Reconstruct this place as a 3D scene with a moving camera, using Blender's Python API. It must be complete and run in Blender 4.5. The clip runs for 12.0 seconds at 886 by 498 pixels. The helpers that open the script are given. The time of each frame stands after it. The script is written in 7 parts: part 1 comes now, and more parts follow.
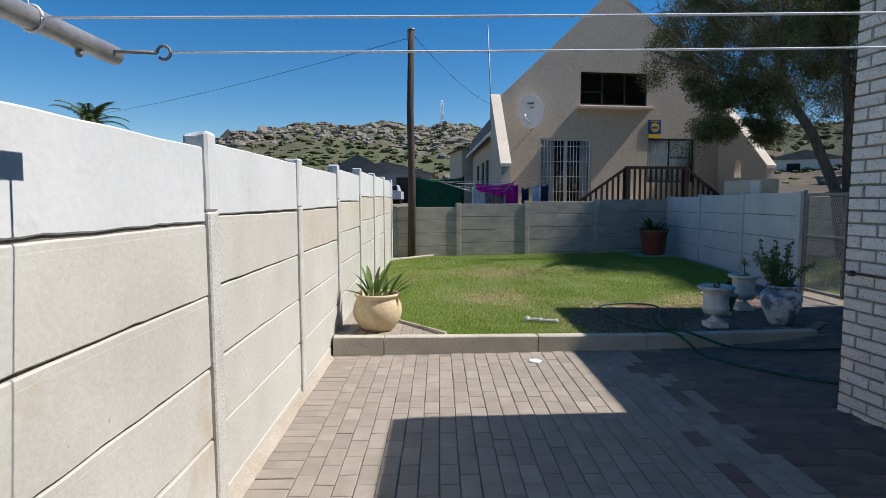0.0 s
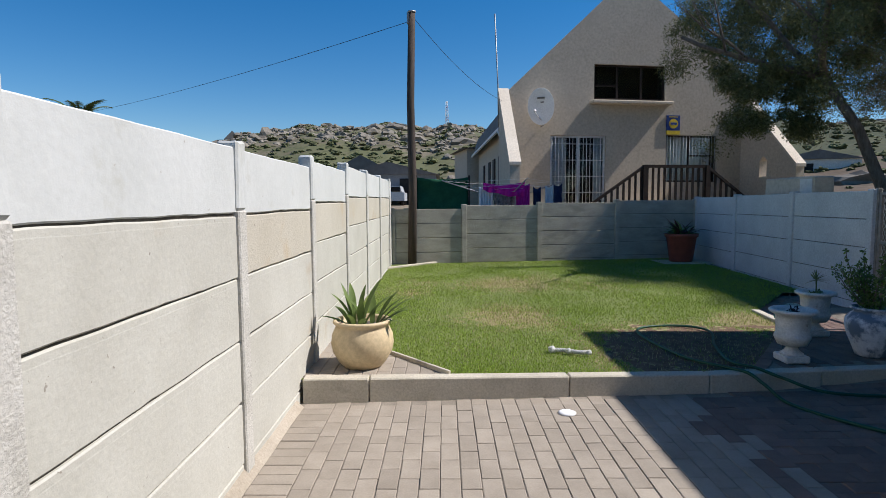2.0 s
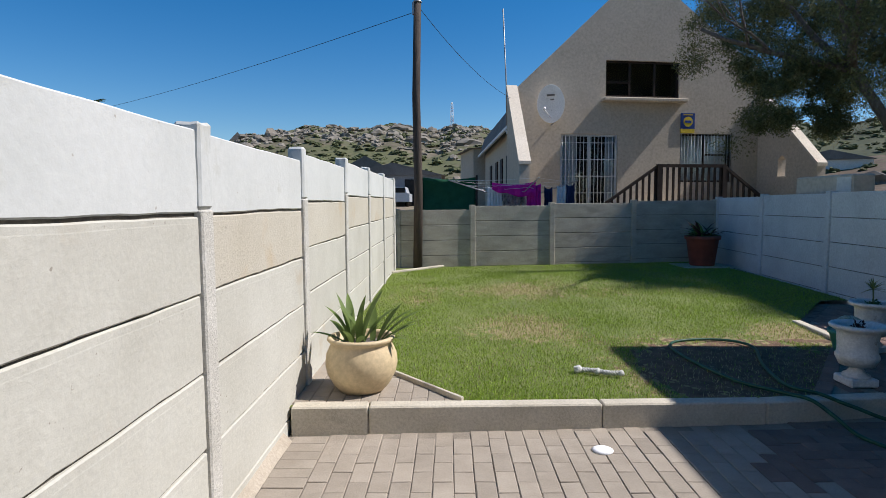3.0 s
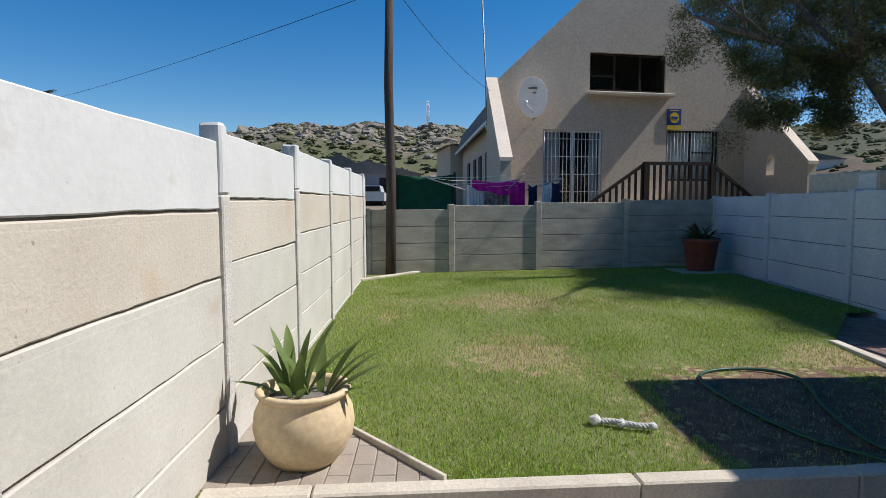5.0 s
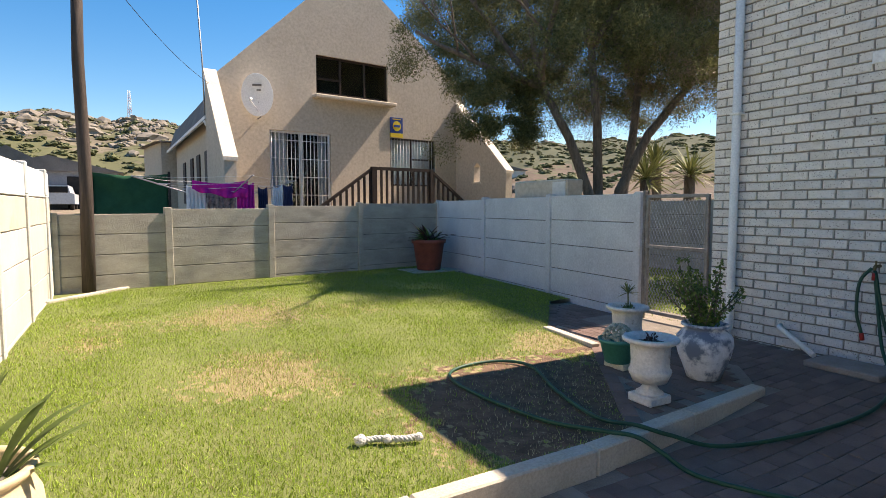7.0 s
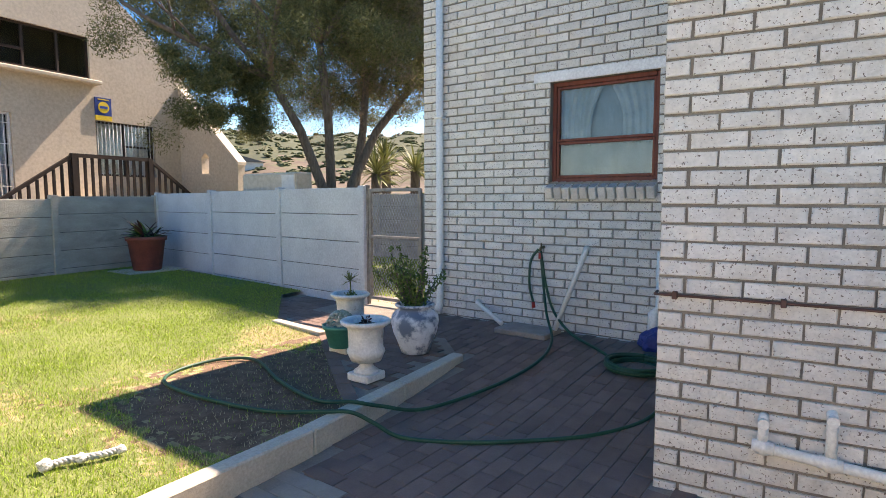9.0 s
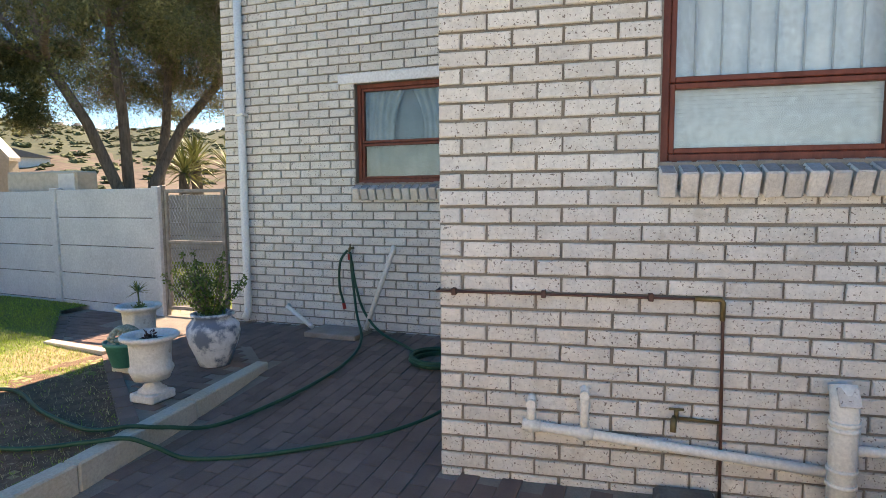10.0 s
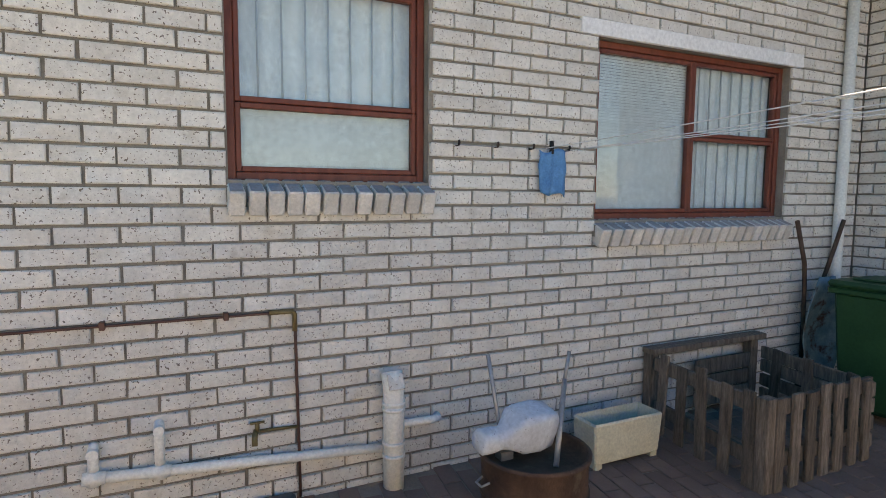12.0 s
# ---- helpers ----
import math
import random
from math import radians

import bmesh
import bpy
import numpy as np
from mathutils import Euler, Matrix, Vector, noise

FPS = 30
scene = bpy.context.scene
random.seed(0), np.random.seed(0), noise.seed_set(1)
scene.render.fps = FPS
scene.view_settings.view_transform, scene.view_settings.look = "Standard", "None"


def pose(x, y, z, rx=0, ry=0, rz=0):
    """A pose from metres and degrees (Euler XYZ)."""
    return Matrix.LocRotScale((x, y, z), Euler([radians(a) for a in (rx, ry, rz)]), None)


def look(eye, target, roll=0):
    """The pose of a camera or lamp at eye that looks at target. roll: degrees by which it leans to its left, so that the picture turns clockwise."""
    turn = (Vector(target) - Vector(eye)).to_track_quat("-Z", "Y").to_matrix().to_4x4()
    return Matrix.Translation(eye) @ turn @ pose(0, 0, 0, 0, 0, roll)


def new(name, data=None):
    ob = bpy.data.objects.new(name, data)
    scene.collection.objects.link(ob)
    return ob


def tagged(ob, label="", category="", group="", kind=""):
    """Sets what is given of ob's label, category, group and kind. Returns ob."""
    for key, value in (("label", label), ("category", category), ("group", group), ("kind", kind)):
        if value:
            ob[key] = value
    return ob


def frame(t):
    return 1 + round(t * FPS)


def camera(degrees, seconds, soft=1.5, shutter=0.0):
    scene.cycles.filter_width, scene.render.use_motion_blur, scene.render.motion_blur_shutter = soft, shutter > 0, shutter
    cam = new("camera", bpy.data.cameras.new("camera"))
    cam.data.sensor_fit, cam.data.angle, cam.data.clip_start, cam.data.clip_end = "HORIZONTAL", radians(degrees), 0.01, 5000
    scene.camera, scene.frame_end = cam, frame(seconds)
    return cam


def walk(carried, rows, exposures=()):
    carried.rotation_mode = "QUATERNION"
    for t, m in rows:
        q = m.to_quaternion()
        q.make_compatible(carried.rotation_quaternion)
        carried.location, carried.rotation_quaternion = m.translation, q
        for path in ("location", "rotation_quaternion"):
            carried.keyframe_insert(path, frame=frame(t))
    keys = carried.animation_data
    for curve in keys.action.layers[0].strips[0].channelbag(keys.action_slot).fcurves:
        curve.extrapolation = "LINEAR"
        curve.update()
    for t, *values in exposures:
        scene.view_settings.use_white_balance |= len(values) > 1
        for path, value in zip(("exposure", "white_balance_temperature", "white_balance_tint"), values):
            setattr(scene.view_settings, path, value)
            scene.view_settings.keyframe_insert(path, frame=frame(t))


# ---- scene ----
cam = camera(75.3, 12.0, soft=0.75)
PATH = [
    (0, (0.153, -0.192, 1.536), (0.167, 1.801, 1.367), -0.2),
    (0.5, (0.144, 0.146, 1.514), (0.15, 2.14, 1.351), -0.3),
    (1, (0.127, 0.499, 1.517), (0.13, 2.492, 1.354), -0.2),
    (1.5, (0.144, 0.837, 1.515), (0.146, 2.831, 1.351), -0.2),
    (2, (0.179, 1.134, 1.525), (0.176, 3.127, 1.362), -0.3),
    (2.5, (0.133, 1.466, 1.531), (0.124, 3.46, 1.368), -0.1),
    (2.7, (0.124, 1.572, 1.522), (0.111, 3.566, 1.363), -0.2),
    (4.3, (0.206, 2.624, 1.483), (0.166, 4.617, 1.326), -0.1),
    (4.5, (0.134, 2.654, 1.521), (0.125, 4.647, 1.359), -0.2),
    (5, (0.129, 2.911, 1.502), (0.192, 4.904, 1.341), -0.2),
    (5.5, (0.182, 3.144, 1.517), (0.337, 5.132, 1.358), -0.3),
    (6, (0.178, 3.249, 1.505), (0.525, 5.213, 1.354), -0.2),
    (6.5, (0.112, 3.305, 1.494), (0.777, 5.186, 1.346), -0.1),
    (7, (0.067, 3.307, 1.492), (1.023, 5.058, 1.342), -0.1),
    (7.2, (0.097, 3.35, 1.466), (1.126, 5.058, 1.313), -0.5),
    (8.8, (0.098, 3.108, 1.486), (1.647, 4.361, 1.311), 0.1),
    (9, (0.113, 3.076, 1.491), (1.722, 4.251, 1.316), -0.1),
    (9.5, (0.179, 2.964, 1.492), (1.926, 3.922, 1.315), -0.3),
    (10, (0.229, 2.867, 1.504), (2.108, 3.531, 1.325), -0.4),
    (10.5, (0.262, 2.782, 1.506), (2.223, 3.135, 1.327), -0.4),
    (11, (0.293, 2.682, 1.509), (2.283, 2.769, 1.332), -0.5),
    (11.5, (0.273, 2.634, 1.540), (2.253, 2.417, 1.361), -0.4),
    (12, (0.264, 2.747, 1.598), (2.145, 2.091, 1.412), 0.4),
]
EXPOSURES = [(0, 0.3, 6250, 14), (2.5, 0.3, 6250, 14), (5.5, 0.32, 6300, 15), (6.0, 0.48, 6400, 16), (6.5, 0.84, 6900, 18),
             (7.2, 1.38, 8000, 21), (8.8, 1.82, 7900, 22), (9.5, 1.89, 8500, 22), (10.5, 1.82, 8700, 22), (12, 1.70, 8700, 22)]
walk(cam, [(t, look(eye, target, roll)) for t, eye, target, roll in PATH], EXPOSURES)

# ---- light ----
SUN_AZ, SUN_EL = radians(2.5), radians(49.0)
world = bpy.data.worlds.new("sky")
scene.world = world
world.use_nodes = True
wn = world.node_tree.nodes
sky = wn.new("ShaderNodeTexSky")
sky.sky_type = "NISHITA"
sky.sun_disc = False
sky.sun_elevation = SUN_EL
sky.sun_rotation = radians(90) - SUN_AZ
sky.air_density, sky.dust_density, sky.ozone_density = 1.0, 0.0, 3.0
wn["Background"].inputs[1].default_value = 0.085
hue = wn.new("ShaderNodeHueSaturation")
hue.inputs["Saturation"].default_value = 1.42
world.node_tree.links.new(sky.outputs[0], hue.inputs["Color"])
world.node_tree.links.new(hue.outputs[0], wn["Background"].inputs[0])
sun_data = bpy.data.lights.new("sun", "SUN")
sun_data.energy, sun_data.angle, sun_data.color = 5.0, radians(0.5), (1.0, 0.95, 0.87)
sun = new("sun", sun_data)
sun_dir = Vector((math.cos(SUN_EL) * math.cos(SUN_AZ), math.cos(SUN_EL) * math.sin(SUN_AZ), math.sin(SUN_EL)))
sun.matrix_basis = look(sun_dir * 60, (0, 0, 0))


# ---- materials ----
def material(name, low, high, size=6.0, grain=60.0, rough=0.85, bump=0.3, bump_size=80.0, metal=0.0, spread=0.0,
             speck=None, speck_size=90.0, speck_cut=0.62, space="world", spec=0.3, detail=None, detail_size=0.8, detail_cut=0.55, stretch=(1, 1, 1), per="object", even=0.12):
    """A node material: two colours mixed by broad and fine noise, with relief; optional specks, patches and a spread from piece to piece."""
    m = bpy.data.materials.new(name)
    m.use_nodes = True
    nt = m.node_tree
    n, l = nt.nodes, nt.links
    bsdf = n["Principled BSDF"]
    bsdf.inputs["Roughness"].default_value = rough
    bsdf.inputs["Metallic"].default_value = metal
    bsdf.inputs["Specular IOR Level"].default_value = spec
    if space == "world":
        vec = n.new("ShaderNodeNewGeometry").outputs["Position"]
    else:
        vec = n.new("ShaderNodeTexCoord").outputs["Object"]
    mp = n.new("ShaderNodeMapping")
    mp.inputs["Scale"].default_value = stretch
    l.new(vec, mp.inputs[0])
    vec = mp.outputs[0]
    rnd = None
    if spread:
        rnd = n.new("ShaderNodeObjectInfo").outputs["Random"] if per == "object" else n.new("ShaderNodeNewGeometry").outputs["Random Per Island"]
        off = n.new("ShaderNodeVectorMath")
        off.operation = "MULTIPLY_ADD"
        off.inputs[1].default_value = (1, 1, 1)
        sc = n.new("ShaderNodeVectorMath")
        sc.operation = "SCALE"
        sc.inputs[0].default_value = (37, 11, 23)
        l.new(rnd, sc.inputs["Scale"])
        l.new(vec, off.inputs[0])
        l.new(sc.outputs[0], off.inputs[2])
        vec = off.outputs[0]

    def tex(scale, depth=4, roughness=0.6):
        t = n.new("ShaderNodeTexNoise")
        t.inputs["Scale"].default_value = scale
        t.inputs["Detail"].default_value = depth
        t.inputs["Roughness"].default_value = roughness
        l.new(vec, t.inputs["Vector"])
        return t.outputs["Fac"]

    def ramp(fac, a, b, ca, cb):
        r = n.new("ShaderNodeValToRGB")
        r.color_ramp.elements[0].position, r.color_ramp.elements[1].position = a, b
        r.color_ramp.elements[0].color, r.color_ramp.elements[1].color = (*ca, 1), (*cb, 1)
        l.new(fac, r.inputs[0])
        return r.outputs[0]

    def mix(fac, a, b, how="MIX"):
        x = n.new("ShaderNodeMix")
        x.data_type, x.blend_type = "RGBA", how
        for sock, v in ((x.inputs[0], fac), (x.inputs[6], a), (x.inputs[7], b)):
            if hasattr(v, "is_linked"):
                l.new(v, sock)
            elif isinstance(v, float):
                sock.default_value = v
            else:
                sock.default_value = (*v, 1)
        return x.outputs[2]

    col = ramp(tex(size), 0.3, 0.7, low, high)
    g = ramp(tex(grain, 3), 0.25, 0.75, (1 - 1.6 * even,) * 3, (1 + even,) * 3)
    col = mix(1.0, col, g, "MULTIPLY")
    if detail:
        f = ramp(tex(detail_size, 6, 0.65), detail_cut, detail_cut + 0.1, (0, 0, 0), (1, 1, 1))
        col = mix(f, col, detail)
    if spread:
        s = ramp(rnd, 0, 1, (1 - spread,) * 3, (1 + spread,) * 3)
        col = mix(1.0, col, s, "MULTIPLY")
    if speck:
        f = ramp(tex(speck_size, 2, 0.5), speck_cut, speck_cut + 0.04, (0, 0, 0), (1, 1, 1))
        col = mix(f, col, speck)
    l.new(col, bsdf.inputs["Base Color"])
    if bump:
        b = n.new("ShaderNodeBump")
        b.inputs["Strength"].default_value = bump
        b.inputs["Distance"].default_value = 0.01
        l.new(tex(bump_size, 5, 0.65), b.inputs["Height"])
        l.new(b.outputs[0], bsdf.inputs["Normal"])
    return m


def glass(name, tint, rough=0.02):
    """A thin pane: clear, with gloss that grows towards a grazing view."""
    m = bpy.data.materials.new(name)
    m.use_nodes = True
    n, l = m.node_tree.nodes, m.node_tree.links
    out = n["Material Output"]
    n.remove(n["Principled BSDF"])
    tr, gl, mx, fr = n.new("ShaderNodeBsdfTransparent"), n.new("ShaderNodeBsdfGlossy"), n.new("ShaderNodeMixShader"), n.new("ShaderNodeLayerWeight")
    tr.inputs[0].default_value = (*tint, 1)
    gl.inputs["Roughness"].default_value = rough
    pw, ml = n.new("ShaderNodeMath"), n.new("ShaderNodeMath")
    pw.operation, ml.operation = "POWER", "MULTIPLY_ADD"
    pw.inputs[1].default_value = 4.0
    ml.inputs[1].default_value, ml.inputs[2].default_value = 0.6, 0.035
    l.new(fr.outputs["Facing"], pw.inputs[0])
    l.new(pw.outputs[0], ml.inputs[0])
    l.new(ml.outputs[0], mx.inputs[0])
    l.new(tr.outputs[0], mx.inputs[1])
    l.new(gl.outputs[0], mx.inputs[2])
    l.new(mx.outputs[0], out.inputs[0])
    return m


M = {}
M["panel"] = material("panel_concrete", (0.445, 0.43, 0.373), (0.535, 0.523, 0.463), 1.6, 40, 0.9, 0.28, 40, detail=(0.44, 0.385, 0.30), detail_size=1.1, detail_cut=0.6, speck=(0.30, 0.27, 0.23), speck_size=34, speck_cut=0.74, even=0.05)
M["panel_cream"] = material("panel_concrete_stained", (0.455, 0.415, 0.335), (0.53, 0.495, 0.415), 1.3, 40, 0.9, 0.45, 55, detail=(0.47, 0.40, 0.295), detail_size=1.6, detail_cut=0.56, speck=(0.30, 0.27, 0.23), speck_size=34, speck_cut=0.74, even=0.05)
M["panel_white"] = material("panel_whitewash", (0.52, 0.532, 0.51), (0.60, 0.61, 0.59), 1.5, 30, 0.85, 0.2, 30, detail=(0.46, 0.46, 0.415), detail_size=1.7, detail_cut=0.60, speck=(0.4, 0.38, 0.34), speck_size=22, speck_cut=0.76, even=0.03)
M["post"] = material("post_concrete", (0.47, 0.45, 0.40), (0.60, 0.58, 0.53), 5, 60, 0.9, 0.7, 70)
M["joint"] = material("joint_mortar", (0.10, 0.09, 0.08), (0.2, 0.18, 0.15), 8, 60, 0.95, 0.5, 60)
M["grey_panel"] = material("rough_concrete", (0.33, 0.305, 0.25), (0.46, 0.43, 0.36), 2.5, 50, 0.95, 1.0, 38, detail=(0.28, 0.265, 0.22), detail_size=0.9, detail_cut=0.58, stretch=(1, 1, 2.5))
M["fence_panel"] = material("painted_panel", (0.50, 0.51, 0.52), (0.60, 0.61, 0.61), 2.2, 40, 0.85, 0.5, 45, detail=(0.42, 0.43, 0.44), detail_size=1.3, detail_cut=0.6)
M["kerb"] = material("kerb_concrete", (0.455, 0.41, 0.325), (0.58, 0.53, 0.43), 3, 60, 0.9, 0.5, 60, detail=(0.30, 0.27, 0.22), detail_size=2.0, detail_cut=0.6)
M["sand"] = material("joint_sand", (0.215, 0.185, 0.15), (0.30, 0.26, 0.21), 5, 90, 0.95, 0.8, 90)
M["soil"] = material("dry_soil", (0.16, 0.12, 0.085), (0.30, 0.235, 0.17), 1.2, 40, 0.95, 0.8, 50, detail=(0.14, 0.15, 0.06), detail_size=0.7, detail_cut=0.5)
M["mortar"] = material("wall_mortar", (0.20, 0.175, 0.145), (0.30, 0.27, 0.23), 4, 80, 0.95, 0.6, 90)
BR = dict(low=(0.62, 0.585, 0.53), high=(0.75, 0.72, 0.665), size=5, grain=45, rough=0.8, bump=0.9, bump_size=45, spread=0.07, speck=(0.20, 0.165, 0.14), speck_size=85, speck_cut=0.635, even=0.08, detail=(0.56, 0.52, 0.46), detail_size=7, detail_cut=0.6)
M["brick"] = material("whitewashed_brick", space="object", **BR)
M["brick_far"] = material("whitewashed_brick_far", per="island", **BR)
PV = dict(low=(0.275, 0.235, 0.187), high=(0.37, 0.32, 0.26), size=3, grain=90, rough=0.9, bump=0.5, bump_size=110, spread=0.07, even=0.06)
M["paver"] = material("paver", **PV)
M["paver_far"] = material("paver_far", per="island", **PV)
PD = dict(PV, low=(0.165, 0.109, 0.087), high=(0.24, 0.163, 0.131), spread=0.13)
M["paver_dark"] = material("brown_paver", **PD)
M["paver_dark_far"] = material("brown_paver_far", per="island", **PD)
M["white_paint"] = material("white_paint", (0.74, 0.74, 0.73), (0.82, 0.82, 0.81), 3, 40, 0.6, 0.2, 40)
M["pvc"] = material("pvc_pipe", (0.77, 0.75, 0.685), (0.84, 0.825, 0.765), 4, 60, 0.4, 0.05, 50, detail=(0.55, 0.52, 0.45), detail_size=5, detail_cut=0.7)
M["wood_frame"] = material("varnished_frame", (0.13, 0.032, 0.020), (0.22, 0.060, 0.038), 6, 60, 0.45, 0.2, 60, stretch=(4, 4, 1))
M["render_wall"] = material("house_plaster", (0.50, 0.43, 0.342), (0.56, 0.487, 0.393), 0.7, 12, 0.92, 0.4, 18, detail=(0.47, 0.40, 0.315), detail_size=0.35, detail_cut=0.55)
M["render_light"] = material("plaster_coping", (0.60, 0.53, 0.43), (0.68, 0.61, 0.51), 1.2, 20, 0.9, 0.2, 20)
M["roof"] = material("roof_sheet", (0.13, 0.12, 0.11), (0.20, 0.185, 0.17), 1.2, 20, 0.8, 0.2, 20)
M["dark_wood"] = material("dark_stained_wood", (0.020, 0.013, 0.011), (0.042, 0.026, 0.021), 5, 40, 0.6, 0.3, 50)
# near black: shade of unlit rooms put into the colour; also tyres, cables, peg
M["black_unlit"] = material("black_and_unlit", (0.015, 0.014, 0.014), (0.03, 0.028, 0.027), 2, 10, 0.9, 0)
M["pole_wood"] = material("creosoted_pole", (0.035, 0.027, 0.022), (0.10, 0.077, 0.063), 3, 30, 0.85, 0.8, 30, stretch=(6, 6, 0.5))
M["steel"] = material("galvanised_steel", (0.30, 0.30, 0.30), (0.44, 0.44, 0.44), 8, 60, 0.5, 0.15, 60, metal=0.6)
M["pane"] = glass("window_pane", (0.92, 0.95, 0.95))


# ---- helpers of this scene ----
def box(bm, x0, x1, y0, y1, z0, z1, bevel=0.0):
    r = bmesh.ops.create_cube(bm, size=1.0)
    bmesh.ops.scale(bm, vec=(abs(x1 - x0), abs(y1 - y0), abs(z1 - z0)), verts=r["verts"])
    bmesh.ops.translate(bm, vec=((x0 + x1) / 2, (y0 + y1) / 2, (z0 + z1) / 2), verts=r["verts"])
    if bevel:
        es = {e for v in r["verts"] for e in v.link_edges}
        bmesh.ops.bevel(bm, geom=list(es), offset=bevel, segments=1, affect="EDGES")
    return r["verts"]


def tube(bm, points, radius, sides=8, radii=None, cap=True):
    """A round tube along points, closed at its ends."""
    pts = [Vector(p) for p in points]
    rings, up = [], None
    for i, p in enumerate(pts):
        d = (pts[min(i + 1, len(pts) - 1)] - pts[max(i - 1, 0)]).normalized()
        if up is None:
            up = d.orthogonal().normalized()
        up = (up - d * up.dot(d)).normalized()
        side = d.cross(up)
        r = radii[i] if radii else radius
        rings.append([bm.verts.new(p + (up * math.cos(a) + side * math.sin(a)) * r) for a in (2 * math.pi * k / sides for k in range(sides))])
    for a, b in zip(rings, rings[1:]):
        for k in range(sides):
            f = bm.faces.new((a[k], a[(k + 1) % sides], b[(k + 1) % sides], b[k]))
            f.smooth = True
    if cap:
        bm.faces.new(rings[0][::-1])
        bm.faces.new(rings[-1])


def lathe(bm, profile, sides=40, lobes=0, depth=0.0, lobe_z=(0, 0)):
    """A turned body from (radius, z) pairs; lobes flute it between two heights."""
    rings = []
    for r, z in profile:
        ring = []
        for k in range(sides):
            a = 2 * math.pi * k / sides
            rr = r
            if lobes and lobe_z[0] <= z <= lobe_z[1]:
                rr = r * (1 + depth * math.cos(lobes * a))
            ring.append(bm.verts.new((rr * math.cos(a), rr * math.sin(a), z)))
        rings.append(ring)
    for a, b in zip(rings, rings[1:]):
        for k in range(sides):
            f = bm.faces.new((a[k], a[(k + 1) % sides], b[(k + 1) % sides], b[k]))
            f.smooth = True
    bm.faces.new(rings[0][::-1])
    bm.faces.new(rings[-1])


def mesh_of(bm, name, mat_):
    bmesh.ops.recalc_face_normals(bm, faces=bm.faces)
    me = bpy.data.meshes.new(name)
    bm.to_mesh(me)
    bm.free()
    me.materials.append(mat_)
    return me


def part(name, bm, mat_, parent, label=""):
    ob = new(name, mesh_of(bm, name, mat_))
    ob.parent = parent
    return tagged(ob, label)


def solo(name, bm, mat_, label, category, kind="", m=None, group=""):
    ob = new(name, mesh_of(bm, name, mat_))
    if m:
        ob.matrix_basis = m
    return tagged(ob, label, category, group, kind)


def thing(name, m, label, category, group="", kind=""):
    ob = new(name)
    ob.empty_display_size = 0.1
    ob.matrix_basis = m
    return tagged(ob, label, category, group, kind)


def boxes(*items, bevel=0.0):
    bm = bmesh.new()
    for b in items:
        box(bm, *b, bevel=bevel)
    return bm


def smooth(a, b, v):
    t = max(0.0, min(1.0, (v - a) / (b - a)))
    return t * t * (3 - 2 * t)


def sheet(loops, place, back, depth):
    """A slab with openings: flat loops of (a, b), the outline first; place(a, b) puts a point, back is the way it thickens."""
    bm_ = bmesh.new()
    edges = []
    for lp in loops:
        vs_ = [bm_.verts.new(place(a, b)) for a, b in lp]
        edges += [bm_.edges.new((vs_[k], vs_[(k + 1) % len(vs_)])) for k in range(len(vs_))]
    got = bmesh.ops.triangle_fill(bm_, edges=edges, use_beauty=True)
    fs_ = [f_ for f_ in got["geom"] if isinstance(f_, bmesh.types.BMFace)]
    out = bmesh.ops.extrude_face_region(bm_, geom=fs_, use_keep_orig=True)
    bmesh.ops.translate(bm_, vec=Vector(back) * depth, verts=[v_ for v_ in out["geom"] if isinstance(v_, bmesh.types.BMVert)])
    return bm_


def rect(a0, a1, b0, b1):
    return [(a0, b0), (a1, b0), (a1, b1), (a0, b1)]


# ---- plan ----
LEFT_X = -0.925
POST_Y = [0.808 + 1.715 * k - 3.43 for k in range(10)]
W1_X, W1_Y0, W1_Y1 = 3.07, -2.25, 3.895
W2_X, W2_Y1 = 5.55, 7.33
COURSE, PITCH, Z0 = 0.0882, 0.2435, 0.043
# the kitchen front is built square to the plan and then swung a little about its corner
KITCHEN = Matrix.Translation((W1_X, W1_Y1, 0)) @ Matrix.Rotation(radians(6.43), 4, "Z") @ Matrix.Translation((-W1_X, -W1_Y1, 0))


def swing(ob):
    ob.matrix_basis = KITCHEN @ ob.matrix_basis
    return ob



def pave_z(x, y):
    return 0.12 * smooth(2.8, 5.4, x)


def kerb_y(x):
    return 5.40 + 0.062 * (x + 0.87) + 0.075 * max(0.0, x - 2.3)


def back_y(x):
    return 13.79 + 0.158 * (x - 2.29)


def lawn_z(x, y):
    return 0.172 - 0.0125 * (x + 0.9) + (0.04 + 0.0125 * (x + 0.9)) * smooth(6.5, 13, y)


PLATFORM = [(2.70, kerb_y(2.7) + 0.10), (4.02, 7.50), (4.12, 8.30), (5.25, 9.65), (5.62, 9.65), (5.62, 7.35), (4.27, kerb_y(4.27) + 0.10)]
CORNER = [(-0.93, kerb_y(-0.93) + 0.10), (0.22, kerb_y(0.22) + 0.10), (-0.93, 6.95)]


def inside(poly, x, y):
    hit = False
    for (x0, y0), (x1, y1) in zip(poly, poly[1:] + poly[:1]):
        if (y0 > y) != (y1 > y) and x < (x1 - x0) * (y - y0) / (y1 - y0) + x0:
            hit = not hit
    return hit


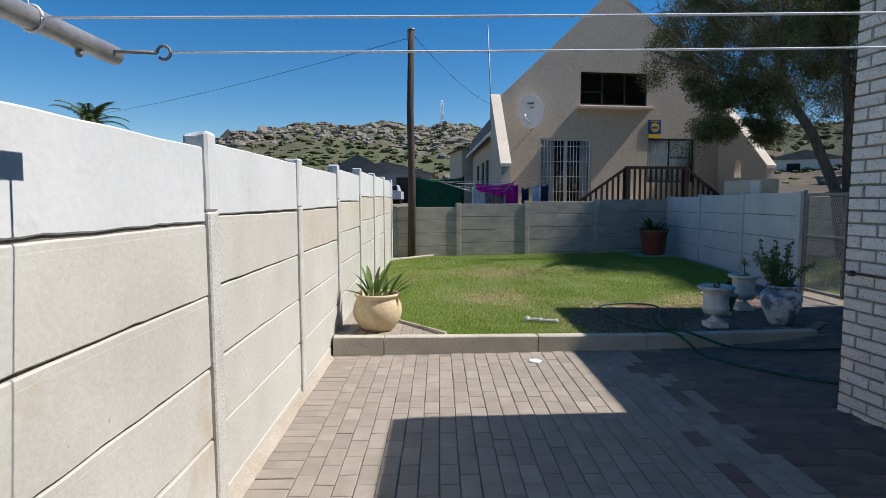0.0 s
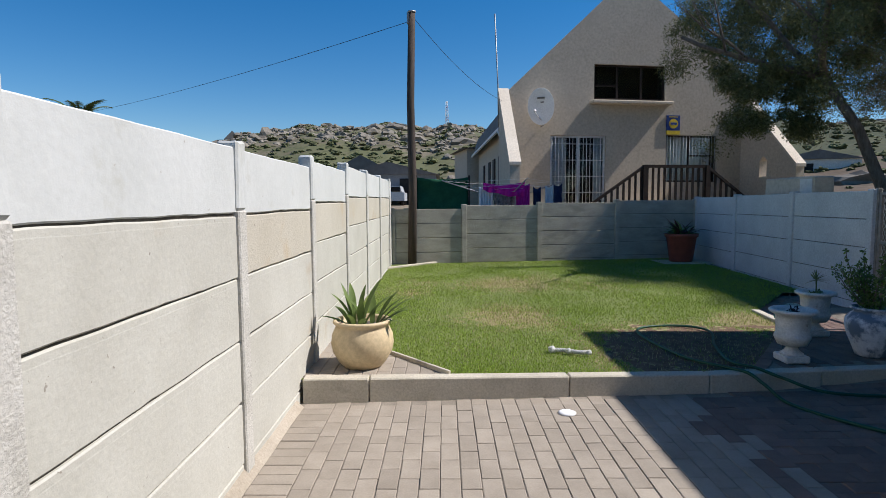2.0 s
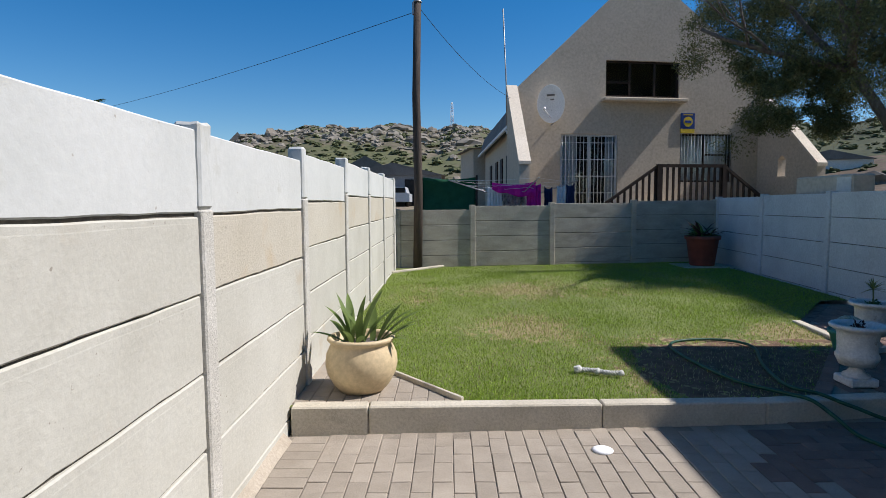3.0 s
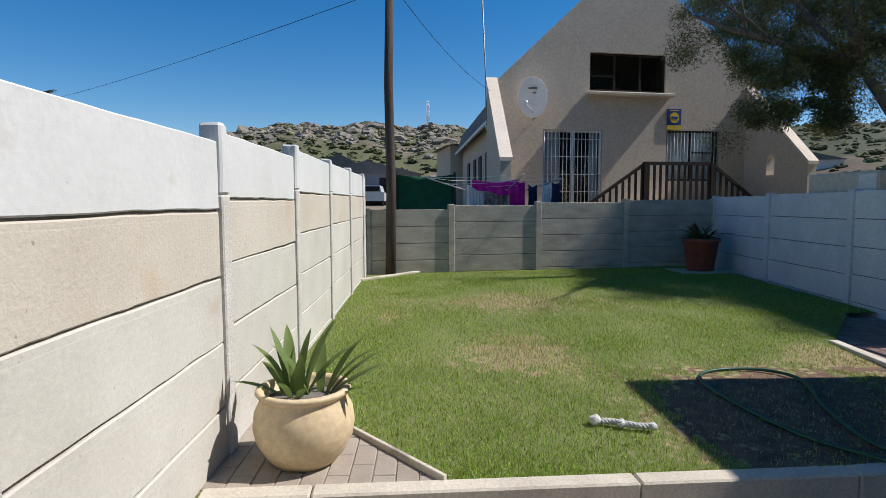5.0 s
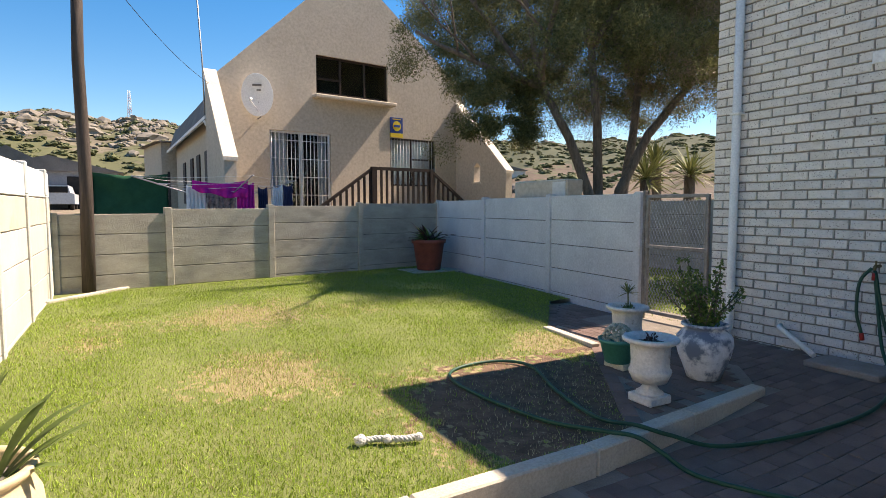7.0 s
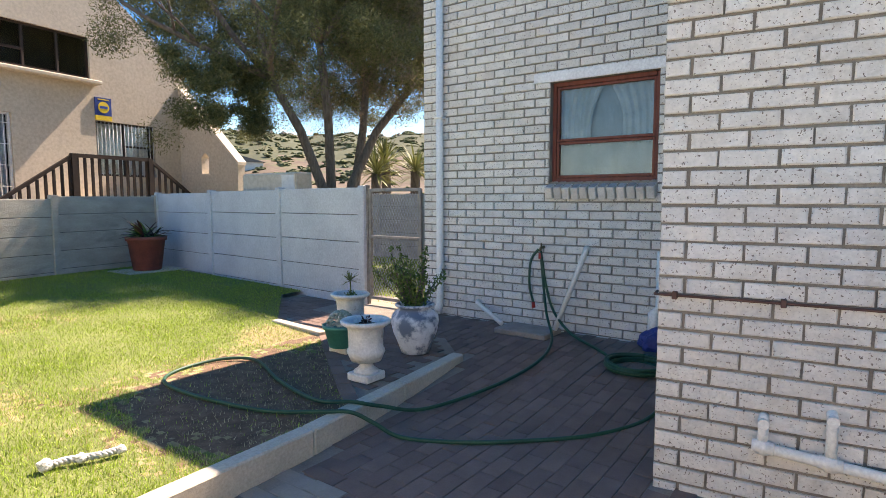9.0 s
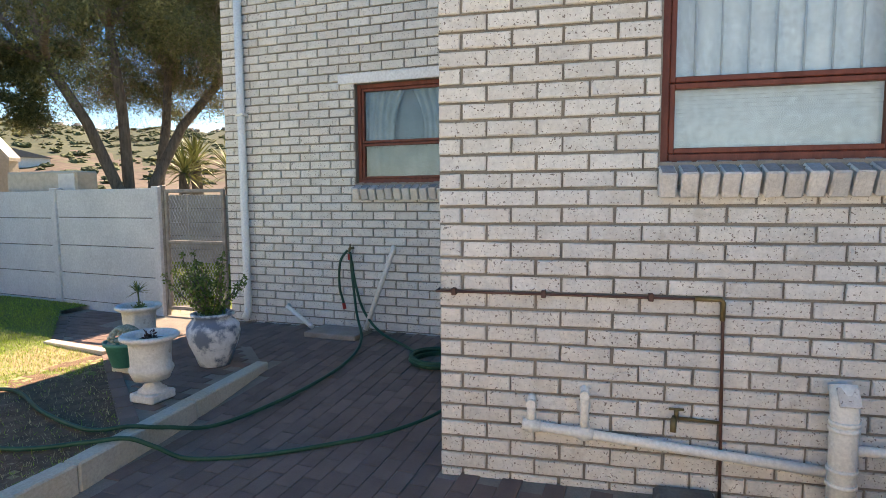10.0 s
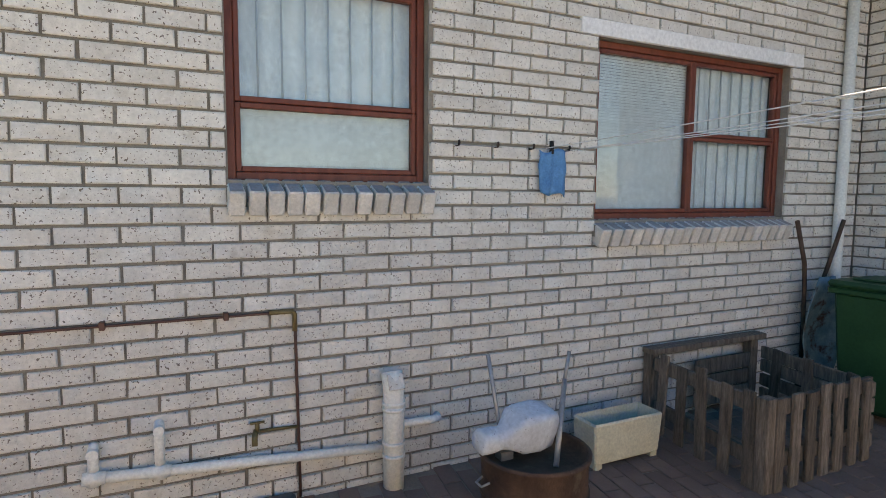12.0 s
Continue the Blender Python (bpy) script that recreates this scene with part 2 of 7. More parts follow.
def straw(x, y):
    """How worn the lawn is at a place, 0 to 1."""
    v_ = 0.0
    for cx, cy, rx, ry, s in ((0.9, 7.9, 0.75, 0.8, 0.62), (1.3, 10.4, 1.5, 0.8, 0.6), (2.75, 6.5, 1.12, 0.98, 1.1), (3.7, 7.7, 0.5, 0.5, 0.8), (-0.3, 9.5, 0.5, 0.6, 0.3)):
        d_ = ((x - cx) / rx) ** 2 + ((y - cy) / ry) ** 2
        v_ = max(v_, s * math.exp(-d_ * 0.9))
    return v_ + 0.22 * noise.noise((x * 1.3, y * 1.3, 5)) + 0.2 * noise.noise((x * 5, y * 5, 8))


# ---- ground ----
bm = bmesh.new()
RX = [-900, -400, -200, -100, -60, -40, -30, -20, -10, -5, 0, 5, 10, 15, 20, 30, 40, 60, 80, 100, 140, 200, 400, 900]
RY = [-900, -300, -100, -30, -10, 0, 5, 10, 15, 18, 22, 26, 30, 35, 40, 50, 60, 80, 100, 150, 250, 400, 900]


def land_z(x, y):
    if y < 13 and -4 < x < 12:
        return -0.06
    return -0.06 + 1.4 * smooth(14, 45, y) + 0.3 * smooth(12, 30, x) * smooth(0, 20, y)


grid = [[bm.verts.new((x, y, land_z(x, y))) for x in RX] for y in RY]
for r0, r1 in zip(grid, grid[1:]):
    for k in range(len(RX) - 1):
        bm.faces.new((r0[k], r0[k + 1], r1[k + 1], r1[k]))
solo("ground", bm, M["soil"], "dry sandy ground with sparse scrub reaching the horizon", "ground", "structure")

# paving bed
bm = bmesh.new()
nx, ny = 24, 8
PX = [LEFT_X - 0.05 + (6.2 - LEFT_X) * k / nx for k in range(nx + 1)]
PYS = [-6.0 + 10.9 * k / ny for k in range(ny + 1)]
vs = [[bm.verts.new((x, y, pave_z(x, y) - 0.004)) for x in PX] for y in PYS]
vs.append([bm.verts.new((x, 8.6 if x > 4.3 else kerb_y(x) + 0.04, pave_z(x, 5) - 0.004)) for x in PX])
for r0, r1 in zip(vs, vs[1:]):
    for k in range(nx):
        bm.faces.new((r0[k], r0[k + 1], r1[k + 1], r1[k]))
paving = solo("pavement", bm, M["sand"], "brown-grey brick paving laid in running bond with sandy joints", "paving", "structure")

# lawn base: green thatch, straw and bare earth
M["thatch"] = material("thatch", (0.12, 0.15, 0.042), (0.19, 0.21, 0.075), 2.0, 60, 0.95, 1.0, 60)
M["straw"] = material("straw_floor", (0.24, 0.20, 0.10), (0.34, 0.28, 0.15), 2.0, 60, 0.95, 1.0, 60)
M["earth"] = material("bare_earth", (0.09, 0.055, 0.035), (0.205, 0.13, 0.082), 9.0, 60, 0.95, 1.0, 35, detail=(0.34, 0.26, 0.165), detail_size=16.0, detail_cut=0.61)
bm = bmesh.new()
rows = []
LN = 170
rl = random.Random(21)
for j in range(LN + 1):
    f = j / LN
    row = []
    for i in range(LN + 1):
        x = LEFT_X + (5.62 - LEFT_X) * i / LN
        y0, y1 = kerb_y(x) + 0.05, back_y(x) + 0.02
        y = y0 + (y1 - y0) * f
        row.append(bm.verts.new((x, y, lawn_z(x, y) + 0.008 * noise.noise((x * 1.5, y * 1.5, 0)))))
    rows.append(row)
for r0, r1 in zip(rows, rows[1:]):
    for k in range(LN):
        c = (r0[k].co + r1[k + 1].co) / 2
        if (c.x > 4.3 and c.y < 8.4) or (c.x > 3.6 and c.y < 6.9) or (c.x > 2.6 and inside(PLATFORM, c.x, c.y)) or (c.x < 0.3 and inside(CORNER, c.x, c.y)):
            continue
        fc = bm.faces.new((r0[k], r0[k + 1], r1[k + 1], r1[k]))
        w = straw(c.x, c.y) + rl.uniform(-0.14, 0.14)
        fc.material_index = 2 if (w > 0.45 and c.x > 1.45 and c.y < 7.5) else (1 if w > 0.4 else 0)
lawn = solo("lawn", bm, M["thatch"], "green lawn with straw-coloured worn patches and bare earth", "lawn", "structure")
lawn.data.materials.append(M["straw"])
lawn.data.materials.append(M["earth"])


# ---- brick walls of the house ----
def brick_mesh(w, seed):
    """One brick with chamfered front edges: width w along local x, front at y = 0 looking to -y, height along z."""
    r = random.Random(seed)
    h, d, c = COURSE - 0.014, 0.06, 0.005
    me = bpy.data.meshes.new("brick")
    j = lambda: r.uniform(-0.0022, 0.0022)
    fr = [(c + j(), j(), c + j()), (w - c + j(), j(), c + j()), (w - c + j(), j(), h - c + j()), (c + j(), j(), h - c + j())]
    md = [(j(), c, j()), (w + j(), c, j()), (w + j(), c, h + j()), (j(), c, h + j())]
    bk = [(0, d, 0), (w, d, 0), (w, d, h), (0, d, h)]
    faces = [(0, 1, 2, 3)]
    for k in range(4):
        n = (k + 1) % 4
        faces += [(k, k + 4, n + 4, n), (k + 4, k + 8, n + 8, n + 4)]
    me.from_pydata(fr + md + bk, [], [f[::-1] for f in faces])
    bm_ = bmesh.new()
    bm_.from_mesh(me)
    bmesh.ops.recalc_face_normals(bm_, faces=bm_.faces)
    if bm_.faces[0].normal.y > 0:
        bmesh.ops.reverse_faces(bm_, faces=bm_.faces)
    bm_.to_mesh(me)
    bm_.free()
    return me


def brick_layout(length, height, holes, start_half, pitch=PITCH):
    """Where bricks lie on a wall: (u, course, width), u from 0 to length; holes are (u0, u1, z0, z1)."""
    out = []
    for k in range(-1, int((height - Z0) / COURSE)):
        z = Z0 + k * COURSE
        u = -pitch / 2 if (k % 2 == 0) == start_half else 0.0
        while u < length:
            a, b = max(u, 0.0), min(u + pitch, length)
            cuts = [(a, b)]
            for h0, h1, hz0, hz1 in holes:
                if hz0 - 0.03 < z + COURSE / 2 < hz1:
                    nxt = []
                    for p, q in cuts:
                        if q <= h0 or p >= h1:
                            nxt.append((p, q))
                        else:
                            if p < h0:
                                nxt.append((p, h0))
                            if q > h1:
                                nxt.append((h1, q))
                    cuts = nxt
            for p, q in cuts:
                if q - p > 0.03:
                    out.append((p, k, q - p))
            u += pitch
    return out


def lay_bricks(wall, place, layout, near, seed):
    """Bricks on a wall: those that near() picks become parts of their own, the rest is joined. place(u, z) gives a pose."""
    rr = random.Random(seed)
    cache, joined, count = {}, bmesh.new(), 0
    verts, faces = [], []
    for u, k, w in layout:
        z = Z0 + k * COURSE
        ww = round(w - 0.013, 2)
        key = (ww, rr.randrange(4))
        m = place(u + 0.0065 + rr.uniform(-0.002, 0.002), z + 0.007 + rr.uniform(-0.0015, 0.0015), rr.uniform(-0.002, 0.003))
        if key not in cache:
            cache[key] = brick_mesh(ww, hash_key(key))
            cache[key].materials.append(M["brick"])
        if near(u, k) and count < 300:
            count += 1
            ob = new("brick", cache[key])
            ob.parent = wall
            ob.matrix_basis = m
        else:
            base = len(verts)
            verts += [tuple(m @ v.co) for v in cache[key].vertices]
            faces += [tuple(base + i for i in p.vertices) for p in cache[key].polygons]
    me = bpy.data.meshes.new("brickwork")
    me.from_pydata(verts, [], faces)
    me.materials.append(M["brick_far"])
    ob = new("brickwork", me)
    ob.parent = wall
    tagged(ob, "whitewashed speckled bricks in stretcher bond", kind="stuff")


def hash_key(key):
    return int(key[0] * 1000) * 7 + key[1]


WIN1 = (1.755, 2.80, 1.665, 2.71)
WIN2 = (-1.30, 0.575, 1.445, 2.60)
WIN0 = (4.62, 5.70, 1.655, 2.66)
TOP1, TOP2 = 3.66, 4.57
FRONT = 0.018
bm = sheet([rect(W1_Y0 - 0.25, W1_Y1 - 0.004, -0.1, TOP1), rect(*WIN1), rect(*WIN2)], lambda a, b: (W1_X + FRONT, a, b), (1, 0, 0), 0.212)
wall_1 = swing(solo("wall_kitchen", bm, M["mortar"], "whitewashed brick house wall with two wooden windows", "wall", "structure"))
bm = sheet([rect(W1_Y1 - 0.2, W2_Y1, -0.1, TOP2), rect(*WIN0)], lambda a, b: (W2_X + FRONT, a, b), (1, 0, 0), 0.212)
wall_2 = solo("wall_recess", bm, M["mortar"], "whitewashed brick house wall set back behind the paving", "wall", "structure")
bm = boxes((W1_X + 0.232, W2_X + 0.01, W1_Y1 - 0.23, W1_Y1 - FRONT, -0.1, TOP1))
wall_side = solo("wall_return", bm, M["mortar"], "brick return wall between the two house fronts", "wall", "structure")
bm = boxes((W2_X + 0.232, W2_X + 7.0, W2_Y1 - 0.23, W2_Y1 - FRONT, -0.1, TOP2))
wall_north = solo("wall_north", bm, M["mortar"], "end wall of the brick house", "wall", "structure")
bm = boxes((0.35, W1_X - 0.002 + FRONT, W1_Y0 - 0.23, W1_Y0 - FRONT, -0.1, TOP1))
wall_yard = swing(solo("wall_yard_end", bm, M["mortar"], "whitewashed brick wall closing the yard behind the bin", "wall", "structure"))
bm = boxes((LEFT_X - 0.2, 1.198, -6.2, -6.0, -0.1, 2.4), (1.2, 1.4, -6.0, W1_Y0 - 0.42, -0.1, TOP1))
solo("wall_behind", bm, M["mortar"], "plain wall closing the yard behind the walker", "wall", "structure")
# flat roofs that close the house and throw its shade
bm = boxes((W1_X + 0.02, W2_X + 7, W1_Y0 - 4, W1_Y1 - 0.02, TOP1 + 0.002, TOP1 + 0.12))
solo("roof_low", bm, M["roof"], "flat roof edge over the kitchen", "roof", "structure")
bm = boxes((W2_X + 0.02, W2_X + 7, W1_Y1, W2_Y1 - 0.02, TOP2 + 0.002, TOP2 + 0.12), (W2_X + 0.02, W2_X + 0.2, W1_Y1 - 0.6, W1_Y1 - 0.002, TOP1 + 0.13, TOP2 + 0.12))
solo("roof_high", bm, M["roof"], "roof edge over the recessed wing", "roof", "structure")


M["fillet"] = material("fillet_mortar", (0.36, 0.31, 0.24), (0.46, 0.40, 0.32), 4, 60, 0.95, 0.8, 60)


# ---- precast boundary wall ----
BAY_TOP = [1.74, 1.76, 1.79, 1.82, 1.82, 1.88, 1.945, 1.955, 1.96, 1.965]
boundary = thing("wall_west", Matrix(), "precast concrete panel wall, top course whitewashed", "wall", kind="structure")
for k in range(len(POST_Y)):
    y0 = POST_Y[k] + 0.046
    y1 = (POST_Y[k + 1] if k + 1 < len(POST_Y) else 13.25) - 0.046
    top = BAY_TOP[k]
    z = top
    hs = [0.352, 0.345, 0.345, 0.34, 0.34, 0.5]
    for i, h in enumerate(hs):
        zb = max(z - h, -0.12)
        if zb >= z:
            break
        bm = boxes((LEFT_X - 0.05, LEFT_X + random.uniform(-0.003, 0.003), y0 - 0.03, y1 + 0.03, zb + 0.003, z - (0.009 if i == 1 else 0.005)), bevel=0.006)
        if i:
            for zc in (z - 0.040, z - 0.036):
                bmesh.ops.bisect_plane(bm, geom=bm.verts[:] + bm.edges[:] + bm.faces[:], plane_co=(0, 0, zc), plane_no=(0, 0, 1))
            for v in bm.verts:
                if v.co.z > z - 0.038 and v.co.x > LEFT_X - 0.03:
                    v.co.x -= 0.0005
        bmesh.ops.bisect_plane(bm, geom=bm.verts[:] + bm.edges[:] + bm.faces[:], plane_co=(0, (y0 + y1) / 2, 0), plane_no=(0, 1, 0))
        for q in range(1, 22):
            bmesh.ops.bisect_plane(bm, geom=bm.verts[:] + bm.edges[:] + bm.faces[:], plane_co=(0, y0 + (y1 - y0) * (q + 0.37) / 22.5, 0), plane_no=(0, 1, 0))
        for v in bm.verts:
            v.co.z += 0.0045 * noise.noise((v.co.y * 4, round(v.co.z, 1) * 7, k * 3.1)) + 0.004 * math.sin(k * 5 + i * 2) * (v.co.y - (y0 + y1) / 2)
            if i < 5 and v.co.z < zb + 0.02:
                v.co.z += 0.007 * max(0.0, noise.noise((v.co.y * 17, i * 3.3, k * 1.7)))
        part("panel", bm, M["panel_white"] if i == 0 else M["panel_cream"] if i == 1 and y0 > 3.4 else M["panel"], boundary, "whitewashed top panel" if i == 0 else "")
        z = zb
    bm = boxes((LEFT_X - 0.046, LEFT_X - 0.014, y0 - 0.02, y1 + 0.02, -0.1, top - 0.02))
    part("joint_fill", bm, M["joint"], boundary)
    # post with a whitewashed head
    yc = POST_Y[k]
    bm = boxes((LEFT_X - 0.09, LEFT_X + 0.022, yc - 0.058, yc + 0.058, -0.12, top - 0.335), bevel=0.008)
    post = part("post", bm, M["post"], boundary)
    bm = boxes((LEFT_X - 0.09, LEFT_X + 0.022, yc - 0.058, yc + 0.058, top - 0.333, top + 0.032), bevel=0.012)
    bmesh.ops.subdivide_edges(bm, edges=bm.edges[:], cuts=2, use_grid_fill=True)
    for v in bm.verts:
        v.co += Vector((noise.noise(v.co * 14), noise.noise(v.co * 14 + Vector((9, 0, 0))), noise.noise(v.co * 11 + Vector((0, 9, 0))) * (2.4 if v.co.z > top - 0.1 else 0.3))) * 0.007
    part("post_head", bm, M["panel_white"], post, "whitewashed post head")


# mortar fillet along the foot of the boundary wall
bm = bmesh.new()
ys = [-5.9 + 0.35 * k for k in range(33)]
ra = [bm.verts.new((LEFT_X - 0.01, y, 0.075 + 0.02 * noise.noise((y * 2, 0, 1)))) for y in ys]
rb = [bm.verts.new((LEFT_X + 0.055 + 0.02 * noise.noise((y * 3, 5, 1)), y, 0.006)) for y in ys]
for k in range(len(ys) - 1):
    bm.faces.new((ra[k], ra[k + 1], rb[k + 1], rb[k]))
part("fillet", bm, M["fillet"], boundary, "sandy mortar fillet")


# ---- back wall and right-hand fence ----
def fence_run(name, a, b, posts, tops, base, mat_p, mat_post, label, h=0.3, thick=0.05, face=1):
    """A precast wall from a to b: posts at fractions along it, a panel top for each bay."""
    a, b = Vector((*a, 0)), Vector((*b, 0))
    d = b - a
    root = thing(name, Matrix.Translation(a) @ Matrix.Rotation(math.atan2(d.y, d.x), 4, "Z"), label, "wall", kind="structure")
    ln = d.length
    for (p, q), top in zip(zip(posts, posts[1:]), tops):
        z = top
        while z > base - 0.05:
            bm = boxes((p * ln + 0.05, q * ln - 0.05, 0, thick, z - h + 0.005, z - 0.004), bevel=0.006)
            part("panel", bm, mat_p, root)
            z -= h
        bm = boxes((p * ln + 0.04, q * ln - 0.04, 0.012, thick - 0.006, base - 0.3, top - 0.02))
        part("joint_fill", bm, M["joint"], root)
    for k, p in enumerate(posts):
        t = max(tops[max(k - 1, 0)], tops[min(k, len(tops) - 1)])
        bm = boxes((p * ln - 0.055, p * ln + 0.055, -0.03, thick + 0.04, base - 0.3, t + 0.02), bevel=0.008)
        part("post", bm, mat_post, root)
    return root


BX0, BX1 = -0.9, 5.98
bl = BX1 - BX0
fence_run("wall_back", (BX0, back_y(BX0)), (BX1, back_y(BX1)), [0.0, (0.62 - BX0) / bl, (2.29 - BX0) / bl, (4.08 - BX0) / bl, 1.0],
          [1.38, 1.455, 1.50, 1.545], 0.1, M["grey_panel"], M["grey_panel"], "rough grey precast concrete panel wall, stepped along its top", h=0.31)
fence_run("wall_east", (5.98, 14.36), (5.52, 8.32), [0.0, 0.347, 0.69, 1.0], [1.60, 1.625, 1.64], 0.1, M["fence_panel"], M["fence_panel"], "pale painted precast panel wall beside the gate", h=0.36)

# kerb between paving and lawn
kerb = thing("kerb", Matrix.Translation((-0.9, kerb_y(-0.9), 0)) @ Matrix.Rotation(math.atan(0.062), 4, "Z"), "smooth concrete kerb stones along the lawn", "kerb", kind="structure")
for a, b in ((0.0, 0.50), (0.505, 2.06), (2.065, 3.19), (3.195, 4.17), (4.175, 5.15)):
    bm = boxes((a, b, -0.004, 0.11, -0.08, 0.19), bevel=0.01)
    for v in bm.verts:
        if v.co.z > 0:
            v.co.z -= 0.0125 * v.co.x
        v.co.y += 0.075 * max(0.0, v.co.x - 3.2)
    part("kerb_stone", bm, M["kerb"], kerb)



# ---- windows of the house ----
M["blind"] = material("blind_slats", (0.72, 0.74, 0.74), (0.82, 0.84, 0.84), 3, 30, 0.7, 0.0)
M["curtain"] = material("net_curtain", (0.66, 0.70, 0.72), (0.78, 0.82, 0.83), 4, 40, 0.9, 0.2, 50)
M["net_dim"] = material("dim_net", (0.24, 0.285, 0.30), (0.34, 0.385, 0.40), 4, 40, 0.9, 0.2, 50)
# dark blue-grey that paints the room's shade between parted curtains
M["room_shade"] = material("unlit_sheet", (0.17, 0.21, 0.235), (0.23, 0.275, 0.30), 4, 40, 0.9, 0.1, 50)
M["bar"] = material("bar_paint", (0.42, 0.45, 0.47), (0.52, 0.55, 0.57), 6, 60, 0.5, 0.0)
M["sill_top"] = material("bare_sill_brick", (0.33, 0.27, 0.25), (0.46, 0.395, 0.37), 6, 60, 0.85, 0.7, 60, spread=0.14)
M["sill_brick"] = material("sill_brick", (0.54, 0.505, 0.46), (0.69, 0.655, 0.605), 6, 60, 0.8, 0.7, 60, spread=0.12)


def curtain_mesh(y0, y1, z0, z1, x, waves, depth, gather=0.0):
    """A hanging cloth with vertical folds; gather pulls its lower part to y0."""
    bm_ = bmesh.new()
    n, mrows = waves * 6, 10
    g_ = []
    for j in range(mrows + 1):
        f = j / mrows
        row = []
        for i in range(n + 1):
            u = i / n
            pull = 1 - gather * math.sin(math.pi * 0.5 * min(1, (1 - f) * 1.5))
            y = y0 + (y1 - y0) * u * pull
            row.append(bm_.verts.new((x + depth * math.sin(u * waves * 2 * math.pi), y, z0 + (z1 - z0) * f)))
        g_.append(row)
    for a, b in zip(g_, g_[1:]):
        for i in range(n):
            bm_.faces.new((a[i], a[i + 1], b[i + 1], b[i])).smooth = True
    return bm_


def sill_mesh(step):
    """One brick on edge: bare on its sloping top, whitewashed on its nose."""
    bm_ = boxes((-0.18, 0.02, 0.007, step - 0.007, -0.125, 0.0), bevel=0.008)
    me = mesh_of(bm_, "sill_brick", M["sill_brick"])
    me.materials.append(M["sill_top"])
    for p in me.polygons:
        if p.normal.z > 0.8:
            p.material_index = 1
    return me


def house_window(name, wx, opening, cells, label, lintel=None):
    """A wooden window in an opening: cells are (y0, y1, z0, z1, filling) as shares of the opening."""
    y0, y1, z0, z1 = opening
    root = thing(name, Matrix.Translation((wx + 0.075, 0, 0)), label, "window", kind="structure")
    t = 0.042
    part("window_frame", boxes((0, 0.07, y0, y0 + t, z0, z1), (0, 0.07, y1 - t, y1, z0, z1), (0, 0.07, y0 + t, y1 - t, z0, z0 + t), (0, 0.07, y0 + t, y1 - t, z1 - t, z1), bevel=0.005), M["wood_frame"], root)
    w, h = y1 - y0, z1 - z0
    for a, b, c, d, fill in cells:
        ya, yb, za, zb = y0 + t + a * (w - 2 * t), y0 + t + b * (w - 2 * t), z0 + t + c * (h - 2 * t), z0 + t + d * (h - 2 * t)
        s = 0.027
        ya, yb, za, zb = ya + 0.002, yb - 0.002, za + 0.002, zb - 0.002
        sash = part("sash", boxes((0.012, 0.055, ya, ya + s, za, zb), (0.012, 0.055, yb - s, yb, za, zb), (0.012, 0.055, ya + s, yb - s, za, za + s), (0.012, 0.055, ya + s, yb - s, zb - s, zb), bevel=0.004), M["wood_frame"], root)
        p = part("pane", boxes((0.03, 0.034, ya + s - 0.004, yb - s + 0.004, za + s - 0.004, zb - s + 0.004)), M["pane"], sash)
        p.visible_shadow = False
        if fill == "bars":
            n = max(3, round((yb - ya) / 0.115))
            for k in range(1, n):
                bm_ = bmesh.new()
                yy = ya + (yb - ya) * k / n
                tube(bm_, [(0.062, yy, za), (0.062, yy, zb)], 0.006, 6)
                part("bar", bm_, M["bar"], root)
            part("curtain", curtain_mesh(ya, yb, za - 0.05, zb + 0.02, 0.085, 7, 0.010), M["curtain"], root)
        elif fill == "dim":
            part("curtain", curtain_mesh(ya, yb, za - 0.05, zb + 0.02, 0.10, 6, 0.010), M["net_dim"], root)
        elif fill == "blind":
            bm_ = bmesh.new()
            zz = za
            while zz < zb:
                vs_ = [bm_.verts.new(v) for v in ((0.062, ya, zz), (0.062, yb, zz), (0.072, yb, zz + 0.021), (0.072, ya, zz + 0.021))]
                bm_.faces.new(vs_)
                zz += 0.02
            part("blind", bm_, M["blind"], root)
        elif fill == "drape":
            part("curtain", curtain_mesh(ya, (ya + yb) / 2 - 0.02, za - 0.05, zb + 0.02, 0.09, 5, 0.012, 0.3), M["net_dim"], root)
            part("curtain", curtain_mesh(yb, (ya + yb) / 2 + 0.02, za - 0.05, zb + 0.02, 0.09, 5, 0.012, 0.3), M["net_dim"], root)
            # no real blind: added dark sheet, indoor shade painted behind the curtains
            part("blind", boxes((0.14, 0.145, ya, yb, za - 0.05, zb)), M["room_shade"], root)
    # near-black box behind the window, its colour stands in for indoor shade
    part("room_back", boxes((0.5, 0.52, y0 - 0.1, y1 + 0.1, z0 - 0.2, z1 + 0.1), (0.16, 0.5, y0 - 0.12, y0 - 0.1, z0 - 0.2, z1 + 0.1), (0.16, 0.5, y1 + 0.1, y1 + 0.12, z0 - 0.2, z1 + 0.1), (0.16, 0.5, y0 - 0.12, y1 + 0.12, z1 + 0.1, z1 + 0.12), (0.16, 0.5, y0 - 0.12, y1 + 0.12, z0 - 0.22, z0 - 0.2)), M["black_unlit"], root, "near-black box painted as the unlit room behind the window")
    # sloping sill of bricks on edge
    yy = y0 - 0.015
    tilt = Matrix.Rotation(radians(-21), 4, "Y")
    n = round((w + 0.03) / 0.0925)
    step = (w + 0.03) / n
    sill = part("window_sill", boxes((-0.085, 0.0, y0 - 0.012, y1 + 0.012, z0 - 0.105, z0 - 0.03)), M["mortar"], root)
    me = None
